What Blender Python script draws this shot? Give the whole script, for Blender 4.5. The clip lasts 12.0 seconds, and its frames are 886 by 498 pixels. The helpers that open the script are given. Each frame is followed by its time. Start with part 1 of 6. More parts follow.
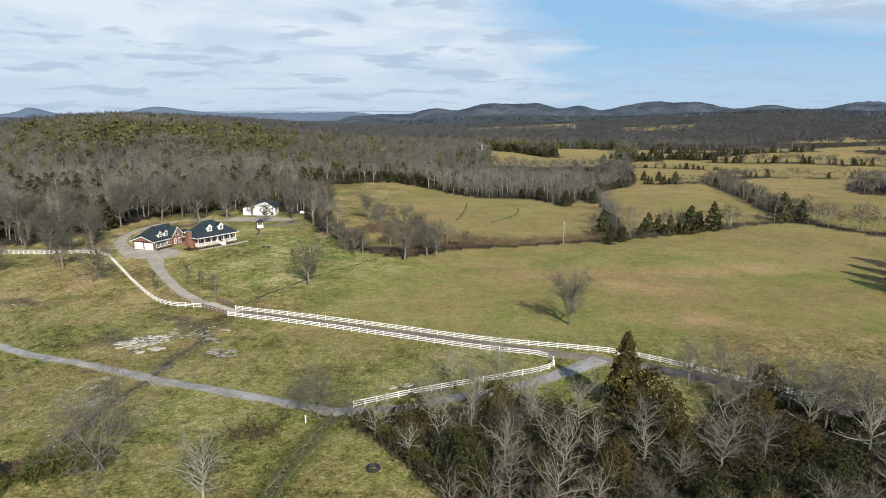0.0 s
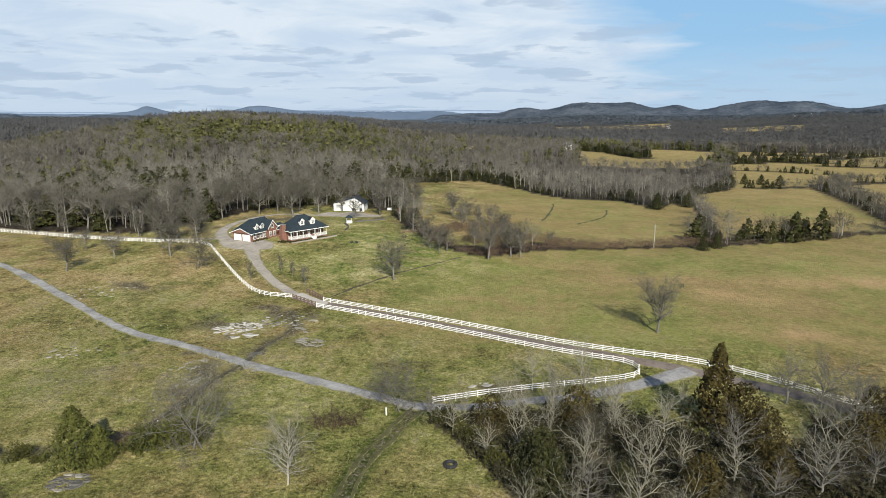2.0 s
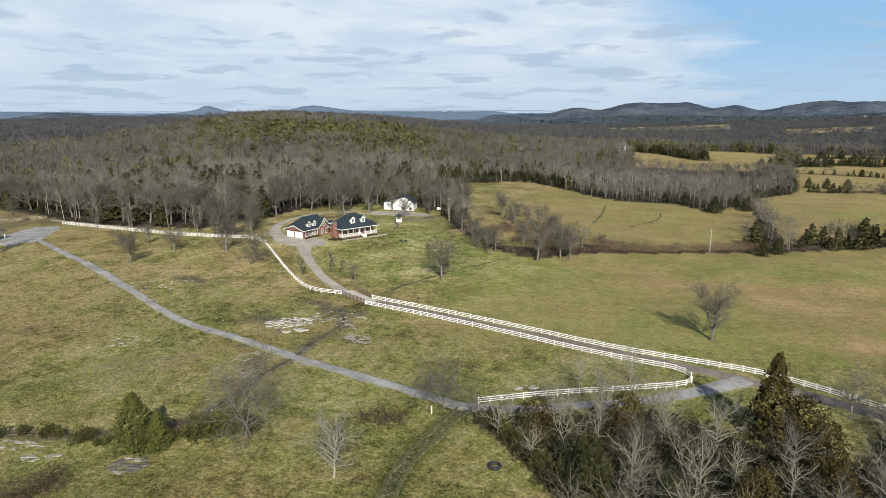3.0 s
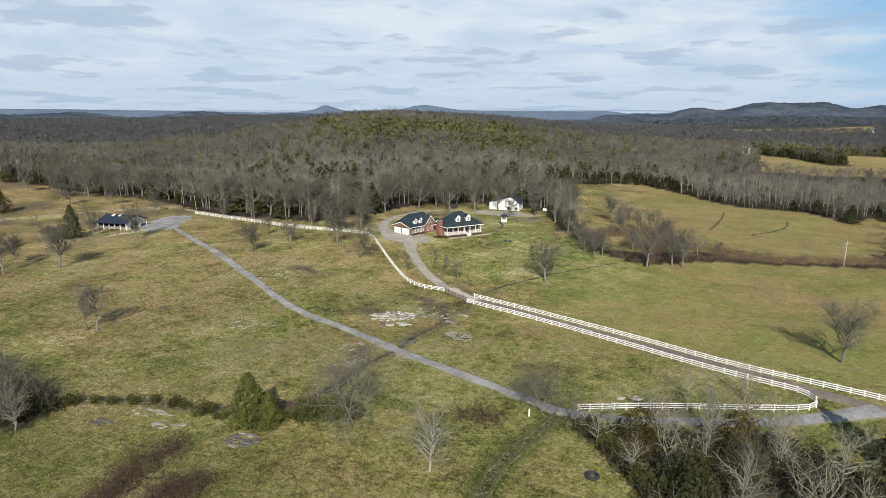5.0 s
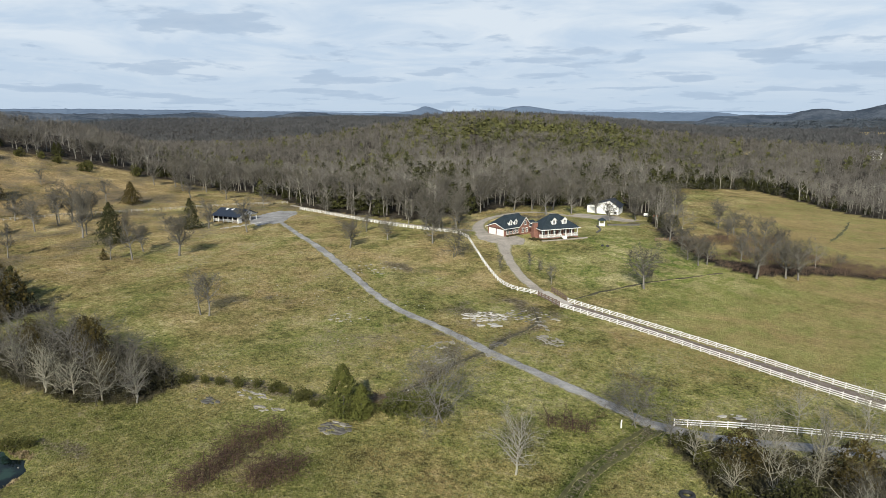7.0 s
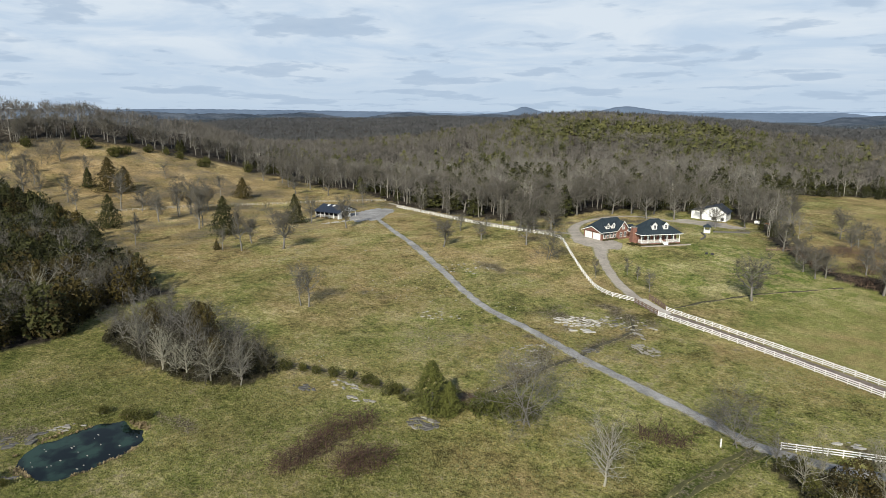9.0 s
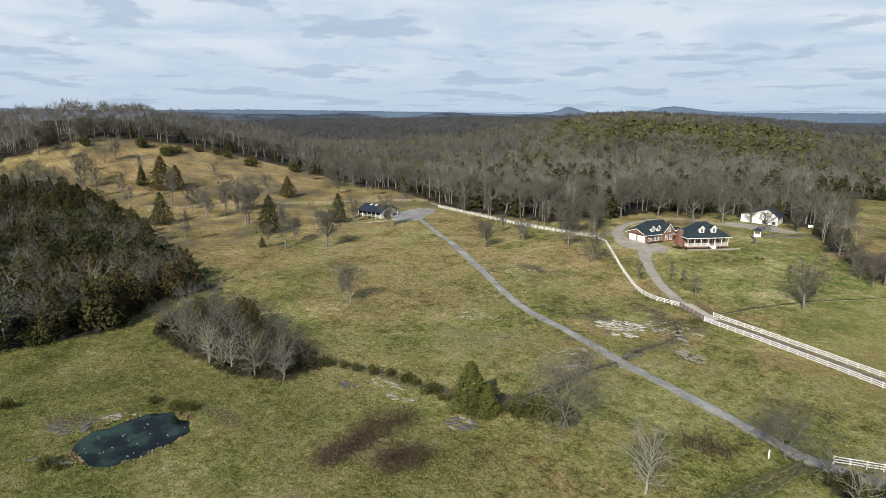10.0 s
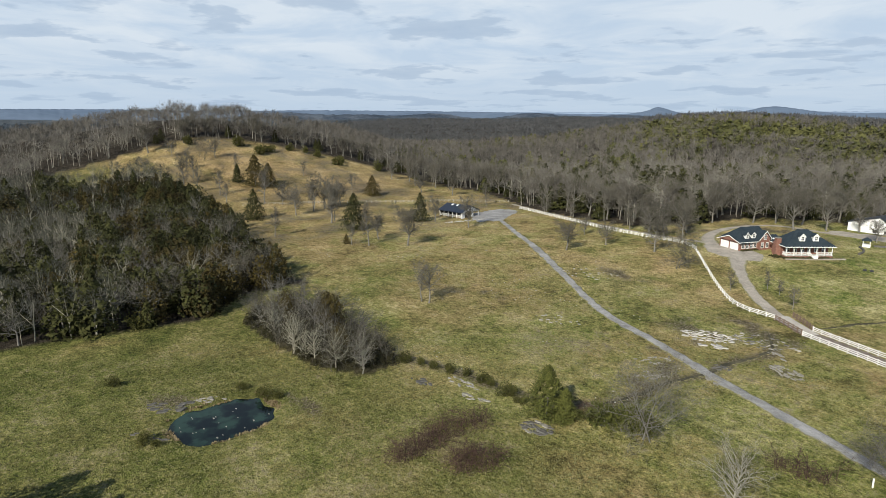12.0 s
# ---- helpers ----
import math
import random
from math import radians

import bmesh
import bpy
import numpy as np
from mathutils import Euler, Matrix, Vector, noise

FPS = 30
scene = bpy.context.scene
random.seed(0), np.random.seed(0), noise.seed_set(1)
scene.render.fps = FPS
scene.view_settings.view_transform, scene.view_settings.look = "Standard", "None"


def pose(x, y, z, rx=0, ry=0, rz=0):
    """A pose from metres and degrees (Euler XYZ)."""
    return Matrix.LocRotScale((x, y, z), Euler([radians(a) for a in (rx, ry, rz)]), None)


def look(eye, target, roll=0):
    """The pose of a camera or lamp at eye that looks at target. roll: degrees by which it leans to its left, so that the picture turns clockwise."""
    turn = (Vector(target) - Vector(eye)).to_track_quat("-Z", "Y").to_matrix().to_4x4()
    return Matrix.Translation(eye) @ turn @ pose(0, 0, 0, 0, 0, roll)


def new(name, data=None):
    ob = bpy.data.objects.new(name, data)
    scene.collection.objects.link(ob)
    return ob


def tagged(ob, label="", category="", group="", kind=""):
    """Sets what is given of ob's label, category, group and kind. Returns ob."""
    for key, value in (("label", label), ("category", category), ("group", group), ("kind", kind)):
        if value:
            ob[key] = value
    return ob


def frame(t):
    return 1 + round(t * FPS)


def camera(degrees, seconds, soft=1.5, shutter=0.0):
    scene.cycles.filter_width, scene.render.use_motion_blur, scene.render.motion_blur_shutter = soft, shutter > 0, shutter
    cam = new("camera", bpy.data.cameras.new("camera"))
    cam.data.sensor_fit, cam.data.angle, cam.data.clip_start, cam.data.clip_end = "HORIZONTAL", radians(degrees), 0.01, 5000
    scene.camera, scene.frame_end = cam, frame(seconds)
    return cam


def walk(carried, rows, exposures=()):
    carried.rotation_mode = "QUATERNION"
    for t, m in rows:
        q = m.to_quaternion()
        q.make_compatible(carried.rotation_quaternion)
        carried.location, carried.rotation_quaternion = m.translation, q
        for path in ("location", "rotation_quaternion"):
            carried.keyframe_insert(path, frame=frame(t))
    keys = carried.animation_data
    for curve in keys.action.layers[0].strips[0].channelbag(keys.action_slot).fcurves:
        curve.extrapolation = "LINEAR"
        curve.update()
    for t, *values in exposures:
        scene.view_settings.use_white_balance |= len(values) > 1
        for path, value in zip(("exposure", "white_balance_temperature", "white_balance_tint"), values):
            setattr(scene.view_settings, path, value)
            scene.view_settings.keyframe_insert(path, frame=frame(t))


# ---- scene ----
cam = camera(71.94, 12.0, soft=0.5)
# a hovering camera that turns to its left: seconds, yaw, pitch, roll
TURN = [(0, 0.00, -12.57, -0.32), (0.5, 1.65, -12.58, -0.28), (1, 3.63, -12.59, -0.25), (1.5, 5.79, -12.60, -0.22),
        (2, 8.06, -12.61, -0.19), (2.5, 10.40, -12.63, -0.10), (3, 12.72, -12.60, -0.08), (5, 22.68, -12.63, 0.09),
        (5.5, 25.00, -12.62, 0.16), (6, 27.17, -12.62, 0.23), (6.5, 29.33, -12.60, 0.17), (7, 31.69, -12.57, 0.17),
        (9, 40.64, -12.57, 0.26), (9.5, 42.58, -12.58, 0.26), (10, 44.57, -12.56, 0.24), (10.5, 46.60, -12.54, 0.22),
        (11, 48.68, -12.53, 0.19), (11.5, 50.68, -12.54, 0.19), (12, 52.24, -12.54, 0.20)]
walk(cam, [(t, pose(0, 0, 46.0, 90, 0, yaw) @ pose(0, 0, 0, pitch) @ pose(0, 0, 0, 0, 0, roll)) for t, yaw, pitch, roll in TURN], [(0, 0.39), (6, 0.33), (12, 0.29)])

# ---- sky and sun ----
SUN_AZ, SUN_EL = 158.0, 34.0   # azimuth clockwise from the y axis
world = bpy.data.worlds.new("sky")
scene.world = world
world.use_nodes = True
nt = world.node_tree
nt.nodes.clear()


def node(tree, kind, **values):
    n = tree.nodes.new(kind)
    for key, value in values.items():
        n.inputs[key].default_value = value
    return n


def math_node(tree, op, a, b=None, c=None):
    n = tree.nodes.new("ShaderNodeMath")
    n.operation = op
    for i, v in enumerate((a, b, c)):
        if v is None:
            continue
        if isinstance(v, (int, float)):
            n.inputs[i].default_value = v
        else:
            tree.links.new(v, n.inputs[i])
    return n.outputs[0]


def ramp(tree, fac, stops):
    n = tree.nodes.new("ShaderNodeValToRGB")
    els = n.color_ramp.elements
    while len(els) < len(stops):
        els.new(0.5)
    for e, (at, col) in zip(els, stops):
        e.position, e.color = at, (*col, 1) if len(col) == 3 else col
    tree.links.new(fac, n.inputs[0])
    return n.outputs[0]


def mix(tree, fac, a, b, blend="MIX"):
    n = tree.nodes.new("ShaderNodeMix")
    n.data_type, n.blend_type = "RGBA", blend
    for i, v in ((0, fac), (6, a), (7, b)):
        if isinstance(v, (int, float)):
            n.inputs[i].default_value = v
        elif isinstance(v, tuple):
            n.inputs[i].default_value = (*v, 1)
        else:
            tree.links.new(v, n.inputs[i])
    return n.outputs[2]


def noise_node(tree, vec, scale, detail=4, rough=0.55, distort=0.0):
    n = node(tree, "ShaderNodeTexNoise", Scale=scale, Detail=detail, Roughness=rough, Distortion=distort)
    tree.links.new(vec, n.inputs["Vector"])
    return n.outputs["Fac"]


sky = nt.nodes.new("ShaderNodeTexSky")
sky.sky_type, sky.sun_disc = "NISHITA", False
sky.sun_elevation, sky.sun_rotation = radians(SUN_EL), radians(SUN_AZ)
sky.air_density, sky.dust_density, sky.ozone_density = 1.0, 0.6, 1.2
way = nt.nodes.new("ShaderNodeTexCoord").outputs["Generated"]
split = nt.nodes.new("ShaderNodeSeparateXYZ")
nt.links.new(way, split.inputs[0])
# a flat cloud deck seen in perspective: the direction divided by its height
up = math_node(nt, "MAXIMUM", split.outputs[2], 0.0)
lift = math_node(nt, "ADD", up, 0.10)
deck = nt.nodes.new("ShaderNodeCombineXYZ")
nt.links.new(math_node(nt, "DIVIDE", split.outputs[0], lift), deck.inputs[0])
nt.links.new(math_node(nt, "DIVIDE", split.outputs[1], lift), deck.inputs[1])
veil = noise_node(nt, deck.outputs[0], 0.55, 6, 0.6, 0.4)
# the veil covers the sky but for a clear patch to the east of north
east = math_node(nt, "MULTIPLY_ADD", split.outputs[0], -1.7, 0.44)
east = math_node(nt, "MULTIPLY_ADD", split.outputs[2], -1.4, east)
cover = ramp(nt, math_node(nt, "ADD", veil, east), [(0.40, (0, 0, 0)), (0.66, (1, 1, 1))])
low = ramp(nt, split.outputs[2], [(0.0, (1, 1, 1)), (0.10, (0, 0, 0))])
cover = math_node(nt, "MAXIMUM", cover, math_node(nt, "MULTIPLY", low, 0.55))
# a second sheet of cloud higher up in the east
sheet = math_node(nt, "MULTIPLY_ADD", split.outputs[0], 0.247, split.outputs[2])
sheet = math_node(nt, "MULTIPLY_ADD", veil, 0.05, sheet)
cover = math_node(nt, "MAXIMUM", cover, ramp(nt, sheet, [(0.25, (0, 0, 0)), (0.285, (0.9, 0.9, 0.9))]))
puffs = noise_node(nt, deck.outputs[0], 1.25, 5, 0.55, 0.15)
grey = ramp(nt, puffs, [(0.535, (0, 0, 0)), (0.585, (0.75, 0.75, 0.75)), (0.70, (1, 1, 1))])
thin = noise_node(nt, deck.outputs[0], 0.9, 5, 0.6, 0.5)
white = mix(nt, ramp(nt, thin, [(0.40, (0, 0, 0)), (0.60, (1, 1, 1))]), (6.35, 7.7, 9.3), (8.3, 9.2, 10.1))
white = mix(nt, ramp(nt, split.outputs[2], [(0.0, (1, 1, 1)), (0.10, (0, 0, 0))]), white, (6.2, 7.5, 9.0))
cloud = mix(nt, math_node(nt, "MULTIPLY", grey, 0.85), white, (4.8, 6.1, 7.8))
high = ramp(nt, split.outputs[2], [(0.20, (0, 0, 0)), (0.55, (1, 1, 1))])
cover = math_node(nt, "MULTIPLY", cover, math_node(nt, "MULTIPLY_ADD", high, -0.85, 1.0))
blue = mix(nt, 0.8, sky.outputs[0], mix(nt, high, (3.3, 6.2, 9.6), (0.8, 1.8, 4.0)))
blue = mix(nt, math_node(nt, "MULTIPLY", grey, 0.35), blue, (5.4, 6.3, 7.6))
tint = mix(nt, math_node(nt, "MULTIPLY", cover, 0.95), blue, cloud)
back = node(nt, "ShaderNodeBackground", Strength=0.070)
nt.links.new(tint, back.inputs[0])
nt.links.new(back.outputs[0], nt.nodes.new("ShaderNodeOutputWorld").inputs[0])

sun = new("sun", bpy.data.lights.new("sun", "SUN"))
sun.data.energy, sun.data.angle, sun.data.color = 5.0, radians(0.6), (1.0, 0.955, 0.83)
sun_way = Vector((math.sin(radians(SUN_AZ)) * math.cos(radians(SUN_EL)), math.cos(radians(SUN_AZ)) * math.cos(radians(SUN_EL)), math.sin(radians(SUN_EL))))
sun.matrix_world = look(sun_way * 200, (0, 0, 0))

# ---- materials ----
def material(name, rough=0.9):
    m = bpy.data.materials.new(name)
    m.use_nodes = True
    t = m.node_tree
    b = t.nodes["Principled BSDF"]
    b.inputs["Roughness"].default_value = rough
    b.inputs["Specular IOR Level"].default_value = 0.25
    return m, t, b


def coords(t, kind="Object"):
    return t.nodes.new("ShaderNodeTexCoord").outputs[kind]


def bump(t, b, height, strength, distance):
    n = node(t, "ShaderNodeBump", Strength=strength, Distance=distance)
    t.links.new(height, n.inputs["Height"])
    t.links.new(n.outputs[0], b.inputs["Normal"])


def attribute(t, name):
    n = t.nodes.new("ShaderNodeAttribute")
    n.attribute_name = name
    return n.outputs["Fac"]


def worn(name, dark, light, scale=3.0, rough=0.8, fine=40.0, strength=0.3, depth=0.01, metal=0.0, low=0.3, high=0.7):
    """A surface with blotches at one scale and grain at another."""
    m, t, b = material(name, rough)
    co = coords(t)
    big = noise_node(t, co, scale, 5)
    small = noise_node(t, co, fine, 3)
    f = math_node(t, "ADD", math_node(t, "MULTIPLY", big, 0.65), math_node(t, "MULTIPLY", small, 0.35))
    t.links.new(ramp(t, f, [(low, dark), (high, light)]), b.inputs["Base Color"])
    b.inputs["Metallic"].default_value = metal
    bump(t, b, small, strength, depth)
    return m


def woody(name, dark, light, own_twig=0.35):
    """Bark or twigs: each tree has its own tint, each twig a little of its own."""
    m, t, b = material(name, 0.95)
    isl = t.nodes.new("ShaderNodeNewGeometry").outputs["Random Per Island"]
    own = t.nodes.new("ShaderNodeObjectInfo").outputs["Random"]
    f = math_node(t, "MULTIPLY_ADD", isl, own_twig, math_node(t, "MULTIPLY_ADD", attribute(t, "tint"), 0.5, math_node(t, "MULTIPLY", own, 0.25)))
    t.links.new(ramp(t, f, [(0.0, dark), (1.0, light)]), b.inputs["Base Color"])
    return m


MAT_TWIG = woody("twigs", (0.030, 0.028, 0.022), (0.128, 0.117, 0.091))
MAT_MOSSTWIG = woody("lichen-grey twigs", (0.022, 0.023, 0.018), (0.098, 0.097, 0.076))
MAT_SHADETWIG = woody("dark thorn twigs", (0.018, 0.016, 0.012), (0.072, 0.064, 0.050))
MAT_PALETWIG = woody("pale twigs", (0.032, 0.030, 0.019), (0.115, 0.105, 0.068))
MAT_GREYBARK = woody("lichen-grey bark", (0.105, 0.099, 0.074), (0.34, 0.32, 0.25))
MAT_BRIER = woody("dark brier stems", (0.026, 0.015, 0.011), (0.090, 0.055, 0.038))
MAT_WOODS = woody("winter twigs", (0.040, 0.037, 0.032), (0.172, 0.157, 0.134))
MAT_TRUNK = woody("pale woodland bark", (0.085, 0.078, 0.062), (0.30, 0.28, 0.235))
MAT_GREENCEDAR = woody("olive cedar foliage", (0.014, 0.020, 0.004), (0.125, 0.130, 0.030))
MAT_HILLCEDAR = woody("hill cedar foliage", (0.026, 0.031, 0.012), (0.116, 0.114, 0.040))
MAT_BARK = woody("bark", (0.065, 0.059, 0.052), (0.215, 0.202, 0.176))
MAT_CEDAR = woody("cedar foliage", (0.006, 0.008, 0.003), (0.056, 0.057, 0.016))
MAT_CEDAR_RUST = woody("rusty cedar foliage", (0.009, 0.009, 0.004), (0.094, 0.070, 0.017))
MAT_JUNIPER = woody("juniper foliage", (0.014, 0.017, 0.005), (0.112, 0.108, 0.026))
# undergrowth, darkened so that its colour carries the shade under the trees
MAT_UNDER = woody("shade-darkened undergrowth", (0.008, 0.008, 0.004), (0.052, 0.047, 0.020))
MAT_BRUSH = woody("brush stems", (0.086, 0.056, 0.039), (0.181, 0.125, 0.086))
# woods beyond 820 m: growing haze is put into these twig colours
MAT_FAR = woody("haze-greyed distant woods", (0.052, 0.054, 0.056), (0.112, 0.110, 0.110), 0.12)
MAT_HAZY = woody("haze-blue woods near the horizon", (0.052, 0.066, 0.082), (0.088, 0.102, 0.120), 0.1)
# hills: distance haze is put into these blue and pale base colours
MAT_HILL = worn("haze-tinted wooded hill", (0.026, 0.039, 0.058), (0.085, 0.101, 0.124), 0.012, 1.0, 0.06, 1.0, 14.0, 0.0, 0.40, 0.62)
MAT_HAZEBLUEHILL = worn("haze-blue far hill", (0.075, 0.108, 0.16), (0.13, 0.172, 0.235), 0.003, 1.0, 0.02, 0.15, 3.0)
MAT_HAZEPALEHILL = worn("haze-pale farthest hill", (0.22, 0.29, 0.39), (0.28, 0.35, 0.45), 0.003, 1.0, 0.02, 0.1, 4.0)
MAT_PALEBARK = woody("pale bark", (0.17, 0.16, 0.125), (0.37, 0.35, 0.285))
MAT_DARKBARK = woody("dark bark", (0.040, 0.036, 0.028), (0.15, 0.138, 0.108))
MAT_WHITE = worn("white paint", (0.66, 0.65, 0.62), (0.82, 0.81, 0.78), 1.5, 0.6)


def gravel(name, dark, light):
    """Gravel that the grass invades from its ragged rim."""
    m, t, b = material(name, 0.97)
    co = coords(t)
    big, mid, small = noise_node(t, co, 0.25, 5), noise_node(t, co, 1.1, 4, 0.65), noise_node(t, co, 7.0, 3, 0.7)
    f = math_node(t, "ADD", math_node(t, "MULTIPLY", big, 0.4), math_node(t, "ADD", math_node(t, "MULTIPLY", mid, 0.3), math_node(t, "MULTIPLY", small, 0.3)))
    stone = ramp(t, f, [(0.38, dark), (0.60, light)])
    turf = ramp(t, mid, [(0.35, (0.08, 0.08, 0.03)), (0.65, (0.27, 0.24, 0.11))])
    rim = math_node(t, "MULTIPLY_ADD", mid, 0.9, attribute(t, "rim"))
    t.links.new(mix(t, ramp(t, math_node(t, "MULTIPLY", rim, 0.5), [(0.56, (0, 0, 0)), (0.64, (1, 1, 1))]), stone, turf), b.inputs["Base Color"])
    bump(t, b, small, 0.6, 0.03)
    return m


MAT_GRAVEL = gravel("pale gravel", (0.195, 0.172, 0.145), (0.385, 0.342, 0.288))
MAT_LANE = gravel("grey gravel lane", (0.125, 0.121, 0.118), (0.335, 0.325, 0.312))
MAT_REED = woody("dry reeds", (0.112, 0.082, 0.043), (0.310, 0.241, 0.138))
MAT_MUD = gravel("wet creek mud", (0.019, 0.018, 0.011), (0.101, 0.088, 0.053))
MAT_RUT = gravel("wet wheel rut", (0.040, 0.040, 0.016), (0.110, 0.104, 0.044))
MAT_TUFT = woody("grass tufts", (0.073, 0.079, 0.025), (0.219, 0.203, 0.088))
MAT_DRIVE = gravel("brown gravel", (0.095, 0.074, 0.062), (0.215, 0.176, 0.150))
MAT_STONE = worn("limestone", (0.114, 0.106, 0.088), (0.370, 0.348, 0.304), 0.8, 0.9, 7.0, 0.6, 0.05)
MAT_PALESTONE = worn("pale limestone", (0.224, 0.213, 0.190), (0.479, 0.460, 0.422), 0.8, 0.9, 7.0, 0.6, 0.05)
MAT_DARKSTONE = worn("dark wet rock", (0.040, 0.038, 0.035), (0.158, 0.148, 0.130), 0.7, 0.8, 6.0, 0.6, 0.05)
MAT_BRICK = worn("red brick", (0.150, 0.066, 0.048), (0.273, 0.145, 0.110), 2.0, 0.85, 12.0)
MAT_SLATE = worn("dark shingles", (0.011, 0.019, 0.025), (0.030, 0.042, 0.051), 0.8, 0.7, 9.0)
MAT_NAVY = worn("dark blue metal roofing", (0.011, 0.016, 0.028), (0.026, 0.033, 0.048), 0.8, 0.45, 12.0)
# near-black: rubber, stumps and panes, and the shade inside barn and shed
MAT_DARK = worn("near-black for shaded openings and rubber", (0.018, 0.018, 0.019), (0.040, 0.040, 0.042), 1.0, 0.6)
MAT_SHRUB = woody("clipped shrub foliage", (0.026, 0.030, 0.012), (0.086, 0.073, 0.030))

# pasture: two greens and straw, with shade-darkened leaf litter under the woods and bare patches
MAT_GROUND, t, b = material("pasture", 0.98)
b.inputs["Specular IOR Level"].default_value = 0.1
co = coords(t)
n1, n2, n3, n4 = (noise_node(t, co, s, d, r) for s, d, r in ((0.012, 4, 0.5), (0.07, 6, 0.62), (0.42, 5, 0.7), (1.9, 4, 0.75)))
f = math_node(t, "ADD", math_node(t, "MULTIPLY", n1, 0.14), math_node(t, "MULTIPLY", n2, 0.30))
f = math_node(t, "ADD", f, math_node(t, "MULTIPLY", n3, 0.30))
f = math_node(t, "ADD", f, math_node(t, "MULTIPLY", n4, 0.26))
f = math_node(t, "MULTIPLY_ADD", math_node(t, "SUBTRACT", f, 0.5), attribute(t, "rough"), 0.5)
clumps = ramp(t, noise_node(t, co, 1.3, 5, 0.8, 0.6), [(0.37, (0.52, 0.53, 0.48)), (0.46, (0.98, 0.98, 0.96)), (0.54, (1.24, 1.24, 1.24)), (0.64, (1.7, 1.66, 1.62))])
grass = ramp(t, f, [(0.41, (0.040, 0.046, 0.010)), (0.465, (0.125, 0.138, 0.036)), (0.525, (0.226, 0.218, 0.076)), (0.585, (0.395, 0.356, 0.180))])
straw = ramp(t, f, [(0.41, (0.082, 0.062, 0.026)), (0.47, (0.192, 0.145, 0.062)), (0.53, (0.280, 0.210, 0.096)), (0.59, (0.420, 0.332, 0.182))])
lush = ramp(t, f, [(0.41, (0.024, 0.034, 0.007)), (0.47, (0.066, 0.080, 0.018)), (0.53, (0.116, 0.118, 0.034)), (0.59, (0.220, 0.190, 0.085))])
# leaf litter: its brown is darkened to stand for the shade under trees
shaded_litter = ramp(t, n3, [(0.40, (0.018, 0.015, 0.011)), (0.62, (0.068, 0.056, 0.041))])
# distant woodland floor, with blue-grey haze put into its colour
hazed_wood = ramp(t, noise_node(t, co, 0.012, 5, 0.65), [(0.40, (0.034, 0.044, 0.052)), (0.60, (0.082, 0.090, 0.096))])
shaded_litter = mix(t, attribute(t, "distance"), shaded_litter, hazed_wood)
earth = ramp(t, n4, [(0.38, (0.024, 0.020, 0.013)), (0.50, (0.080, 0.066, 0.046)), (0.62, (0.215, 0.185, 0.142))])
patchy = noise_node(t, co, 0.11, 6, 0.66, 0.5)
strawy = math_node(t, "MULTIPLY_ADD", math_node(t, "SUBTRACT", patchy, 0.5), 2.4, attribute(t, "straw"))
col = mix(t, ramp(t, strawy, [(0.12, (0, 0, 0)), (0.95, (1, 1, 1))]), grass, straw)
col = mix(t, attribute(t, "lush"), col, lush)
mottle = noise_node(t, co, 0.17, 5, 0.68, 0.6)
lawn_green = ramp(t, f, [(0.41, (0.052, 0.080, 0.014)), (0.47, (0.112, 0.145, 0.032)), (0.53, (0.185, 0.200, 0.055)), (0.59, (0.320, 0.300, 0.130))])
lawn_tan = ramp(t, f, [(0.41, (0.130, 0.125, 0.048)), (0.50, (0.275, 0.250, 0.108)), (0.59, (0.480, 0.425, 0.235))])
lawn = mix(t, ramp(t, mottle, [(0.46, (0, 0, 0)), (0.55, (1, 1, 1))]), lawn_green, lawn_tan)
bleach = ramp(t, f, [(0.42, (0.17, 0.12, 0.062)), (0.50, (0.325, 0.220, 0.112)), (0.58, (0.43, 0.31, 0.175))])
col = mix(t, math_node(t, "MULTIPLY", attribute(t, "bleached"), ramp(t, n2, [(0.38, (0.45, 0.45, 0.45)), (0.54, (0.95, 0.95, 0.95))])), col, bleach)
col = mix(t, math_node(t, "MULTIPLY", attribute(t, "lawn"), 0.92), col, lawn)
col = mix(t, 1.0, col, mix(t, attribute(t, "rough"), (1.24, 1.24, 1.20), clumps), "MULTIPLY")
# thin soil: earth shows through in broken patches
rag = math_node(t, "ADD", math_node(t, "MULTIPLY", n3, 0.6), math_node(t, "MULTIPLY", n4, 0.6))
thin = math_node(t, "MULTIPLY", attribute(t, "thin"), ramp(t, n2, [(0.42, (0, 0, 0)), (0.58, (0.85, 0.85, 0.85))]))
bare = math_node(t, "MULTIPLY_ADD", math_node(t, "MAXIMUM", thin, attribute(t, "earth")), 0.42, rag)
col = mix(t, ramp(t, bare, [(0.74, (0, 0, 0)), (0.90, (0.85, 0.85, 0.85))]), col, earth)
# tussocks of dead grass scattered over the thin pasture, their small shadows put into the colour
tussock_shade = ramp(t, noise_node(t, co, 0.34, 5, 0.72, 0.8), [(0.555, (1.06, 1.05, 1.04)), (0.64, (0.50, 0.46, 0.42))])
col = mix(t, math_node(t, "MAXIMUM", attribute(t, "thin"), 0.25), col, mix(t, 1.0, col, tussock_shade, "MULTIPLY"))
col = mix(t, attribute(t, "woods"), col, shaded_litter)
t.links.new(col, b.inputs["Base Color"])
bump(t, b, math_node(t, "ADD", n3, n4), 1.0, 0.6)
# ---- the lie of the land ----


def polar(az, d):
    """Plan place at az degrees (to the left of the y axis) and d metres from the origin."""
    return (-math.sin(radians(az)) * d, math.cos(radians(az)) * d)


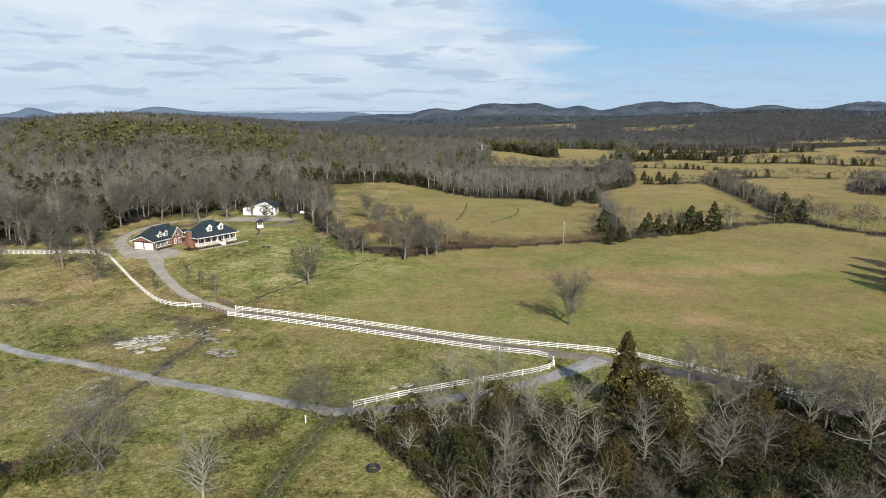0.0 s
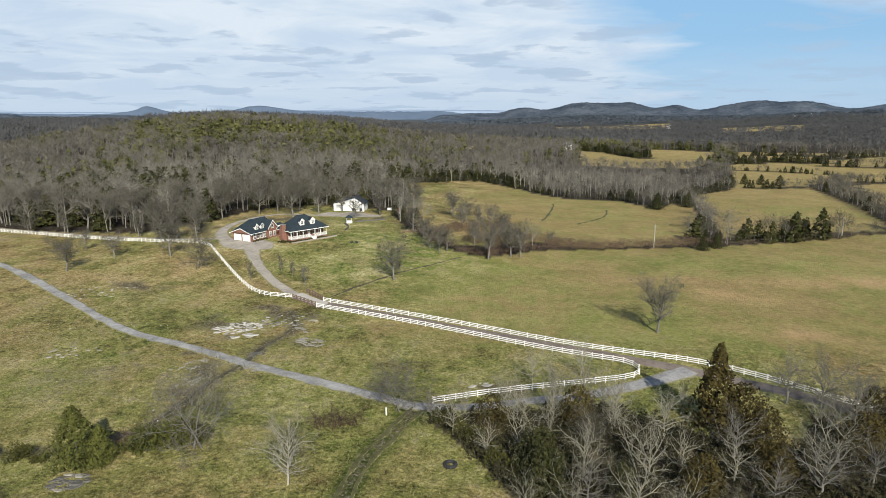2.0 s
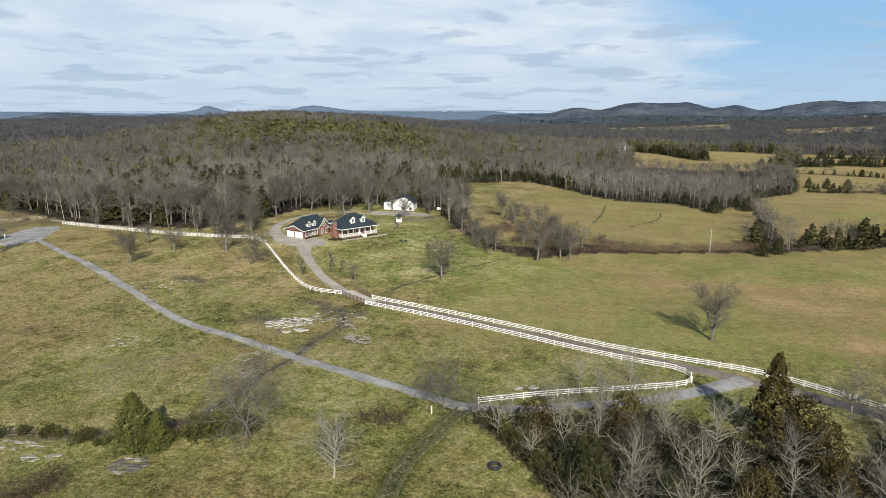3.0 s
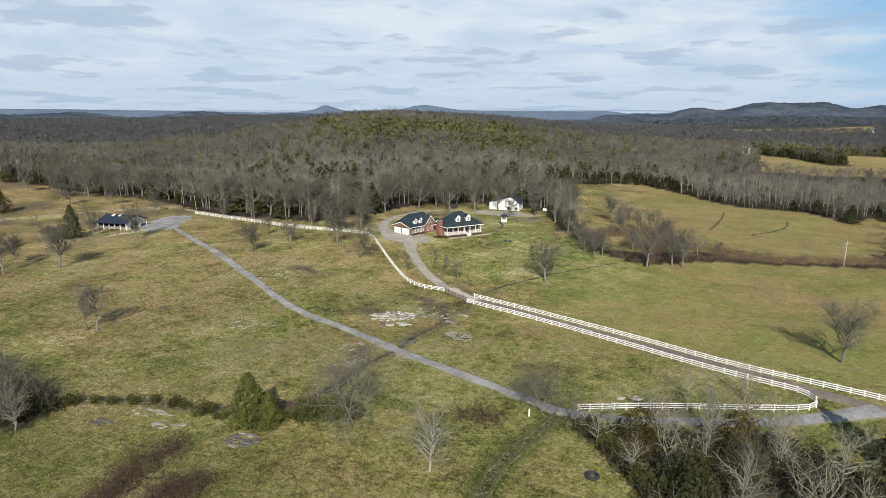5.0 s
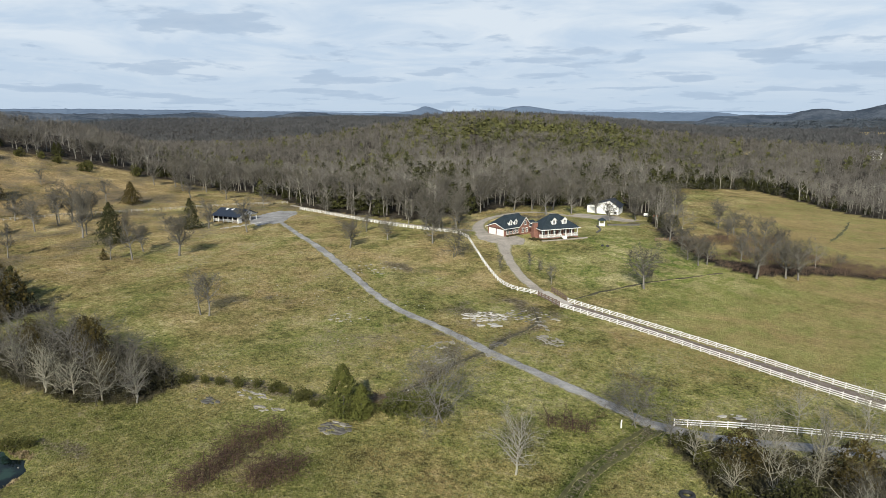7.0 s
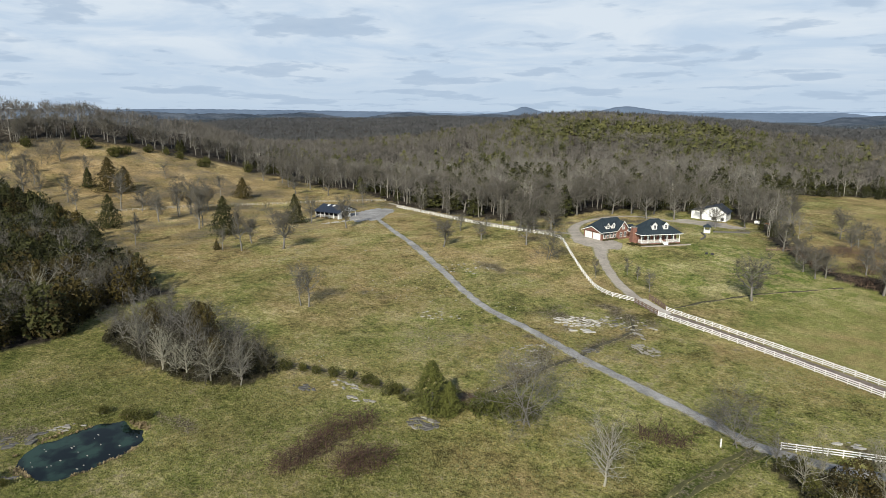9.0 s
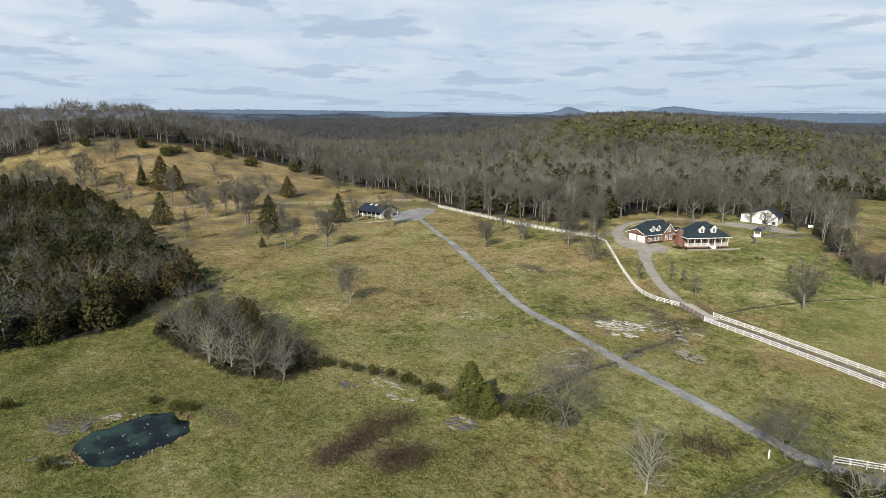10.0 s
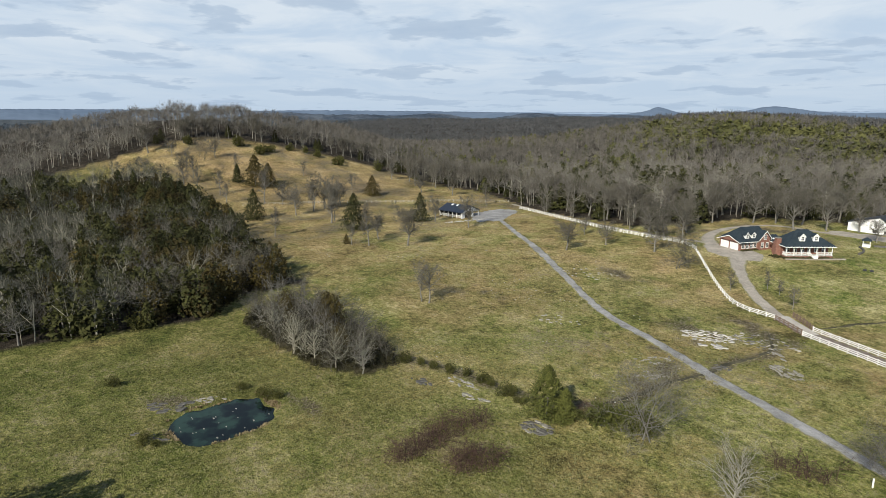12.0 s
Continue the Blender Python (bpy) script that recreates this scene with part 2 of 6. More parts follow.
def waves(x, y, scale, seed):
    """Smooth value noise from -1 to 1 on arrays, at a cell size in metres."""
    u, v = x / scale + seed * 17.3, y / scale - seed * 9.1
    iu, iv = np.floor(u), np.floor(v)
    fu, fv = u - iu, v - iv
    fu, fv = fu * fu * (3 - 2 * fu), fv * fv * (3 - 2 * fv)

    def h(a, b):
        s = np.sin(a * 127.1 + b * 311.7 + seed * 74.7) * 43758.5453
        return s - np.floor(s)
    low = h(iu, iv) * (1 - fu) + h(iu + 1, iv) * fu
    high = h(iu, iv + 1) * (1 - fu) + h(iu + 1, iv + 1) * fu
    return (low * (1 - fv) + high * fv) * 2 - 1


POND, POND_LEVEL = (-88.8, 25.4), -0.42
# hills: azimuth, distance, height, spread across (degrees), spread along (metres)
HILLS = [(27, 900, 33, 9, 260), (19, 1500, 22, 5, 300), (36, 1400, 16, 7, 350), (73.5, 500, 38, 8.5, 88), (62, 560, 12, 5, 90),
         (88, 560, 16, 8, 120), (10, 1100, 10, 8, 300), (52, 1600, 14, 8, 300), (-32, 2000, 34, 7, 420), (-12, 2200, 20, 9, 380), (-22, 1800, 14, 7, 300), (-3, 2300, 14, 5, 300), (41, 2000, 22, 5, 300), (58, 2100, 16, 6, 350)]


def land(x, y):
    """Height of the ground, on arrays of plan places."""
    x, y = np.asarray(x, float), np.asarray(y, float)
    d = np.hypot(x, y)
    az = np.degrees(np.arctan2(-x, y))
    z = 0.35 * waves(x, y, 45, 1) * np.clip(d / 120, 0, 1) + 1.6 * waves(x, y, 190, 2) * np.clip((d - 210) / 300, 0, 1)
    z = z + 5 * waves(x, y, 420, 3) * np.clip((d - 500) / 700, 0, 1) * np.clip((az + 4) / 12, 0.12, 1)
    for a, r, h, sa, sr in HILLS:
        z = z + h * np.exp(-((az - a) / sa) ** 2 / 2 - ((d - r) / sr) ** 2 / 2)
    # the rise on which the house stands
    s = np.clip((d - 140) / 75, 0, 1)
    z = z + 3.2 * s * s * (3 - 2 * s) * np.exp(-((az - 23) / 15) ** 2 / 2) * np.exp(-(np.clip(d - 290, 0, None) / 150) ** 2)
    # the dip of the pond
    u, v = (x - POND[0]) * 0.43 - (y - POND[1]) * 0.90, (x - POND[0]) * 0.90 + (y - POND[1]) * 0.43
    e = np.hypot(u / 7.3, v / 6.5) * (1 + 0.22 * waves(x, y, 4.2, 31) + 0.08 * waves(x, y, 1.5, 32))
    near = np.clip(1.5 - np.hypot(x - POND[0], y - POND[1]) / 22, 0, 1)
    z = z * (1 - np.clip(near, 0, 1)) - 1.0 * np.clip(1.25 - e, 0, 0.6) / 0.6
    return z

# ---- mesh helpers ----
def mesh_from(name, verts, tris, tint=None, quads=False):
    """A mesh from arrays of places and of triangles (or quads)."""
    me = bpy.data.meshes.new(name)
    k = 4 if quads else 3
    verts, tris = np.asarray(verts, np.float32), np.asarray(tris, np.int32)
    me.vertices.add(len(verts))
    me.vertices.foreach_set("co", verts.ravel())
    me.loops.add(tris.size)
    me.loops.foreach_set("vertex_index", tris.ravel())
    me.polygons.add(len(tris))
    me.polygons.foreach_set("loop_start", np.arange(0, tris.size, k, dtype=np.int32))
    me.update(calc_edges=True)
    if tint is not None:
        me.attributes.new("tint", "FLOAT", "POINT").data.foreach_set("value", np.asarray(tint, np.float32))
    return me


def inside(x, y, poly):
    """Which plan places lie inside a polygon."""
    hit = np.zeros(np.shape(x), bool)
    for (ax, ay), (bx, by) in zip(poly, poly[1:] + poly[:1]):
        cross = (ay > y) != (by > y)
        hit ^= cross & (x < (bx - ax) * (y - ay) / ((by - ay) if by != ay else 1e-9) + ax)
    return hit


def near_line(x, y, line):
    """Distance of plan places from a polyline."""
    best = np.full(np.shape(x), 1e9)
    for (ax, ay), (bx, by) in zip(line, line[1:]):
        ux, uy = bx - ax, by - ay
        s = np.clip(((x - ax) * ux + (y - ay) * uy) / (ux * ux + uy * uy), 0, 1)
        best = np.minimum(best, np.hypot(x - ax - s * ux, y - ay - s * uy))
    return best


# ---- the plan: open land, edges and lines ----
PASTURE = [(330, 120), (250, 190), (167.7, 226.4), (151.8, 262.3), (114.8, 240.8), (70.4, 221.5), (39.3, 211.8), (3.1, 201.3), (-12.3, 187.5), (-26.7, 195.1),
           (-43.9, 223.0), (-55.0, 245.4), (-60, 262), (-95, 268), (-117, 250), (-124, 224), (-134.5, 208.2), (-140.4, 202.0), (-177.4, 204.7),
           (-210.8, 212.6), (-238, 226), (-276.1, 237.6), (-342.7, 234.2), (-376.2, 218.8), (-388.1, 182.0), (-400.9, 155.8), (-409.6, 136.4), (-413.1, 117.7), (-405.9, 90.3),
           (-398, 62), (-392, 38), (-371, 25), (-352, 34), (-364, 60), (-366, 76), (-330, 82), (-311.9, 82.5), (-242.9, 80.9), (-210.5, 75.2), (-181.1, 64.4), (-151.3, 70.9), (-152.1, 52.1),
           (-136.5, 36.2), (-139.6, 19.7), (-140.6, 0.2), (-150, -60), (-60, -200), (200, -200)]
FIELDS = [PASTURE,
          [(-83.1, 368.1), (-35.4, 409.6), (-8.0, 370.2), (20.4, 329.8), (67.9, 336.6), (81.0, 314.1), (69.7, 257.2), (57, 223), (25, 211),
           (2, 214), (-12, 204), (-25, 203), (-38, 222), (-48, 246), (-56, 268), (-58, 290), (-66, 318)],
          [(72, 226), (118, 243), (152, 264), (168, 230), (250, 192), (330, 122), (600, 330), (700, 560), (600, 800), (432, 730), (335, 780), (238, 760), (205, 640),
           (178, 590), (164, 536), (140, 440), (121, 390), (90, 360), (82, 305), (78, 290)],
          [(54, 751), (47, 560), (93, 545), (135, 545), (185, 640), (192, 685), (229, 752), (144, 778)],
          [(-94, 715), (-64, 755), (-60, 708), (-82, 677)], [(430, 830), (520, 905), (640, 990), (650, 900), (560, 850)],
          [polar(-2, 1500), polar(-12, 1560), polar(-12, 1750), polar(-2, 1640)], [polar(-16, 1350), polar(-22, 1380), polar(-22, 1520), polar(-16, 1480)],
          [polar(8, 2300), polar(2, 2300), polar(2, 2600), polar(8, 2600)], [polar(-13, 2100), polar(-20, 2150), polar(-20, 2300), polar(-13, 2260)],
          [polar(87, 1500), polar(83, 1500), polar(83, 1700), polar(88, 1700)]]
# woodlots that stand in the fields
COPSES = [[(0, 354), (16, 335), (46, 331), (60, 309), (70, 318), (89, 361), (119, 388), (134, 437), (115, 440), (81, 440), (0, 450)],
          [(243, 367), (241, 348), (262, 335), (330, 350), (340, 440), (311, 432), (280, 420)]]
FRONT_FENCE = [(-49.5, 133.7), (-28.0, 127.7), (-10.1, 120.9), (1.7, 115.9), (12.7, 112.3), (19.1, 110.8), (20.9, 108.1), (20.6, 105.6), (18.5, 103.6), (11.5, 100.7), (-3.4, 95.1), (-14.4, 89.6)]
REAR_FENCE = [(-49.2, 138.1), (-29.0, 132.6), (-10.4, 126.1), (7.6, 118.4), (24.2, 114.2), (32.7, 112.3), (43.5, 105.7), (52.9, 97.3), (57.5, 93.3), (64.3, 90.7)]
LAWN_FENCE = [(-57.6, 139.1), (-67.1, 139.7), (-77.2, 150.3), (-93.6, 170.4), (-104.9, 185.1), (-119.1, 185.7), (-166.8, 196.9), (-207.2, 207.1)]
HILL_FENCE = [(-228.5, 220.0), (-244.4, 206.5), (-256.4, 189.5), (-263, 168), (-273.4, 145.4), (-279.4, 118.0), (-282.3, 99.7)]
THICKET = [(-15.5, 84.6), (-7.6, 76.8), (-0.5, 66.4), (4, 52), (80, 52), (84, 84), (66, 88), (52, 91), (44, 93), (38, 82), (30, 84), (22, 88), (14, 92), (4, 90)]
CLUMP = [(-130.6, 44.3), (-115, 44.5), (-97.9, 46.2), (-89.0, 51.8), (-90.0, 59), (-105.0, 64.0), (-132.1, 61), (-139.0, 50.9)]
DRIVE = [(-50.0, 136.3), (-62.3, 145.0), (-73.2, 157.4), (-82.5, 170.8), (-87.3, 180.4)]
BACK_DRIVE = [(-99, 188), (-104.5, 194), (-109.5, 202.5), (-112.3, 214), (-111.5, 226), (-107, 238), (-99, 243), (-84, 241), (-72, 246)]
DRIVE_EAST = [(-51.7, 136.7), (-37.0, 133.0), (-16.6, 126.1), (1.8, 119.1), (18.4, 113.1), (30, 109.0), (46.6, 100.7), (57.0, 91.5), (72, 83)]
SPUR = [(30, 109.0), (22.0, 103.1), (11.0, 96.2), (1.4, 93.0), (-7.7, 89.1), (-17.4, 88.2)]
LOWER_LANE = [(-196.8, 182.8), (-139.6, 148.1), (-102.4, 124.5), (-83.1, 112.6), (-66.6, 106.7), (-49.4, 99.2), (-34.9, 94.4), (-26.2, 91.6), (-17.4, 88.2)]
CREEK = [(-93.6, 60.9), (-81.7, 65.5), (-69.9, 67.2), (-60, 70), (-54.7, 76.8), (-53.9, 91.8), (-51.5, 100.4), (-51.7, 107.8), (-48.6, 119.4), (-54.9, 129.7)]


# hedgerows and tree lines across the eastern fields: line, half width, tallest tree, share of cedars
HEDGES = [([(62, 233), (81, 233), (99, 240), (118, 249)], 5, 11, 0.42), ([(80, 285), (72, 250), (64, 233)], 2.5, 7, 0.3), ([(118, 249), (150, 259)], 3, 6, 0.1),
          ([(230, 450), (212, 440), (186, 425), (175, 364), (167, 315), (156, 273), (155, 258)], 8, 10, 0.06), ([(155, 258), (161, 240), (170, 224), (200, 207), (250, 190)], 4, 13, 0.12),
          ([(132, 404), (155, 404)], 2.5, 8, 1.0), ([(155, 408), (181, 419)], 5, 7, 0.0), ([(236, 449), (263, 443), (290, 436), (330, 425)], 3, 9, 0.15),
          ([(163, 534), (176, 527), (198, 517), (217, 505), (230, 502)], 4, 7, 0.55), ([(250, 572), (292, 560), (321, 561), (348, 530), (420, 500)], 7, 11, 0.2),
          ([(215, 617), (240, 612), (270, 603)], 9, 12, 0.65), ([(172, 600), (205, 598)], 11, 12, 0.6), ([(56, 750), (96, 722), (117, 660)], 12, 14, 0.7), ([(290, 650), (350, 690), (420, 700)], 8, 11, 0.4), ([(235, 700), (300, 690)], 7, 11, 0.6)]


def opened(x, y):
    hit = np.zeros(np.shape(x), bool)
    for poly in FIELDS:
        hit |= inside(x, y, poly)
    for poly in COPSES:
        hit &= ~inside(x, y, poly)
    # woodlots among the farthest eastern fields
    d = np.hypot(x, y)
    return hit & ~((d > 800) & (d < 1200) & (y > 0) & (waves(x, y, 75, 81) + 0.3 * waves(x, y, 25, 82) > 0.28))


# ---- the ground: one sheet of rings to the horizon ----
turns = np.radians(np.concatenate([np.arange(-44, 98, 0.28), np.arange(98, 316, 4)]))
rings = np.concatenate([[0.0, 10, 20, 30], np.geomspace(38, 4900, 280)])
A, R = np.meshgrid(turns, rings)
GX, GY = -np.sin(A) * R, np.cos(A) * R
GZ = land(GX, GY)
na, nr = len(turns), len(rings)
i, j = np.meshgrid(np.arange(na), np.arange(nr - 1))
quads = np.stack([j * na + i, (j + 1) * na + i, (j + 1) * na + (i + 1) % na, j * na + (i + 1) % na], -1).reshape(-1, 4)[:, ::-1]
me = mesh_from("ground", np.stack([GX, GY, GZ], -1).reshape(-1, 3), quads, quads=True)
me.polygons.foreach_set("use_smooth", np.ones(len(quads), bool))
gx, gy, gd = GX.ravel(), GY.ravel(), R.ravel()
is_open = opened(gx, gy)
straw = np.clip(0.55 + 0.6 * waves(gx, gy, 50, 5), 0, 1) * np.clip((gd - 195) / 30, 0, 1)
straw = np.maximum(straw, (0.6 + 0.4 * waves(gx, gy, 25, 6)) * np.clip((-70 - gx) / 40, 0, 1) * np.clip((gy - 60) / 25, 0, 1))
straw = np.maximum(straw, 0.45 + 0.35 * waves(gx, gy, 22, 7)) * (gd > 60)
straw = np.maximum(straw, 0.9 * np.exp(-((gx - 62) / 30) ** 2 - ((gy - 150) / 22) ** 2))
straw = np.maximum(straw, 0.9 * np.clip((np.hypot(gx, gy) - 330) / 60, 0, 1))
straw = np.maximum(straw, (0.72 + 0.3 * waves(gx, gy, 20, 87)) * np.clip((gd - 205) / 15, 0, 1) * np.clip((gx + 70) / 20, 0, 1))
lush = 0.8 * np.clip((-gx - 30) / 25, 0, 1) * np.clip((66 - gy) / 12, 0, 1) * np.clip(0.85 + 0.5 * waves(gx, gy, 14, 12), 0, 1)
lush = np.maximum(lush, 0.22 * np.clip(0.1 + waves(gx, gy, 16, 13), 0, 1) * np.clip((gd - 125) / 20, 0, 1) * np.clip((gx + 75) / 15, 0, 1))
earth = 0.8 * np.exp(-(near_line(gx, gy, CREEK) / 2.2) ** 2) 
RUTS = [(-16.4, 88.0), (-19.0, 79.5), (-21.2, 72.0), (-21.6, 64.0), (-21.0, 54.0)]
lush = np.maximum(lush, np.exp(-(near_line(gx, gy, RUTS) / 2.6) ** 4))
earth = np.maximum(earth, 0.55 * np.exp(-(near_line(gx, gy, RUTS) / 1.8) ** 2))
DITCH = [(-48.6, 141.3), (-45.8, 148.4), (-40.6, 158.1), (-36.8, 165.0), (-31.9, 170.9), (-26.8, 177.6), (-21, 186)]
lush = np.maximum(lush, 0.8 * np.exp(-(near_line(gx, gy, DITCH) / 1.6) ** 2))
for cx, cy, rx, ry in ((-31, 161, 6, 9), (-38, 158, 4, 6), (-24, 176, 9, 8), (-33, 190, 9, 8)):
    lush = np.maximum(lush, 0.75 * np.exp(-((gx - cx) / rx) ** 2 - ((gy - cy) / ry) ** 2))
earth = np.maximum(earth, 0.45 * np.exp(-(near_line(gx, gy, [(70, 219), (93.2, 197.7), (118, 168)]) / 0.9) ** 2))
lawn = np.exp(-(((gx + 42) / 36) ** 2 + ((gy - 182) / 38) ** 2) ** 3)
west = np.clip((-80 - gx) / 25, 0, 1) * np.clip((gy - 34) / 15, 0, 1) * np.clip((112 - gy) / 25, 0, 1) * np.clip((gx + 190) / 40, 0, 1)
lush = np.maximum(lush, west * np.clip(0.18 + 0.35 * waves(gx, gy, 13, 48), 0, 0.95))
lush = lush * (1 - 0.6 * lawn)
straw = np.maximum(straw, 0.55 * lawn * np.clip(0.7 + 0.6 * waves(gx, gy, 12, 44), 0, 1))
bleached = 0.75 * np.exp(-((gx + 102) / 34) ** 2 - ((gy - 150) / 26) ** 2) * np.clip(0.7 + 0.6 * waves(gx, gy, 9, 52), 0, 1)
mown = lawn * np.clip(0.75 + 0.6 * waves(gx, gy, 14, 45), 0, 1)
for cx, cy, rx, ry in ((-82, 92, 22, 14), (-100, 135, 24, 16), (-70, 80, 12, 7), (-40, 85, 12, 7)):
    mown = np.maximum(mown, np.clip(0.55 + 0.6 * waves(gx, gy, 6, 86), 0, 0.85) * np.exp(-((gx - cx) / rx) ** 2 - ((gy - cy) / ry) ** 2))
for cx, cy, rx, ry in ((53, 161, 13, 8), (58, 131, 9, 4), (17, 183, 7, 5), (27, 170, 8, 4), (72, 172, 14, 6), (92, 176, 12, 7), (46, 172, 10, 5), (-17, 147.5, 8, 2), (-33, 174, 4, 3)):
    tan = np.exp(-((gx - cx) / rx) ** 2 - ((gy - cy) / ry) ** 2) * (0.8 + 0.5 * waves(gx, gy, 5, 46))
    straw = np.maximum(straw, np.clip(tan, 0, 1))
    bleached = np.maximum(bleached, np.clip(tan * 1.1, 0, 1))
    lush = lush * (1 - np.clip(tan, 0, 1))
hill = np.clip((-gx - 150) / 60, 0, 1) * np.clip((gy - 60) / 30, 0, 1)
bleached = np.maximum(bleached, 0.85 * np.exp(-((gx + 350) / 70) ** 2 - ((gy - 150) / 60) ** 2) * np.clip(0.8 + 0.6 * waves(gx, gy, 30, 49), 0, 1))
earth = np.maximum(earth, 0.62 * hill * np.clip(0.5 + waves(gx, gy, 9, 50), 0, 1))
straw = np.maximum(straw, hill * np.clip(0.85 + 0.3 * waves(gx, gy, 30, 47), 0, 1))
# the ellipse at (-118, 104) puts a ditch's shadow line into this mask
for cx, cy, rx, ry in ((-64, 119, 9, 5), (-66, 124, 6, 3), (-53, 126, 8, 5), (-43, 112, 5, 3), (-52, 108, 4, 3), (-56, 86, 6, 4), (-98, 20, 6, 4), (-86, 38, 6, 2), (-130, 60, 12, 4), (-55, 127, 9, 5), (-60, 131, 7, 3), (-57, 95, 5, 7), (-100, 143, 10, 4), (-118, 104, 10, 2.5), (-63, 103, 4, 2), (-98, 20, 3.5, 2.5), (-3, 96, 9, 4), (-52, 108, 4, 4), (-95, 228, 22, 14), (-120, 212, 14, 8), (-60, 240, 14, 8)):
    earth = np.maximum(earth, np.clip(0.62 + 0.75 * waves(gx, gy, 3.2, 84), 0, 0.95) * np.exp(-(((gx - cx) / rx) ** 2 + ((gy - cy) / ry) ** 2) * 0.8))
thin = 0.42 * np.exp(-(((gx + 130) / 85) ** 2 + ((gy - 122) / 45) ** 2) ** 2) + 0.35 * (gd < 130)
# thicket and clump floors also take the litter colour that carries shade
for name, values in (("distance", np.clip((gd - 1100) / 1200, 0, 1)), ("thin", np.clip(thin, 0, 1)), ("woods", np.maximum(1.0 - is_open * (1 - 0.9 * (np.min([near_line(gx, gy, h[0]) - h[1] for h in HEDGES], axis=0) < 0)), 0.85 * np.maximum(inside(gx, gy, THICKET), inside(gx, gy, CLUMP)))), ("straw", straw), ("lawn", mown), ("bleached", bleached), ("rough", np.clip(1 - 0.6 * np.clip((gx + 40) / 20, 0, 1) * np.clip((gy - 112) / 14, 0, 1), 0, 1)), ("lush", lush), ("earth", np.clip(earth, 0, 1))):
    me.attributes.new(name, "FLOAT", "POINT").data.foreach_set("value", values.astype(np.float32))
me.materials.append(MAT_GROUND)
ground = tagged(new("ground", me), "rough winter pasture of green and straw-coloured grass", "ground", kind="structure")


# ---- lanes ----
def resample(line, step):
    """A smooth run of plan places along a polyline, about step metres apart."""
    p = np.array(line, float)
    for _ in range(2):
        q = np.empty((2 * len(p) - 2, 2))
        q[0::2], q[1::2] = p[:-1] * 0.75 + p[1:] * 0.25, p[:-1] * 0.25 + p[1:] * 0.75
        p = np.vstack([p[:1], q, p[-1:]])
    s = np.concatenate([[0], np.cumsum(np.hypot(*np.diff(p, axis=0).T))])
    at = np.linspace(0, s[-1], max(2, int(round(s[-1] / step)) + 1))
    return np.stack([np.interp(at, s, p[:, 0]), np.interp(at, s, p[:, 1])], 1)


def lane(name, line, width, mat, label, lift=0.07, ragged=0.25, seed=1):
    p = resample(line, 0.7)
    d = np.gradient(p, axis=0)
    n = np.stack([-d[:, 1], d[:, 0]], 1) / np.hypot(d[:, 0], d[:, 1])[:, None]
    cols = np.linspace(-0.5, 0.5, 7)
    w = np.full(len(p), width) if np.isscalar(width) else np.interp(np.linspace(0, 1, len(p)), np.linspace(0, 1, len(width)), width)
    wob = [w / 2 + ragged * waves(p[:, 0] * 1.0, p[:, 1], 2.2, seed + k) for k in (0, 1)]
    off = np.stack([np.where(c < 0, wob[0], wob[1]) * 2 * c for c in cols], 1)
    P = p[:, None, :] + off[..., None] * n[:, None, :]
    z = land(P[..., 0], P[..., 1]) + lift - 0.10 * (np.abs(cols) > 0.49)
    m, k = len(p), len(cols)
    i, j = np.meshgrid(np.arange(k - 1), np.arange(m - 1))
    q = np.stack([j * k + i, (j + 1) * k + i, (j + 1) * k + i + 1, j * k + i + 1], -1).reshape(-1, 4)
    me = mesh_from(name, np.dstack([P, z]).reshape(-1, 3), q[:, ::-1], quads=True)
    me.polygons.foreach_set("use_smooth", np.ones(len(q), bool))
    me.attributes.new("rim", "FLOAT", "POINT").data.foreach_set("value", np.tile(np.abs(cols) * 2, m).astype(np.float32))
    me.materials.append(mat)
    return tagged(new(name, me), label, "road", kind="structure")


lane("driveway", DRIVE_EAST, 4.2, MAT_DRIVE, "brown gravel driveway between two white fences", seed=2)
lane("house_drive", DRIVE, (3.6, 3.4, 3.4, 4.0, 6.5), MAT_GRAVEL, "pale gravel drive curving up to the house", lift=0.075, seed=4)
lane("spur_lane", SPUR, (5.0, 4.0, 3.2, 3.0, 3.0, 3.0), MAT_LANE, "grey gravel lane below the fence", lift=0.08, seed=6)
lane("lower_lane", LOWER_LANE, (2.6, 2.6, 2.9, 3.2, 2.6, 2.6, 2.6, 3.0, 3.2), MAT_LANE, "narrow grey gravel lane across the pasture", lift=0.085, ragged=0.35, seed=8)
lane("back_track", [(-103, 192), (-113, 191.5), (-132, 193.5), (-168, 201.5), (-205, 211), (-222, 216)], (3.0, 2.6, 2.4, 2.4, 2.6), MAT_GRAVEL, "pale worn track behind the lawn fence", lift=0.06, ragged=0.4, seed=51)
lane("creek_bed", CREEK, (0.5, 0.6, 0.8, 1.0, 1.1, 1.0, 0.9, 0.9, 1.2, 0.9), MAT_MUD, "wet dark bed of a small creek", lift=0.06, ragged=0.55, seed=21)
for side in (-0.95, 0.95):
    p = resample(RUTS, 2.0)
    d = np.gradient(p, axis=0)
    off = np.stack([-d[:, 1], d[:, 0]], 1) / np.hypot(d[:, 0], d[:, 1])[:, None] * side
    lane("wheel_track", [tuple(q) for q in p + off], 0.8, MAT_RUT, "dark wet wheel track worn into the pasture", lift=0.05, ragged=0.5, seed=31 + int(side * 3))

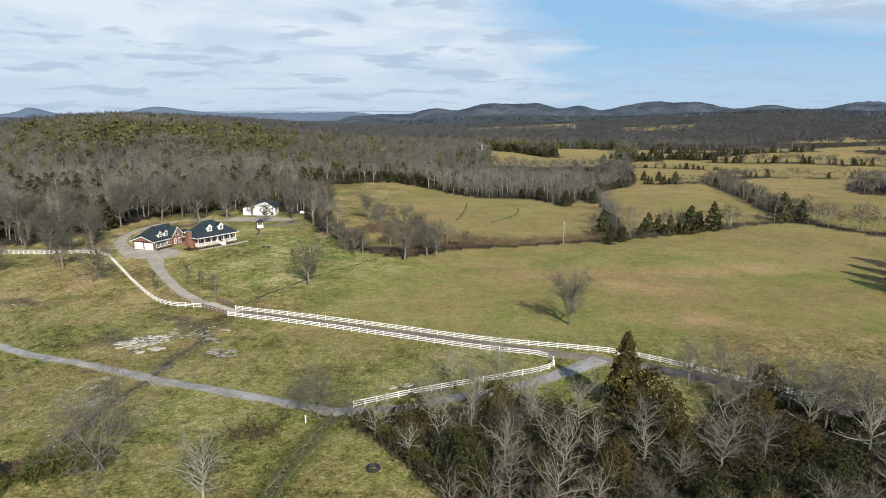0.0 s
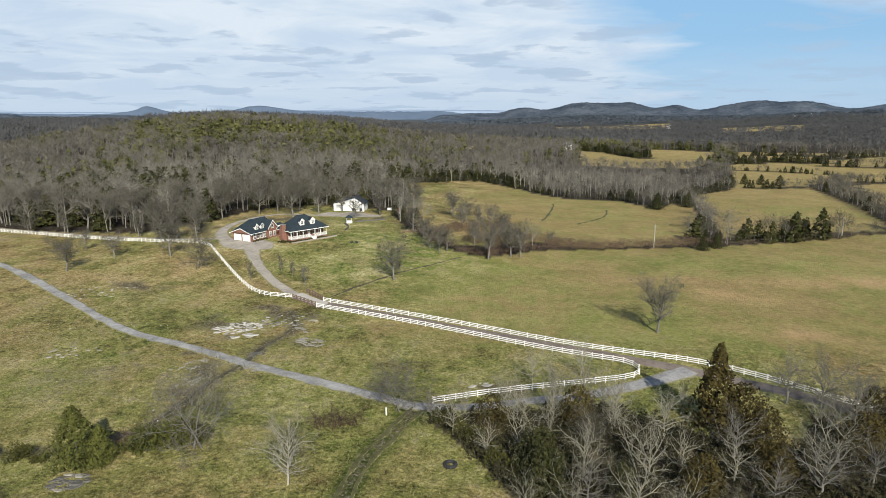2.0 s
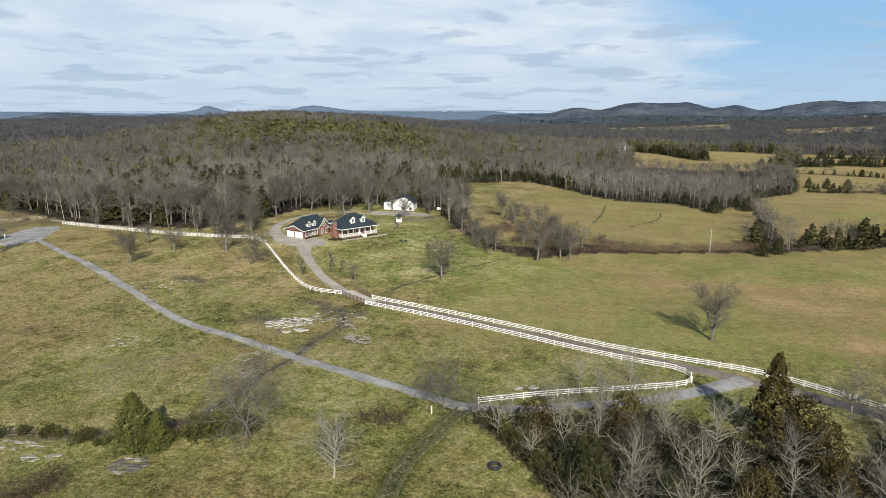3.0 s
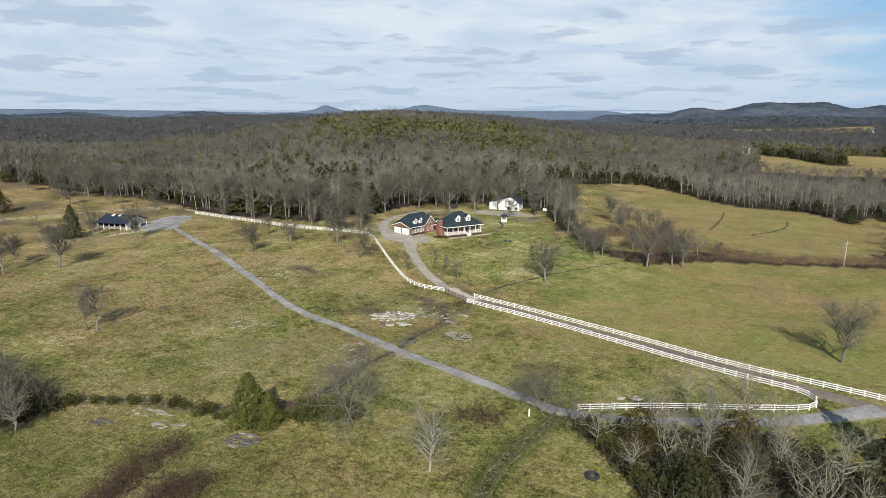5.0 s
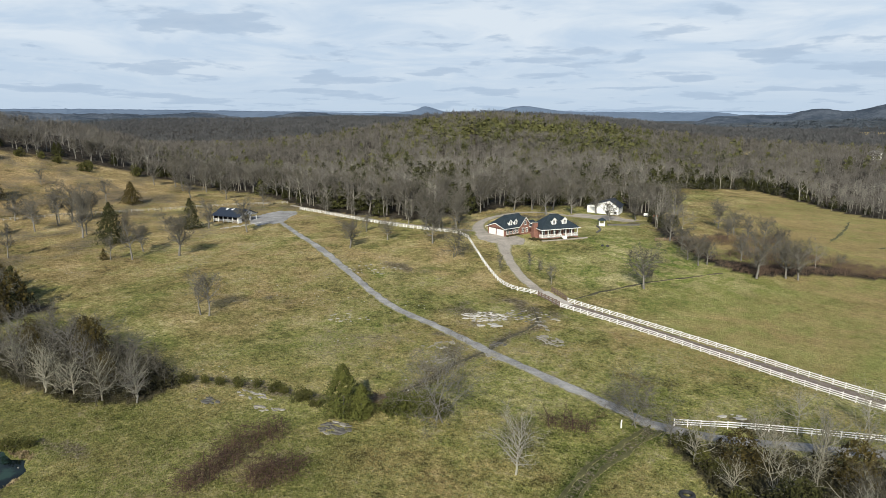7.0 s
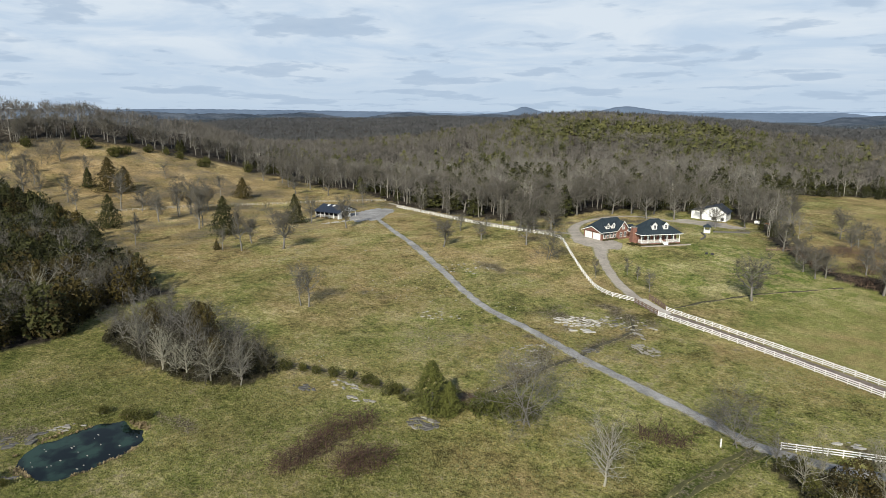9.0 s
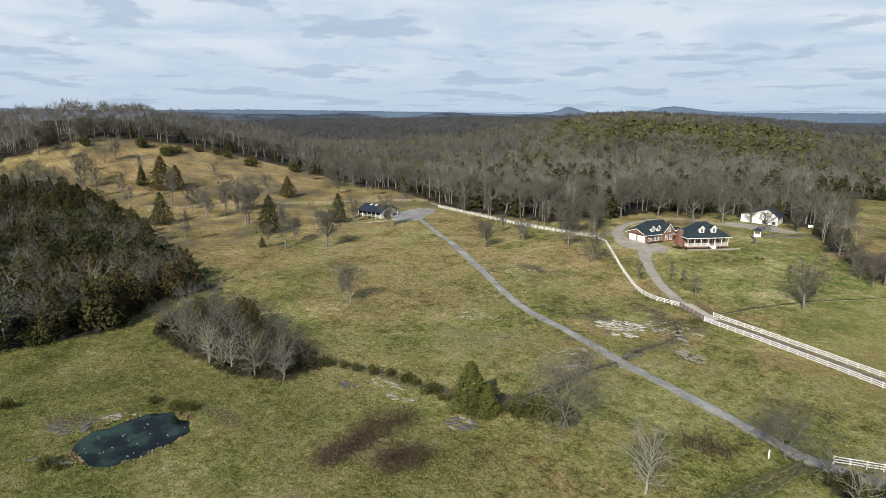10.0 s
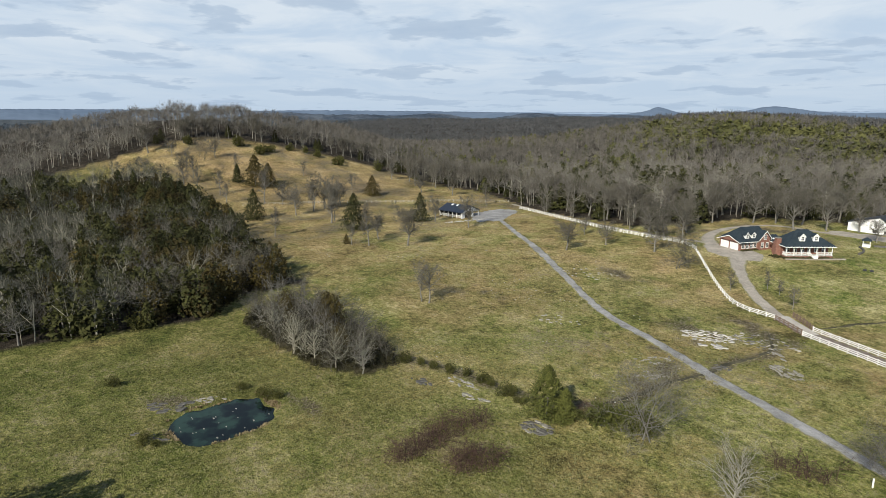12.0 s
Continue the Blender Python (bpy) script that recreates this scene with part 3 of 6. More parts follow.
lane("ditch", DITCH, 0.9, MAT_MUD, "narrow dark drainage ditch across the lawn", lift=0.1, ragged=0.5, seed=41)
for k, path in enumerate(([(12.7, 312), (11, 290), (5.6, 256)], [(37, 296), (34, 275), (20, 255)])):
    lane("field_path", path, 1.1, MAT_RUT, "faint trodden path through the field grass", lift=0.14, ragged=0.6, seed=43 + k)

# ---- trees ----
def spike(a, b, ra, rb, sides=3):
    """A tapered limb from a to b: places and triangles."""
    a, b = np.asarray(a, float), np.asarray(b, float)
    w = b - a
    w = w / (np.linalg.norm(w) + 1e-9)
    u = np.cross(w, (0.31, 0.77, 0.2))
    u /= np.linalg.norm(u)
    v = np.cross(w, u)
    ang = np.arange(sides) * 2 * math.pi / sides
    ring = np.cos(ang)[:, None] * u + np.sin(ang)[:, None] * v
    if rb <= 0:
        return np.vstack([a + ring * ra, b]), [(k, (k + 1) % sides, sides) for k in range(sides)]
    tris = []
    for k in range(sides):
        n = (k + 1) % sides
        tris += [(k, n, sides + n), (k, sides + n, sides + k)]
    return np.vstack([a + ring * ra, b + ring * rb]), tris


class Heap:
    """Collects pieces into one mesh."""

    def __init__(self):
        self.v, self.t, self.n = [], [], 0

    def add(self, vt):
        v, t = vt
        self.v.append(np.asarray(v, float))
        self.t.append(np.asarray(t, int).reshape(-1, 3) + self.n)
        self.n += len(v)

    def arrays(self):
        return np.vstack(self.v), np.vstack(self.t)


def twig_fan(rng, at, way, length, count, width, spread, face=None):
    """Thin three-cornered twigs that leave a place about one way; face is the side of the crown that they lie on."""
    w = way + rng.normal(0, spread, (count, 3))
    w /= np.linalg.norm(w, axis=1)[:, None]
    ln = length * rng.uniform(0.5, 1.1, count)[:, None]
    side = np.cross(w, rng.normal(0, 1, (count, 3)) if face is None else face + rng.normal(0, 0.4, (count, 3)))
    side = side / (np.linalg.norm(side, axis=1)[:, None] + 1e-9) * width * 0.5
    a = at + rng.normal(0, 0.02, (count, 3))
    v = np.stack([a - side, a + side, a + w * ln], 1).reshape(-1, 3)
    return v, np.arange(3 * count).reshape(-1, 3)


def bare_template(seed, limbs, twigs, width, slim=1.0, low=0.3, girth=0.014):
    """A bare tree one metre high, for the woods: its wood, and its twigs in a rounded crown."""
    rng = np.random.default_rng(seed)
    wood, fine = Heap(), Heap()
    lean = rng.normal(0, 0.035, 2)
    wood.add(spike((0, 0, -0.03), (lean[0], lean[1], 0.5), girth, girth * 0.6))
    wood.add(spike((lean[0], lean[1], 0.5), (lean[0] * 2, lean[1] * 2, 0.85), girth * 0.6, 0))
    for k in range(limbs):
        h = rng.uniform(low, 0.72)
        a = rng.uniform(0, 2 * math.pi)
        out = rng.uniform(0.14, 0.34) * slim * (1.1 - 0.5 * abs(h - 0.45))
        rise = rng.uniform(0.06, 0.26)
        base = np.array([lean[0] * h * 1.8, lean[1] * h * 1.8, h])
        tip = base + np.array([math.cos(a) * out, math.sin(a) * out, rise])
        tip[2] = min(tip[2], 0.93)
        wood.add(spike(base, tip, girth * 0.45, 0))
        way = (tip - base) / np.linalg.norm(tip - base)
        n = max(2, twigs // limbs)
        for s in (0.45, 0.75, 1.0):
            fine.add(twig_fan(rng, base + (tip - base) * s, way + np.array([0, 0, 0.25]), 0.15, max(1, n // 3), width, 0.7, np.array([math.cos(a), math.sin(a), 0.5])))
    return wood.arrays(), fine.arrays()


def puff_template(seed, twigs, width, length, fat=0.30):
    """A bare tree one metre high from afar: a stem, and a rounded cloud of twigs."""
    rng = np.random.default_rng(seed)
    d = rng.normal(0, 1, (twigs, 3))
    d /= np.linalg.norm(d, axis=1)[:, None]
    # clumps of twigs at the ends of the limbs
    heads = rng.normal(0, 1, (9, 3))
    heads /= np.linalg.norm(heads, axis=1)[:, None]
    heads[:, 2] = np.abs(heads[:, 2]) * 1.2 - 0.35
    own = heads[rng.integers(0, 9, twigs)]
    c = (own * 0.66 + d * 0.36 * (rng.uniform(0.2, 1, twigs) ** 0.5)[:, None]) * np.array([fat, fat, 0.40]) + np.array([0, 0, 0.57])
    out = own * 0.6 + d * 0.7 + np.array([0, 0, 0.25])
    w = out + np.array([0, 0, 0.6]) + rng.normal(0, 0.5, (twigs, 3))
    w /= np.linalg.norm(w, axis=1)[:, None]
    side = np.cross(w, out + rng.normal(0, 0.35, (twigs, 3)))
    side /= np.linalg.norm(side, axis=1)[:, None]
    ln = (length * rng.uniform(0.6, 1.2, twigs))[:, None]
    v = np.stack([c - side * width / 2 - w * ln * 0.5, c + side * width / 2 - w * ln * 0.5, c + w * ln * 0.5], 1).reshape(-1, 3)
    wood = Heap()
    wood.add(spike((0, 0, -0.03), (rng.normal(0, 0.03), rng.normal(0, 0.03), 0.8), 0.015, 0))
    for q in heads[:4 if twigs > 100 else 0]:
        wood.add(spike((0, 0, rng.uniform(0.22, 0.5)), q * np.array([fat, fat, 0.40]) * 0.8 + np.array([0, 0, 0.60]), 0.008, 0))
    return wood.arrays(), (v, np.arange(3 * twigs).reshape(-1, 3))


def cedar_template(seed, leaves, size, fat=0.24, low=0.04, blunt=False):
    """A cedar one metre high: many small tilted sprays round a cone, with an uneven outline."""
    rng = np.random.default_rng(seed)
    h = rng.beta(1.15, 1.5, leaves) * (1 - low) + low
    a = rng.uniform(0, 2 * math.pi, leaves)
    lump = 1 + 0.26 * np.sin(4 * a + h * 15 + seed) * np.sin(h * 21 - 2 * a + seed * 3)
    if blunt:
        profile = np.sin(math.pi * np.clip(h * 0.86 + 0.10, 0, 1)) ** 0.6
    else:
        profile = np.clip(1.02 - h, 0, 1) ** 0.78 * np.clip(h / 0.16, 0.35, 1)
    r = fat * profile * np.sqrt(rng.uniform(0.3, 1, leaves)) * lump
    r = r * (1 + 0.22 * np.sin(3 * a + h * 9 + seed) + 0.18 * np.sin(5 * a - h * 17 + seed * 2))
    h = h - 0.10 * r / fat
    c = np.stack([np.cos(a) * r, np.sin(a) * r, h], 1)
    face = np.stack([np.cos(a), np.sin(a), 0.35 + 0 * a], 1) + rng.normal(0, 0.55, (leaves, 3))
    face /= np.linalg.norm(face, axis=1)[:, None]
    out = np.stack([np.cos(a) * 0.5, np.sin(a) * 0.5, 0.8 + 0 * a], 1) + rng.normal(0, 0.55, (leaves, 3))
    out -= face * (out * face).sum(1)[:, None] * 0.8
    out /= np.linalg.norm(out, axis=1)[:, None]
    side = np.cross(face, out)
    side /= np.linalg.norm(side, axis=1)[:, None]
    s = size * rng.uniform(0.6, 1.3, leaves)[:, None]
    v = np.stack([c - side * s * 0.5 - out * s * 0.3, c + side * s * 0.5 - out * s * 0.3, c + out * s], 1).reshape(-1, 3)
    wood = spike((0, 0, -0.02), (0, 0, 0.5), 0.02, 0)
    return (wood[0], np.array(wood[1])), (v, np.arange(3 * leaves).reshape(-1, 3))


def plant(name, templates, places, heights, mats, label, category, seed, wide=1.0):
    """Many trees in one mesh: bark and twigs, each tree turned, scaled and tinted on its own."""
    rng = np.random.default_rng(seed)
    x, y = places[:, 0], places[:, 1]
    z = land(x, y)
    pick = rng.integers(0, len(templates), len(x))
    turn = rng.uniform(0, 2 * math.pi, len(x))
    girth = heights * wide * rng.uniform(0.8, 1.25, len(x))
    tint = np.clip(0.5 + 0.35 * waves(x, y, 45, 15) + rng.uniform(-0.5, 0.5, len(x)), 0, 1)
    V, T, K, M, at = [], [], [], [], 0
    for k, parts in enumerate(templates):
        mine = np.where(pick == k)[0]
        if not len(mine):
            continue
        c, s, g, h = np.cos(turn[mine]), np.sin(turn[mine]), girth[mine], heights[mine]
        for slot, (v, t) in enumerate(parts):
            px = (c[:, None] * v[:, 0] - s[:, None] * v[:, 1]) * g[:, None] + x[mine][:, None]
            py = (s[:, None] * v[:, 0] + c[:, None] * v[:, 1]) * g[:, None] + y[mine][:, None]
            pz = v[:, 2] * h[:, None] + z[mine][:, None]
            V.append(np.stack([px, py, pz], -1).reshape(-1, 3))
            T.append((t[None] + (np.arange(len(mine)) * len(v))[:, None, None]).reshape(-1, 3) + at)
            K.append(np.repeat(tint[mine], len(v)))
            M.append(np.full(len(mine) * len(t), slot))
            at += len(mine) * len(v)
    me = mesh_from(name, np.vstack(V), np.vstack(T), np.concatenate(K))
    for m in mats:
        me.materials.append(m)
    me.polygons.foreach_set("material_index", np.concatenate(M).astype(np.int32))
    return tagged(new(name, me), label, category, kind="stuff")


def scatter(seed, near, far, per, az=(-42, 94)):
    """Random plan places between two distances, about one for each per square metres."""
    rng = np.random.default_rng(seed)
    n = int(radians(az[1] - az[0]) / 2 * (far * far - near * near) / per)
    d = np.sqrt(rng.uniform(near * near, far * far, n))
    a = np.radians(rng.uniform(*az, n))
    return np.stack([-np.sin(a) * d, np.cos(a) * d], 1)


# low brush along the old fence line and in the wet ground
BRUSH = [[(70, 224), (39, 210), (3, 199.5), (-12, 186), (-27, 194), (-40, 216), (-30, 235), (-11, 248), (1, 224), (25, 217), (57, 228)]]


def brushy(x, y):
    hit = np.zeros(np.shape(x), bool)
    for poly in BRUSH:
        hit |= inside(x, y, poly)
    return hit


# the farther woods begin where single trees can no longer be told apart
def evergreen(x, y):
    """The share of cedars in the woods by place."""
    az, d = np.degrees(np.arctan2(-x, y)), np.hypot(x, y)
    e = 0.17 + 0.32 * waves(x, y, 85, 9) + 0.16 * np.clip((330 - d) / 60, 0, 1)
    e = e + (0.45 + 0.5 * waves(x, y, 60, 10)) * np.exp(-((az - 25) / 11) ** 2 - ((d - 740) / 200) ** 2)
    e = e + 0.50 * np.exp(-((az - 85) / 22) ** 2 - ((d - 190) / 90) ** 2)
    e = e + 0.45 * np.exp(-((az - 5) / 7) ** 2 - ((d - 320) / 60) ** 2) + 0.12 * np.exp(-((az + 20) / 7) ** 2 - ((d - 245) / 40) ** 2)
    e = e + 0.55 * np.exp(-((az + 6) / 9) ** 2 - ((d - 830) / 70) ** 2) + 0.35 * np.exp(-((az - 36) / 5) ** 2 - ((d - 1350) / 150) ** 2)
    e = e - 0.6 * np.clip((az - 56) / 8, 0, 1) * np.clip((d - 380) / 40, 0, 1)
    return np.where(brushy(x, y) | inside(x, y, COPSES[0]) | ((az > -3) & (az < 15) & (d > 190) & (d < 300)), 0.0, e)


def western(x, y):
    """The mixed wood on the western slope, planted on its own."""
    return (np.degrees(np.arctan2(-x, y)) > 62) & (np.hypot(x, y) < 372) & (y > -30)


def woods_at(seed, near, far, per):
    p = scatter(seed, near, far, per)
    p = p[~opened(p[:, 0], p[:, 1]) & ~western(p[:, 0], p[:, 1])]
    r = np.random.default_rng(seed + 100)
    p = p[~brushy(p[:, 0], p[:, 1]) | (r.uniform(0, 1, len(p)) < 0.06)]
    ev = r.uniform(0, 1, len(p)) < evergreen(p[:, 0], p[:, 1])
    return p[~ev], p[ev], r


def stature(p, low, high, seed):
    """Tree heights: lower at random, and lower on thin ground."""
    r = np.random.default_rng(seed)
    return r.uniform(low, high, len(p)) * (1 + 0.12 * waves(p[:, 0], p[:, 1], 40, 14))


BARE = [bare_template(k + 10, 13, 130, 0.0075, 1.35, 0.28, 0.011) for k in range(3)] + [puff_template(k + 15, 170, 0.009, 0.15, 0.34 + 0.02 * k) for k in range(6)]
BARE_MID = [puff_template(k + 20, 62, 0.019, 0.18, 0.38) for k in range(7)]
BARE_FAR = [puff_template(k + 40, 24, 0.05, 0.24, 0.44) for k in range(5)]
BARE_DIST = [puff_template(k + 60, 16, 0.12, 0.3, 0.6) for k in range(5)]
CEDAR_MID = [cedar_template(k + 50, 260, 0.075, 0.26) for k in range(4)]
CEDAR_FAR = [cedar_template(k + 70, 60, 0.15) for k in range(4)]
for seed, near, far, per, bare, cedar, tall, name, label in (
        (12, 150, 430, 30, BARE, CEDAR_MID, (9.5, 16.5), "winter_woods", "bare grey-brown winter woods round the pasture"),
        (13, 430, 820, 62, BARE_MID, CEDAR_FAR, (11, 16), "far_woods", "bare winter woods on the rising ground")):
    p, q, rng = woods_at(seed, near, far, per)
    shrunk = np.where((p[:, 0] > -6) & (p[:, 1] > 290) & (p[:, 1] < 560), 0.72, 1.0)
    plant(name, bare, p, stature(p, *tall, seed) * shrunk, (MAT_TRUNK if near < 200 else MAT_BARK, MAT_WOODS), label, "woods", seed + 20)
    plant(name.split("_")[0] + "_cedars", cedar, q, stature(q, tall[0] * 0.62, tall[1] * 0.78, seed + 1), (MAT_BARK, MAT_CEDAR if near < 200 else MAT_HILLCEDAR), "dark green cedars among the bare woods", "woods", seed + 30, 1.55)
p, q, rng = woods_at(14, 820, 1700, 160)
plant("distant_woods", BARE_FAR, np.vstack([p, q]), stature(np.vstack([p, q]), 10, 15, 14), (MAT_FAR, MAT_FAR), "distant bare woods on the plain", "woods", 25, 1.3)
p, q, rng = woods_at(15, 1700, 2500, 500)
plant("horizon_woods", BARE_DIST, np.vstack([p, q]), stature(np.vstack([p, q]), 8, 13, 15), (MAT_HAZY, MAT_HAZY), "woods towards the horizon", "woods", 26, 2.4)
# brush
p = scatter(16, 180, 265, 1.4, (-22, 14))
p = p[brushy(p[:, 0], p[:, 1]) & ((waves(p[:, 0], p[:, 1], 9, 83) > -0.15) | (p[:, 0] > 6))]
BUSH = [bare_template(k + 90, 6, 48, 0.022, 2.4, 0.05) for k in range(5)]
BUSH_FINE = [bare_template(k + 95, 6, 40, 0.014, 2.4, 0.05, 0.008) for k in range(5)]
rng = np.random.default_rng(6)
plant("brush", BUSH, p, rng.uniform(1.4, 3.2, len(p)), (MAT_BRUSH, MAT_BRUSH), "reddish-brown leafless brush along the field edge", "brush", 27, 1.3)


# ---- the distant hills ----
def ridge(name, d, az0, az1, crest, mat, label, foot=-6.0, slope=500.0, seed=1):
    """A range of hills far off: foot, wooded slope, crest and back."""
    a = np.radians(np.arange(az0, az1, 0.12))
    h = crest(np.degrees(a)) + 1.6 * waves(np.degrees(a) * 3, a * 0, 1.0, seed) + 1.2 * waves(np.degrees(a) * 9, a * 0, 1.0, seed + 1)
    h = foot + (h - foot) * np.clip((np.degrees(a) - az0) / 4, 0, 1) ** 0.5 * np.clip((az1 - np.degrees(a)) / 4, 0, 1) ** 0.5
    rows = []
    for k, (back, up) in enumerate(((-1.0, 0.0), (-0.72, 0.22), (-0.45, 0.52), (-0.2, 0.84), (0.0, 1.0), (0.5, 0.0))):
        r = d + back * slope * (1 + 0.25 * waves(np.degrees(a) * 0.5, a * 0, 1.0, seed + 3)) + 0 * a
        z = foot + (h - foot) * up
        rows.append(np.stack([-np.sin(a) * r, np.cos(a) * r, z], 1))
    n = len(a)
    i, j = np.meshgrid(np.arange(n - 1), np.arange(len(rows) - 1))
    q = np.stack([j * n + i, j * n + i + 1, (j + 1) * n + i + 1, (j + 1) * n + i], -1).reshape(-1, 4)
    me = mesh_from(name, np.vstack(rows), q[:, ::-1], quads=True)
    me.polygons.foreach_set("use_smooth", np.ones(len(q), bool))
    me.materials.append(mat)
    return tagged(new(name, me), label, "hills", kind="structure")


def bumps(base, *tops):
    """A crest line: a base height with rounded tops at azimuths, each with height and spread."""
    return lambda a: base + sum(h * np.exp(-((a - c) / w) ** 2 / 2) for c, h, w in tops)


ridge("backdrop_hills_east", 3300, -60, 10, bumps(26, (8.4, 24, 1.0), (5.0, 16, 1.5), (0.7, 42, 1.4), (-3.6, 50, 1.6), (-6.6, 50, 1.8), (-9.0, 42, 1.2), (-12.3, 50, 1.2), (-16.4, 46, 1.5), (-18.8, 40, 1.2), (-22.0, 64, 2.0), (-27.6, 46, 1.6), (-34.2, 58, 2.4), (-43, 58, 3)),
      MAT_HILL, "wooded hills beyond the plain, tinted blue-grey for haze", slope=420, seed=2)
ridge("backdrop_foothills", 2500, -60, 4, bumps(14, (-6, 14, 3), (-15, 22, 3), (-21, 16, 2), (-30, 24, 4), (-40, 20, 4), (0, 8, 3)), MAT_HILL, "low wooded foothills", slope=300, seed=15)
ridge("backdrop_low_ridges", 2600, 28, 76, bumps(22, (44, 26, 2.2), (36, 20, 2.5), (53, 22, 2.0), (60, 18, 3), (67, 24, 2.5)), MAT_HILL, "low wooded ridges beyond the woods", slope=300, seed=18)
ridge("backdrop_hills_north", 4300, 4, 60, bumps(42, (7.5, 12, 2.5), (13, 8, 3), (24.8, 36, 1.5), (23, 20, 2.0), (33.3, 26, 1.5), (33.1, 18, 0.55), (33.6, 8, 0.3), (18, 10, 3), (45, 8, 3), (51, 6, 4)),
      MAT_HAZEBLUEHILL, "hills on the horizon, tinted blue for haze", slope=500, seed=5)
ridge("backdrop_hills_west", 4550, 40, 130, bumps(50, (55, 10, 5), (64, 12, 4), (72, 6, 3), (80, 10, 3), (88, 12, 5)), MAT_HAZEBLUEHILL, "hills on the horizon, tinted blue for haze", slope=400, seed=8)
ridge("backdrop_hills_far", 4800, -60, 60, bumps(56, (10, 10, 5), (20, 8, 4)), MAT_HAZEPALEHILL, "hills at the edge of sight, tinted pale blue for haze", slope=150, seed=11)

# ---- a kit for built things ----
class Solid:
    """Gathers boxes and prisms of one part."""

    def __init__(self):
        self.v, self.f = [], []

    def add(self, verts, faces):
        n = len(self.v)
        self.v += [tuple(map(float, p)) for p in verts]
        self.f += [tuple(i + n for i in q) for q in faces]
        return self

    def box(self, x0, x1, y0, y1, z0, z1):
        return self.add([(x, y, z) for z in (z0, z1) for x, y in ((x0, y0), (x1, y0), (x1, y1), (x0, y1))],
                        [(3, 2, 1, 0), (4, 5, 6, 7), (0, 1, 5, 4), (1, 2, 6, 5), (2, 3, 7, 6), (3, 0, 4, 7)])

    def prism(self, outline, way):
        """A flat outline of places, pushed along a way."""
        k = len(outline)
        a = [Vector(p) for p in outline]
        b = [p + Vector(way) for p in a]
        return self.add(a + b, [tuple(range(k))[::-1], tuple(range(k, 2 * k))] + [(i, (i + 1) % k, k + (i + 1) % k, k + i) for i in range(k)])

    def tube(self, a, b, ra, rb, sides=8):
        a, b = Vector(a), Vector(b)
        w = (b - a).normalized()
        u = w.orthogonal().normalized()
        v = w.cross(u)
        ring = [(math.cos(2 * math.pi * i / sides) * u + math.sin(2 * math.pi * i / sides) * v) for i in range(sides)]
        return self.add([a + r * ra for r in ring] + [b + r * rb for r in ring],
                        [tuple(range(sides))[::-1], tuple(range(sides, 2 * sides))] + [(i, (i + 1) % sides, sides + (i + 1) % sides, sides + i) for i in range(sides)])

    def mesh(self, name, mat, bevel=0.0):
        me = bpy.data.meshes.new(name)
        me.from_pydata(self.v, [], self.f)
        bm = bmesh.new()
        bm.from_mesh(me)
        bmesh.ops.recalc_face_normals(bm, faces=bm.faces)
        if bevel:
            bmesh.ops.bevel(bm, geom=list(bm.edges), offset=bevel, segments=1, affect="EDGES")
        bm.to_mesh(me)
        bm.free()
        me.materials.append(mat)
        return me


def part(name, data, parent, label="", at=None):
    """One mesh as a part of a thing or of another part."""
    ob = new(name, data)
    ob.parent = parent
    if at is not None:
        ob.matrix_basis = at
    return tagged(ob, label)


def thing(name, x, y, yaw, label, category, group="", lift=0.0):
    """An Empty at its base on the ground."""
    ob = new(name)
    ob.matrix_basis = pose(x, y, float(land(x, y)) + lift, 0, 0, yaw)
    return tagged(ob, label, category, group)

# ---- the brick house ----
def window(parent, x, y, z, w, h, yaw=0.0):
    """A sash window with white frame, dark pane and sill, facing -y of its own pose."""
    m = pose(x, y, z, 0, 0, yaw)
    win = part("window", Solid().box(-w / 2 - 0.1, w / 2 + 0.1, -0.06, 0.05, h, h + 0.14).box(-w / 2 - 0.1, -w / 2, -0.06, 0.05, 0, h).box(w / 2, w / 2 + 0.1, -0.06, 0.05, 0, h)
               .box(-w / 2, w / 2, -0.05, 0.05, h * 0.48, h * 0.48 + 0.07).box(-0.03, 0.03, -0.045, 0.05, 0, h).mesh("window", MAT_WHITE), parent, "white-framed sash window", m)
    part("pane", Solid().box(-w / 2, w / 2, -0.02, 0.02, 0, h).mesh("pane", MAT_PANE), win)
    part("sill", Solid().box(-w / 2 - 0.15, w / 2 + 0.15, -0.14, 0.05, -0.12, 0).mesh("sill", MAT_WHITE), win)
    return win


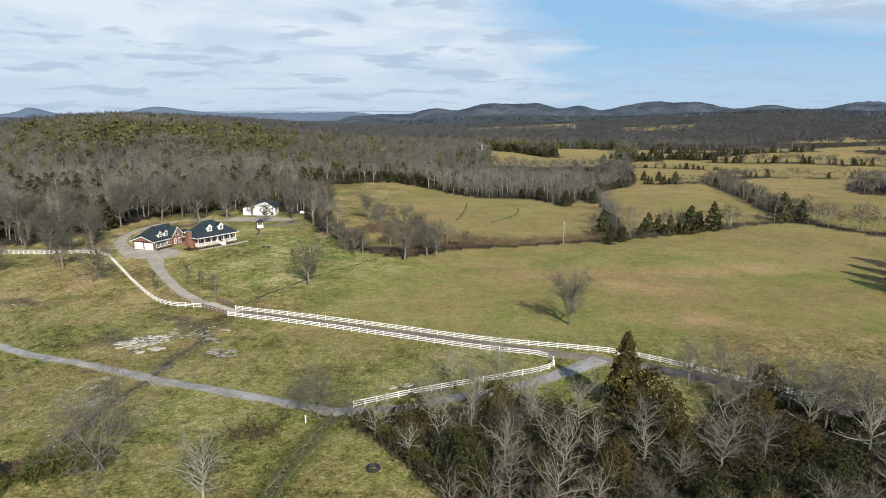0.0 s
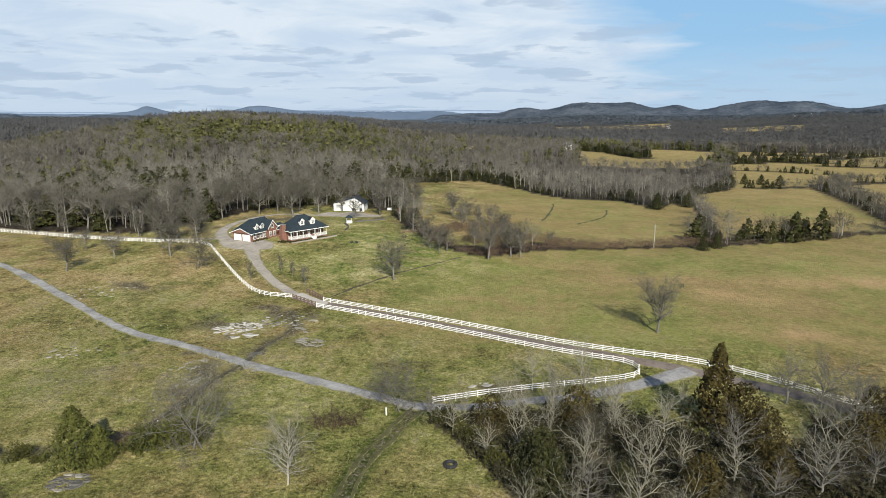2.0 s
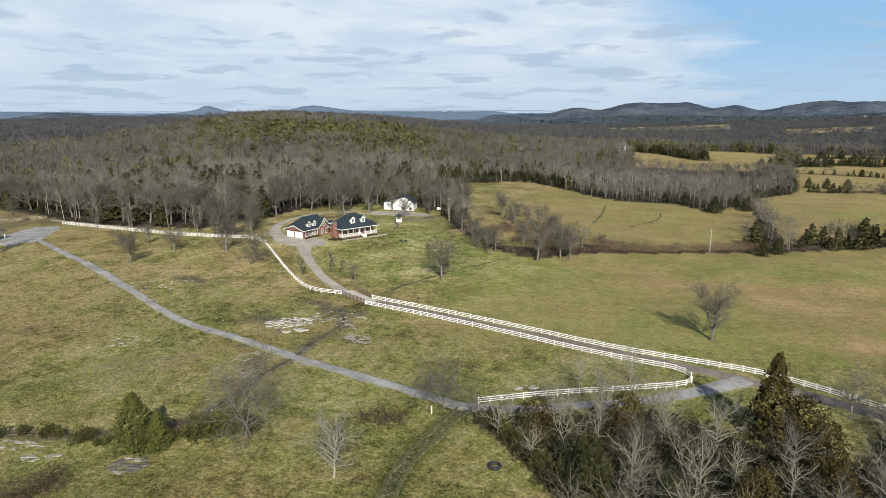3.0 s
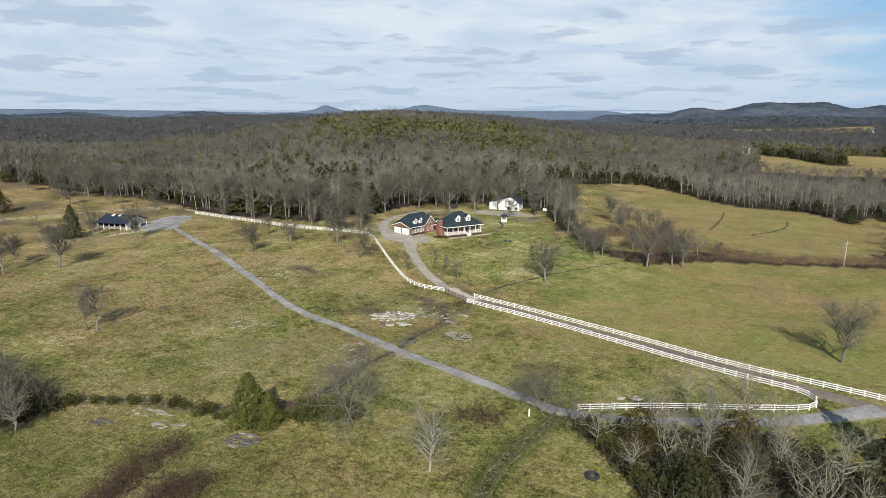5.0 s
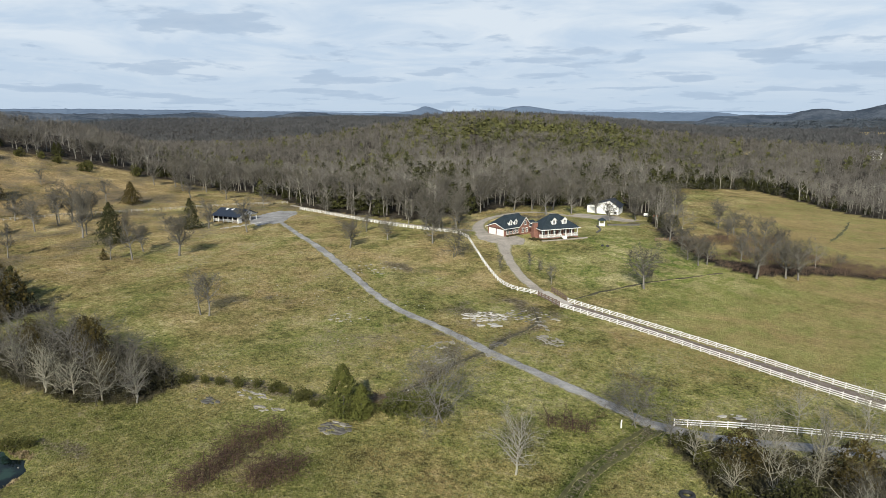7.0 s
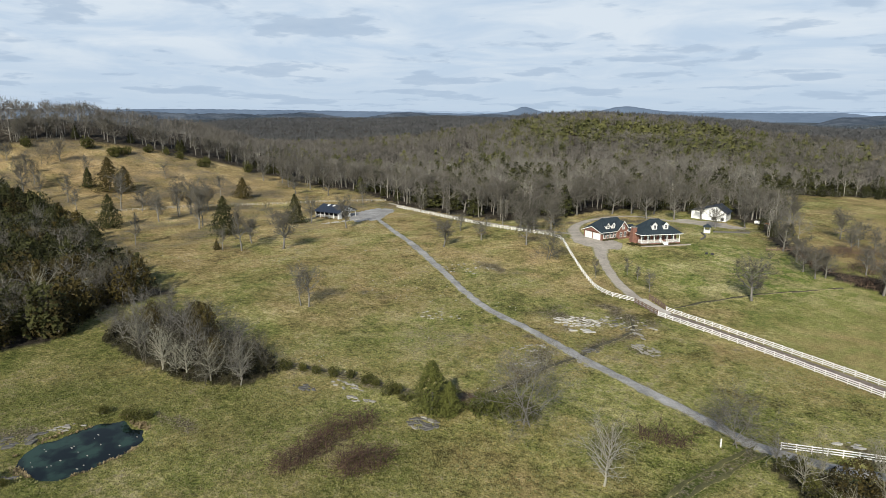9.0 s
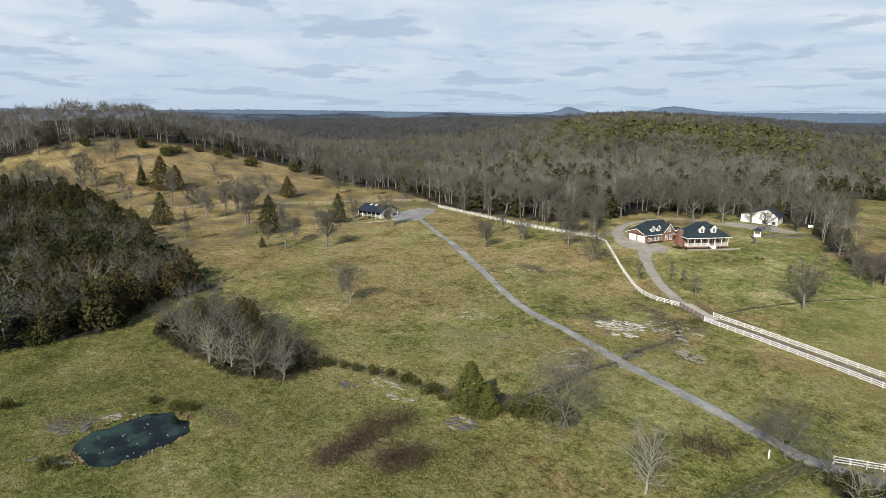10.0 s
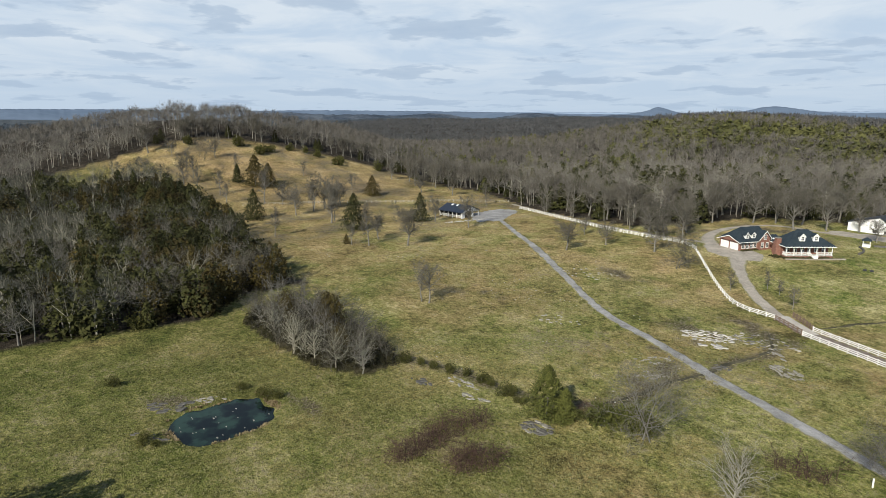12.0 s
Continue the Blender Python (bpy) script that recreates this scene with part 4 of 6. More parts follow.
def dormer(parent, x, y, z, depth, w=1.7, h=1.5):
    """A white gabled dormer: its face stands at y, its body runs back into the roof slope."""
    d = part("dormer", Solid().prism([(-w / 2, 0, 0), (w / 2, 0, 0), (w / 2, 0, h), (0, 0, h + 0.75), (-w / 2, 0, h)], (0, depth, 0)).mesh("dormer", MAT_WHITE), parent, "white gabled roof dormer", pose(x, y, z))
    e = 0.18
    s = Solid()
    for k in (-1, 1):
        s.prism([(k * (w / 2 + e), -e, h - 0.17), (k * (w / 2 + e), -e, h - 0.03), (0, -e, h + 0.93), (0, -e, h + 0.79)], (0, depth + e, 0))
    part("dormer_roof", s.mesh("dormer_roof", MAT_SLATE), d, "dark shingled dormer roof")
    part("fascia", Solid().prism([(-w / 2 - e, -e - 0.04, h - 0.2), (-w / 2 - e, -e - 0.04, h - 0.04), (0, -e - 0.04, h + 0.92), (w / 2 + e, -e - 0.04, h - 0.04), (w / 2 + e, -e - 0.04, h - 0.2), (0, -e - 0.04, h + 0.70)], (0, 0.035, 0)).mesh("fascia", MAT_WHITE), d)
    window(parent, x, y - 0.05, z + 0.35, 0.75, 1.1)
    return d


def hip(x0, x1, y0, y1, ze, xa, xb, ym, zr, thick=0.22):
    """A hipped roof shell: eaves rectangle, ridge from xa to xb."""
    s = Solid()
    c = [(x0, y0, ze), (x1, y0, ze), (x1, y1, ze), (x0, y1, ze)]
    low = [(p[0], p[1], ze - thick) for p in c]
    ridge = [(xa, ym, zr), (xb, ym, zr)]
    s.add(c + ridge + low, [(0, 1, 5, 4), (1, 2, 5), (2, 3, 4, 5), (3, 0, 4), (9, 8, 7, 6), (0, 6, 7, 1), (1, 7, 8, 2), (2, 8, 9, 3), (3, 9, 6, 0)])
    return s


MAT_PANE, t, b = material("window glass", 0.08)
b.inputs["Base Color"].default_value = (0.03, 0.035, 0.04, 1)
b.inputs["Specular IOR Level"].default_value = 0.6

house = thing("house", -77.9, 190.3, 53.0, "red brick house with dark hipped roof, white dormers and columned porch", "house")
part("plinth", Solid().box(-0.05, 14.05, 2.15, 8.05, -0.6, 0.75).mesh("plinth", MAT_BRICK), house, "brick foundation")
part("wall", Solid().box(0, 14.0, 2.2, 8.0, 0.7, 3.5).mesh("wall", MAT_BRICK), house, "red brick walls")
main_roof = part("roof", hip(-0.6, 14.6, -0.5, 8.6, 3.55, 4.6, 8.2, 4.05, 7.9).mesh("roof", MAT_SLATE), house, "dark slate-coloured hipped shingle roof")
part("ridge_cap", Solid().tube((4.6, 4.05, 7.9), (8.2, 4.05, 7.9), 0.12, 0.12, 6).mesh("ridge_cap", MAT_SLATE), main_roof)
part("gutter", Solid().box(-0.68, 14.68, -0.62, -0.5, 3.30, 3.50).box(-0.72, -0.6, -0.5, 8.6, 3.30, 3.50).box(14.6, 14.72, -0.5, 8.6, 3.30, 3.50).mesh("gutter", MAT_WHITE), main_roof, "white eaves trim")
for x in (4.9, 9.0):
    dormer(house, x, 0.9, 4.85, 3.0)
porch = part("porch", Solid().box(-0.1, 14.1, 0.0, 2.14, 0.55, 0.72).mesh("porch", MAT_DECK := worn("grey painted deck", (0.30, 0.29, 0.27), (0.45, 0.44, 0.41), 1.0)), house, "raised grey porch floor")
part("porch_skirt", Solid().box(-0.1, 14.1, 0.05, 0.2, -0.5, 0.55).box(-0.1, 0.05, 0.2, 2.1, -0.5, 0.55).mesh("porch_skirt", MAT_BRICK), porch, "brick porch skirt")
COLUMN = Solid().box(-0.16, 0.16, -0.16, 0.16, 0, 0.18).tube((0, 0, 0.18), (0, 0, 2.4), 0.13, 0.11, 10).box(-0.16, 0.16, -0.16, 0.16, 2.4, 2.58).mesh("column", MAT_WHITE)
for k in range(7):
    part("column", COLUMN, porch, "round white porch column", pose(0.1 + k * 13.8 / 6, 0.22, 0.72))
for k in range(6):
    if k == 3:
        continue
    s = Solid()
    a, e = 0.1 + k * 2.3 + 0.16, 0.1 + (k + 1) * 2.3 - 0.16
    s.box(a, e, 0.18, 0.26, 1.55, 1.65).box(a, e, 0.18, 0.26, 0.82, 0.90)
    for q in np.arange(a + 0.1, e, 0.24):
        s.box(q, q + 0.07, 0.19, 0.25, 0.90, 1.55)
    part("railing", s.mesh("railing", MAT_WHITE), porch, "white baluster railing")
s = Solid().box(0.06, 0.14, 0.3, 2.1, 1.55, 1.65)
for q in np.arange(0.35, 2.1, 0.24):
    s.box(0.07, 0.13, q, q + 0.07, 0.72, 1.55)
part("railing", s.mesh("railing", MAT_WHITE), porch, "white baluster railing")


def steps(parent, x, y, w, rise, n, yaw=0.0):
    s = Solid()
    for k in range(n):
        s.box(-w / 2, w / 2, -(n - k) * 0.3, 0, rise * k / n, rise * (k + 1) / n)
    st = part("steps", s.mesh("steps", MAT_WHITE), parent, "white wooden steps", pose(x, y, 0, 0, 0, yaw))
    for k in (-1, 1):
        e = Solid().prism([(k * w / 2, 0, rise), (k * w / 2, 0, rise + 0.9), (k * w / 2, -n * 0.3, 0.95), (k * w / 2, -n * 0.3, 0.05)], (k * 0.07, 0, 0))
        part("step_rail", e.mesh("step_rail", MAT_WHITE), st)


steps(house, 8.15, 0.0, 1.6, 0.72, 4)
for x in (1.5, 3.8, 6.0, 10.3, 12.6):
    window(house, x, 2.18, 1.25, 0.95, 1.75)
front_door = part("door", Solid().box(7.65, 8.65, 2.12, 2.2, 0.74, 2.85).mesh("door", MAT_WHITE), house, "white front door")
part("pane", Solid().box(7.85, 8.45, 2.10, 2.14, 1.7, 2.6).mesh("pane", MAT_PANE), front_door)
for y in (6.6,):
    window(house, -0.02, y, 1.25, 0.9, 1.6, -90)
chimney = part("chimney", Solid().box(-1.5, 0.05, 3.2, 5.0, -0.5, 4.1).box(-1.3, 0.05, 3.4, 4.8, 4.1, 5.3).mesh("chimney", MAT_BRICK), house, "broad red brick chimney")
part("chimney_cap", Solid().box(-1.4, 0.12, 3.3, 4.9, 5.3, 5.45).mesh("chimney_cap", MAT_STONE), chimney)
# the garage wing
wing = thing("garage_wing", -79.9, 198.1, 70.0, "red brick garage wing with white doors and dormers", "house")
part("wall", Solid().box(-13.5, -2.7, 6.6, 15.2, -0.8, 2.75).mesh("wall", MAT_BRICK), wing, "red brick walls")
wing_roof = part("roof", hip(-13.9, -2.3, 6.1, 15.7, 2.78, -9.9, -2.4, 10.9, 6.7).mesh("roof", MAT_SLATE), wing, "dark shingle roof")
part("gutter", Solid().box(-14.1, -5.6, 5.98, 6.1, 2.56, 2.76).mesh("gutter", MAT_WHITE), wing_roof, "white eaves trim")
for x in (-10.4, -7.9):
    dormer(wing, x, 7.15, 3.55, 2.4, 1.5, 1.2)
# low gable over the garage doors
part("gable", Solid().prism([(-13.9, 6.2, 2.55), (-13.9, 15.6, 2.55), (-13.9, 10.9, 4.15)], (2.6, 0, 0)).mesh("gable", MAT_BRICK), wing, "low brick gable over the garage doors")
s = Solid()
for k in (-1, 1):
    s.prism([(-14.15, 10.9 + k * 5.0, 2.42), (-14.15, 10.9 + k * 5.0, 2.58), (-14.15, 10.9, 4.38), (-14.15, 10.9, 4.22)], (4.2, 0, 0))
part("gable_roof", s.mesh("gable_roof", MAT_SLATE), wing, "dark shingles of the low gable")
part("verge", Solid().prism([(-14.2, 5.7, 2.36), (-14.2, 5.7, 2.56), (-14.2, 10.9, 4.36), (-14.2, 16.0, 2.56), (-14.2, 16.0, 2.36), (-14.2, 10.9, 4.1)], (0.045, 0, 0)).mesh("verge", MAT_WHITE), wing, "white gable trim")
for y0 in (7.2, 11.2):
    s = Solid().box(-13.62, -13.49, y0, y0 + 3.4, -0.3, 2.25)
    for r in range(4):
        for c in range(4):
            s.box(-13.66, -13.62, y0 + 0.1 + c * 0.8, y0 + 0.8 + c * 0.8, 0.06 + r * 0.54, 0.50 + r * 0.54)
    part("garage_door", s.mesh("garage_door", MAT_WHITE), wing, "white panelled garage door")
for x in (-12.2, -10.6, -9.0, -7.6):
    window(wing, x, 6.58, 0.75, 0.9, 1.55)
# the taller cross gable
cross = part("cross_gable", Solid().prism([(-6.9, 5.6, -0.8), (-2.6, 5.6, -0.8), (-2.6, 5.6, 3.5), (-4.75, 5.6, 5.9), (-6.9, 5.6, 3.5)], (0, 5.2, 0)).mesh("cross_gable", MAT_BRICK), wing, "brick cross gable with white trim")
s = Solid()
for k in (-1, 1):
    s.prism([(-4.75 + k * 2.6, 5.2, 3.08), (-4.75 + k * 2.6, 5.2, 3.28), (-4.75, 5.2, 6.22), (-4.75, 5.2, 6.0)], (0, 5.5, 0))
part("cross_roof", s.mesh("cross_roof", MAT_SLATE), cross)
part("verge", Solid().prism([(-7.4, 5.14, 3.0), (-7.4, 5.14, 3.26), (-4.75, 5.14, 6.22), (-2.1, 5.14, 3.26), (-2.1, 5.14, 3.0), (-4.75, 5.14, 5.9)], (0, 0.05, 0)).mesh("verge", MAT_WHITE), cross, "white gable trim")
window(wing, -4.75, 5.57, 3.5, 0.9, 1.2)
window(wing, -5.7, 5.57, 0.8, 0.8, 1.5)
window(wing, -3.8, 5.57, 0.8, 0.8, 1.5)
# the link and its white entry porch
link = part("link", Solid().box(-2.6, 0.9, 4.6, 9.5, -0.8, 3.0).mesh("link", MAT_BRICK), wing, "low brick link")
part("link_roof", Solid().prism([(-2.6, 4.0, 2.8), (-2.6, 4.0, 3.0), (-2.6, 7.0, 4.5), (-2.6, 10.0, 3.0), (-2.6, 10.0, 2.8)], (3.4, 0, 0)).mesh("link_roof", MAT_SLATE), link)
entry = part("entry_porch", Solid().box(-2.7, -1.0, 2.7, 4.7, 0.3, 0.6).mesh("entry_porch", MAT_WHITE), wing, "small white entry porch")
part("entry_gable", Solid().prism([(-3.0, 2.5, 2.75), (-0.7, 2.5, 2.75), (-0.7, 2.5, 2.95), (-1.85, 2.5, 3.85), (-3.0, 2.5, 2.95)], (0, 2.9, 0)).mesh("entry_gable", MAT_WHITE), entry)
for x in (-2.6, -1.1):
    part("column", COLUMN, entry, "", pose(x, 2.8, 0.45, 0, 0, 0) @ Matrix.Diagonal((0.8, 0.8, 0.9, 1)))
steps(wing, -1.85, 2.7, 1.5, 0.55, 4)

# the walk and the planting before the house
walk_path = thing("front_walk", -77.9, 190.3, 53.0, "pale concrete walk curving before the porch", "path", lift=0.03)
s = Solid()
for k in range(16):
    x = -1.0 + k * 1.12
    y = -1.7 - 0.35 * math.sin(k / 15 * math.pi)
    s.box(x, x + 1.08, y - 0.45, y + 0.45, -0.2, 0.10)
part("slab", s.mesh("slab", MAT_GRAVEL), walk_path)
tagged(walk_path, kind="structure")


def shrub_mesh(seed, leaves, r, flat=0.8):
    rng = np.random.default_rng(seed)
    d = rng.normal(0, 1, (leaves, 3))
    d /= np.linalg.norm(d, axis=1)[:, None]
    d[:, 2] = np.abs(d[:, 2])
    c = d * (r * rng.uniform(0.65, 1.0, leaves) * (1 + 0.2 * np.sin(d[:, 0] * 7 + seed)))[:, None] * np.array([1, 1, flat])
    out = d + rng.normal(0, 0.4, (leaves, 3))
    side = np.cross(out, rng.normal(0, 1, (leaves, 3)))
    side /= np.linalg.norm(side, axis=1)[:, None]
    k = r * 0.22
    v = np.stack([c - side * k, c + side * k, c + out * k * 1.3], 1).reshape(-1, 3)
    v[:, 2] = np.maximum(v[:, 2], -0.1)
    return mesh_from("shrub", v, np.arange(3 * leaves).reshape(-1, 3), np.full(3 * leaves, rng.uniform(0.2, 0.8)))


SHRUBS = [shrub_mesh(k, 260, 0.55) for k in range(3)]
for me in SHRUBS:
    me.materials.append(MAT_SHRUB)
m0 = pose(-77.9, 190.3, 0, 0, 0, 53.0)
m1 = pose(-79.9, 198.1, 0, 0, 0, 70.0)
rng = np.random.default_rng(8)
for k, (x, y) in enumerate([(x, -0.75) for x in np.arange(0.3, 7.6, 0.95)] + [(x, -0.75) for x in np.arange(9.6, 14.2, 0.95)] + [(x, 6.0) for x in np.arange(-12.9, -7.2, 1.1)]
                           + [(-1.9, 2.2), (-2.6, 1.4), (-1.3, 0.6), (-2.8, 0.2), (-0.6, -0.7), (-3.4, 2.2)]):
    q = (m1 if x < -5 else m0) @ Vector((x, y, 0))
    ob = new("shrub", SHRUBS[k % 3])
    sc = rng.uniform(0.75, 1.3)
    ob.matrix_basis = pose(q.x, q.y, float(land(q.x, q.y)) - 0.05, 0, 0, rng.uniform(0, 360)) @ Matrix.Scale(sc, 4)
    tagged(ob, "low rounded shrub along the house wall", "shrub", "foundation shrubs")

# forecourt of pale gravel


def patch(name, centre, radii, yaw, mat, label, lift=0.05, seed=1, wobble=0.16, kind="structure", category="ground patch"):
    """A ragged sheet lying on the ground, thin at its rim."""
    n, rings_ = 72, 9
    a = np.linspace(0, 2 * math.pi, n, endpoint=False)
    edge = 1 + wobble * (waves(np.cos(a) * 3 + seed * 5, np.sin(a) * 3, 1.0, seed) + 0.5 * waves(np.cos(a) * 9, np.sin(a) * 9 + seed, 1.0, seed + 1))
    V = [(centre[0], centre[1])]
    c, s = math.cos(radians(yaw)), math.sin(radians(yaw))
    for k in range(1, rings_ + 1):
        u, v = np.cos(a) * radii[0] * edge * k / rings_, np.sin(a) * radii[1] * edge * k / rings_
        V += list(zip(centre[0] + c * u - s * v, centre[1] + s * u + c * v))
    V = np.array(V)
    z = land(V[:, 0], V[:, 1]) + lift
    z[-n:] -= lift + 0.04
    T = [(0, 1 + i, 1 + (i + 1) % n) for i in range(n)]
    for k in range(rings_ - 1):
        o, q = 1 + k * n, 1 + (k + 1) * n
        for i in range(n):
            e = (i + 1) % n
            T += [(o + i, q + i, q + e), (o + i, q + e, o + e)]
    me = mesh_from(name, np.column_stack([V, z]), T)
    me.polygons.foreach_set("use_smooth", np.ones(len(T), bool))
    me.attributes.new("rim", "FLOAT", "POINT").data.foreach_set("value", np.concatenate([[0], np.repeat((np.arange(1, rings_ + 1) / rings_) ** 6, n)]).astype(np.float32))
    me.materials.append(mat)
    return tagged(new(name, me), label, category, kind=kind)


patch("forecourt", (-91.0, 184.8), (10.8, 6.6), 160, MAT_GRAVEL, "pale gravel forecourt before the garage", 0.08, 3, 0.12)
lane("back_drive", BACK_DRIVE, (6, 5.5, 4.5, 3.6, 3.4, 3.4, 3.0, 3.0), MAT_GRAVEL, "pale gravel drive passing behind the house", 0.085, 0.3, 12)
patch("barn_yard", (-76, 247.0), (15, 6), 8, MAT_GRAVEL, "pale gravel yard before the white barn", 0.06, 6, 0.2)

# ---- the white barn ----
barn = thing("barn", -84.5, 255.6, 4.5, "white metal barn with dark roof and lopsided gable", "barn")
part("wall", Solid().prism([(0, 0, -0.6), (13.3, 0, -0.6), (13.3, 0, 3.0), (9.6, 0, 5.6), (0, 0, 3.1)], (0, 9, 0)).mesh("wall", MAT_SIDING := worn("white metal siding", (0.70, 0.70, 0.69), (0.84, 0.84, 0.83), 0.5, 0.5, 6)), barn, "white ribbed metal walls")
s = Solid()
s.prism([(-0.5, -0.4, 3.02), (-0.5, -0.4, 3.18), (9.6, -0.4, 5.82), (9.6, -0.4, 5.66)], (0, 9.8, 0))
s.prism([(13.8, -0.4, 2.7), (13.8, -0.4, 2.86), (9.6, -0.4, 5.82), (9.6, -0.4, 5.66)], (0, 9.8, 0))
part("roof", s.mesh("roof", MAT_NAVY), barn, "dark blue metal roof")
RIB = Solid().box(-0.03, 0.03, -0.04, 0.0, 0, 1).mesh("rib", MAT_SIDING)
for k in range(22):
    x = 0.3 + k * 0.61
    h = 3.1 + x / 9.6 * 2.5 if x < 9.6 else 5.6 - (x - 9.6) / 3.7 * 2.6
    part("rib", RIB, barn, "", pose(x, 0, -0.3) @ Matrix.Diagonal((1, 1, h + 0.25, 1)))
# dark openings are solid boxes; their near-black colour stands for inside shade
for x, w, z, h in ((8.6, 1.2, 0.0, 1.3), (12.0, 1.2, 0.0, 1.1), (8.7, 0.6, 3.7, 0.35), (9.7, 0.6, 3.8, 0.35), (3.2, 0.9, 0.0, 2.0)):
    part("opening", Solid().box(x - w / 2, x + w / 2, -0.06, 0.05, z, z + h).mesh("opening", MAT_DARK if x > 4 else MAT_SIDING), barn, "dark panel for a shaded opening" if x > 4 else "white door")

# ---- the open shed ----
shed = thing("shed", -204.6, 168.6, 99.7, "open-sided shed with dark blue roof and white gable end", "shed")
ridge_z, eave_z = 5.2, 2.9
s = Solid()
s.prism([(-0.6, -0.8, eave_z - 0.3), (-0.6, -0.8, eave_z - 0.16), (6.0, -0.8, ridge_z + 0.14), (6.0, -0.8, ridge_z)], (0, 14.6, 0))
s.prism([(12.6, -0.8, eave_z - 0.3), (12.6, -0.8, eave_z - 0.16), (6.0, -0.8, ridge_z + 0.14), (6.0, -0.8, ridge_z)], (0, 14.6, 0))
part("roof", s.mesh("roof", MAT_NAVY), shed, "dark blue metal roof")
part("roof_light", Solid().prism([(4.4, 6.0, 4.72), (5.6, 6.0, 5.12), (5.6, 7.0, 5.12), (4.4, 7.0, 4.72)], (-0.05, 0, 0.14)).mesh("roof_light", MAT_WHITE), shed, "pale roof light")
part("roof_light", Solid().prism([(4.4, 9.0, 4.72), (5.6, 9.0, 5.12), (5.6, 10.0, 5.12), (4.4, 10.0, 4.72)], (-0.05, 0, 0.14)).mesh("roof_light", MAT_WHITE), shed, "pale roof light")
part("gable_wall", Solid().prism([(0.2, 0, 2.0), (2.6, 0, 2.0), (2.6, 0, 3.55), (0.2, 0, 2.75)], (0, 0.15, 0)).box(0.2, 2.6, 0, 0.15, -0.3, 2.0)
     .prism([(2.6, 0, 2.9), (7.0, 0, 2.9), (7.0, 0, 4.7), (6.0, 0, 5.05), (2.6, 0, 3.55)], (0, 0.15, 0)).box(7.0, 8.2, 0, 0.15, -0.3, 2.9)
     .prism([(7.0, 0, 2.9), (11.8, 0, 2.2), (11.8, 0, 2.75), (7.0, 0, 4.6)], (0, 0.15, 0)).mesh("gable_wall", MAT_SIDING), shed, "white metal gable wall with a wide doorway")
# inner walls coloured near-black to stand for shade within the shed
part("back_wall", Solid().box(6.0, 6.15, 0.2, 13, -0.3, 5.0).box(0.2, 12, 12.9, 13, -0.3, 2.8).mesh("back_wall", MAT_DARK), shed, "inner wall, near-black for the shade inside")
POST = Solid().box(-0.1, 0.1, -0.1, 0.1, -0.4, 2.85).mesh("post", MAT_WHITE)
for k in range(6):
    part("post", POST, shed, "white roof post", pose(0.1, 0.2 + k * 2.55, 0))
for x in (8.2, 11.8):
    part("post", POST, shed, "white roof post", pose(x, 0.1, 0))
s = Solid()
for k in range(5):
    for z in (0.5, 0.9, 1.3):
        s.box(0.06, 0.14, 0.35 + k * 2.55, 2.6 + k * 2.55, z, z + 0.12)
part("rail", s.mesh("rail", MAT_WHITE), shed, "white board rails between the posts")
patch("shed_yard", (-203.5, 186.0), (19, 9.5), 120, MAT_LANE, "grey gravel yard beside the shed", 0.07, 9, 0.2)
rng = np.random.default_rng(4)

# ---- the well house ----
well = thing("well_house", -69.6, 229.0, 20, "small white well house with a dark pyramid roof", "well house")
part("base", Solid().box(-1.1, 1.1, -1.1, 1.1, -0.3, 0.9).mesh("base", MAT_WHITE), well)
for x in (-0.95, 0.95):
    for y in (-0.95, 0.95):
        part("post", Solid().box(x - 0.08, x + 0.08, y - 0.08, y + 0.08, 0.9, 2.1).mesh("post", MAT_WHITE), well)
part("roof", hip(-1.4, 1.4, -1.4, 1.4, 2.2, -0.02, 0.02, 0, 3.2, 0.12).mesh("roof", MAT_SLATE), well, "dark shingled roof")
# low dark walls of the garden behind the house
for n, line in enumerate([[(-66.5, 213.5), (-66.8, 220), (-70.5, 226)], [(-68, 231), (-62, 236), (-58, 240)]]):
    p = resample(line, 1.6)
    w = thing("garden_wall", p[0][0], p[0][1], 0, "low dark stone garden wall", "wall", "garden walls")
    for a, e in zip(p, p[1:]):
        d = e - a
        z = float(land(*a)) - float(land(*p[0]))
        part("stone", Solid().box(0, float(np.hypot(*d)) + 0.05, -0.25, 0.25, -0.3, 0.55).mesh("stone", MAT_DARKSTONE, 0.05), w, "",
             pose(a[0] - p[0][0], a[1] - p[0][1], z, 0, 0, math.degrees(math.atan2(d[1], d[0]))))
# orange and white machines by the barn
cart = thing("yard_roller", -57.0, 262.0, 30, "small orange implement parked by the hedge", "implement")
part("body", Solid().box(-1.2, 1.2, -0.6, 0.6, 0.4, 1.0).mesh("body", worn("orange paint", (0.5, 0.09, 0.02), (0.62, 0.14, 0.03)), 0.08), cart)
for x in (-0.8, 0.8):
    part("wheel", Solid().tube((x, -0.7, 0.4), (x, 0.7, 0.4), 0.4, 0.4, 14).mesh("wheel", MAT_DARK), cart)
tank = thing("water_tank", -61.0, 262.0, 15, "white water tank on skids beside the barn", "tank")
part("tank", Solid().tube((-0.9, 0, 0.8), (0.9, 0, 0.8), 0.65, 0.65, 16).mesh("tank", MAT_WHITE), tank)
part("skid", Solid().box(-1, 1, -0.5, -0.35, -0.1, 0.3).box(-1, 1, 0.35, 0.5, -0.1, 0.3).mesh("skid", MAT_DARK), tank)

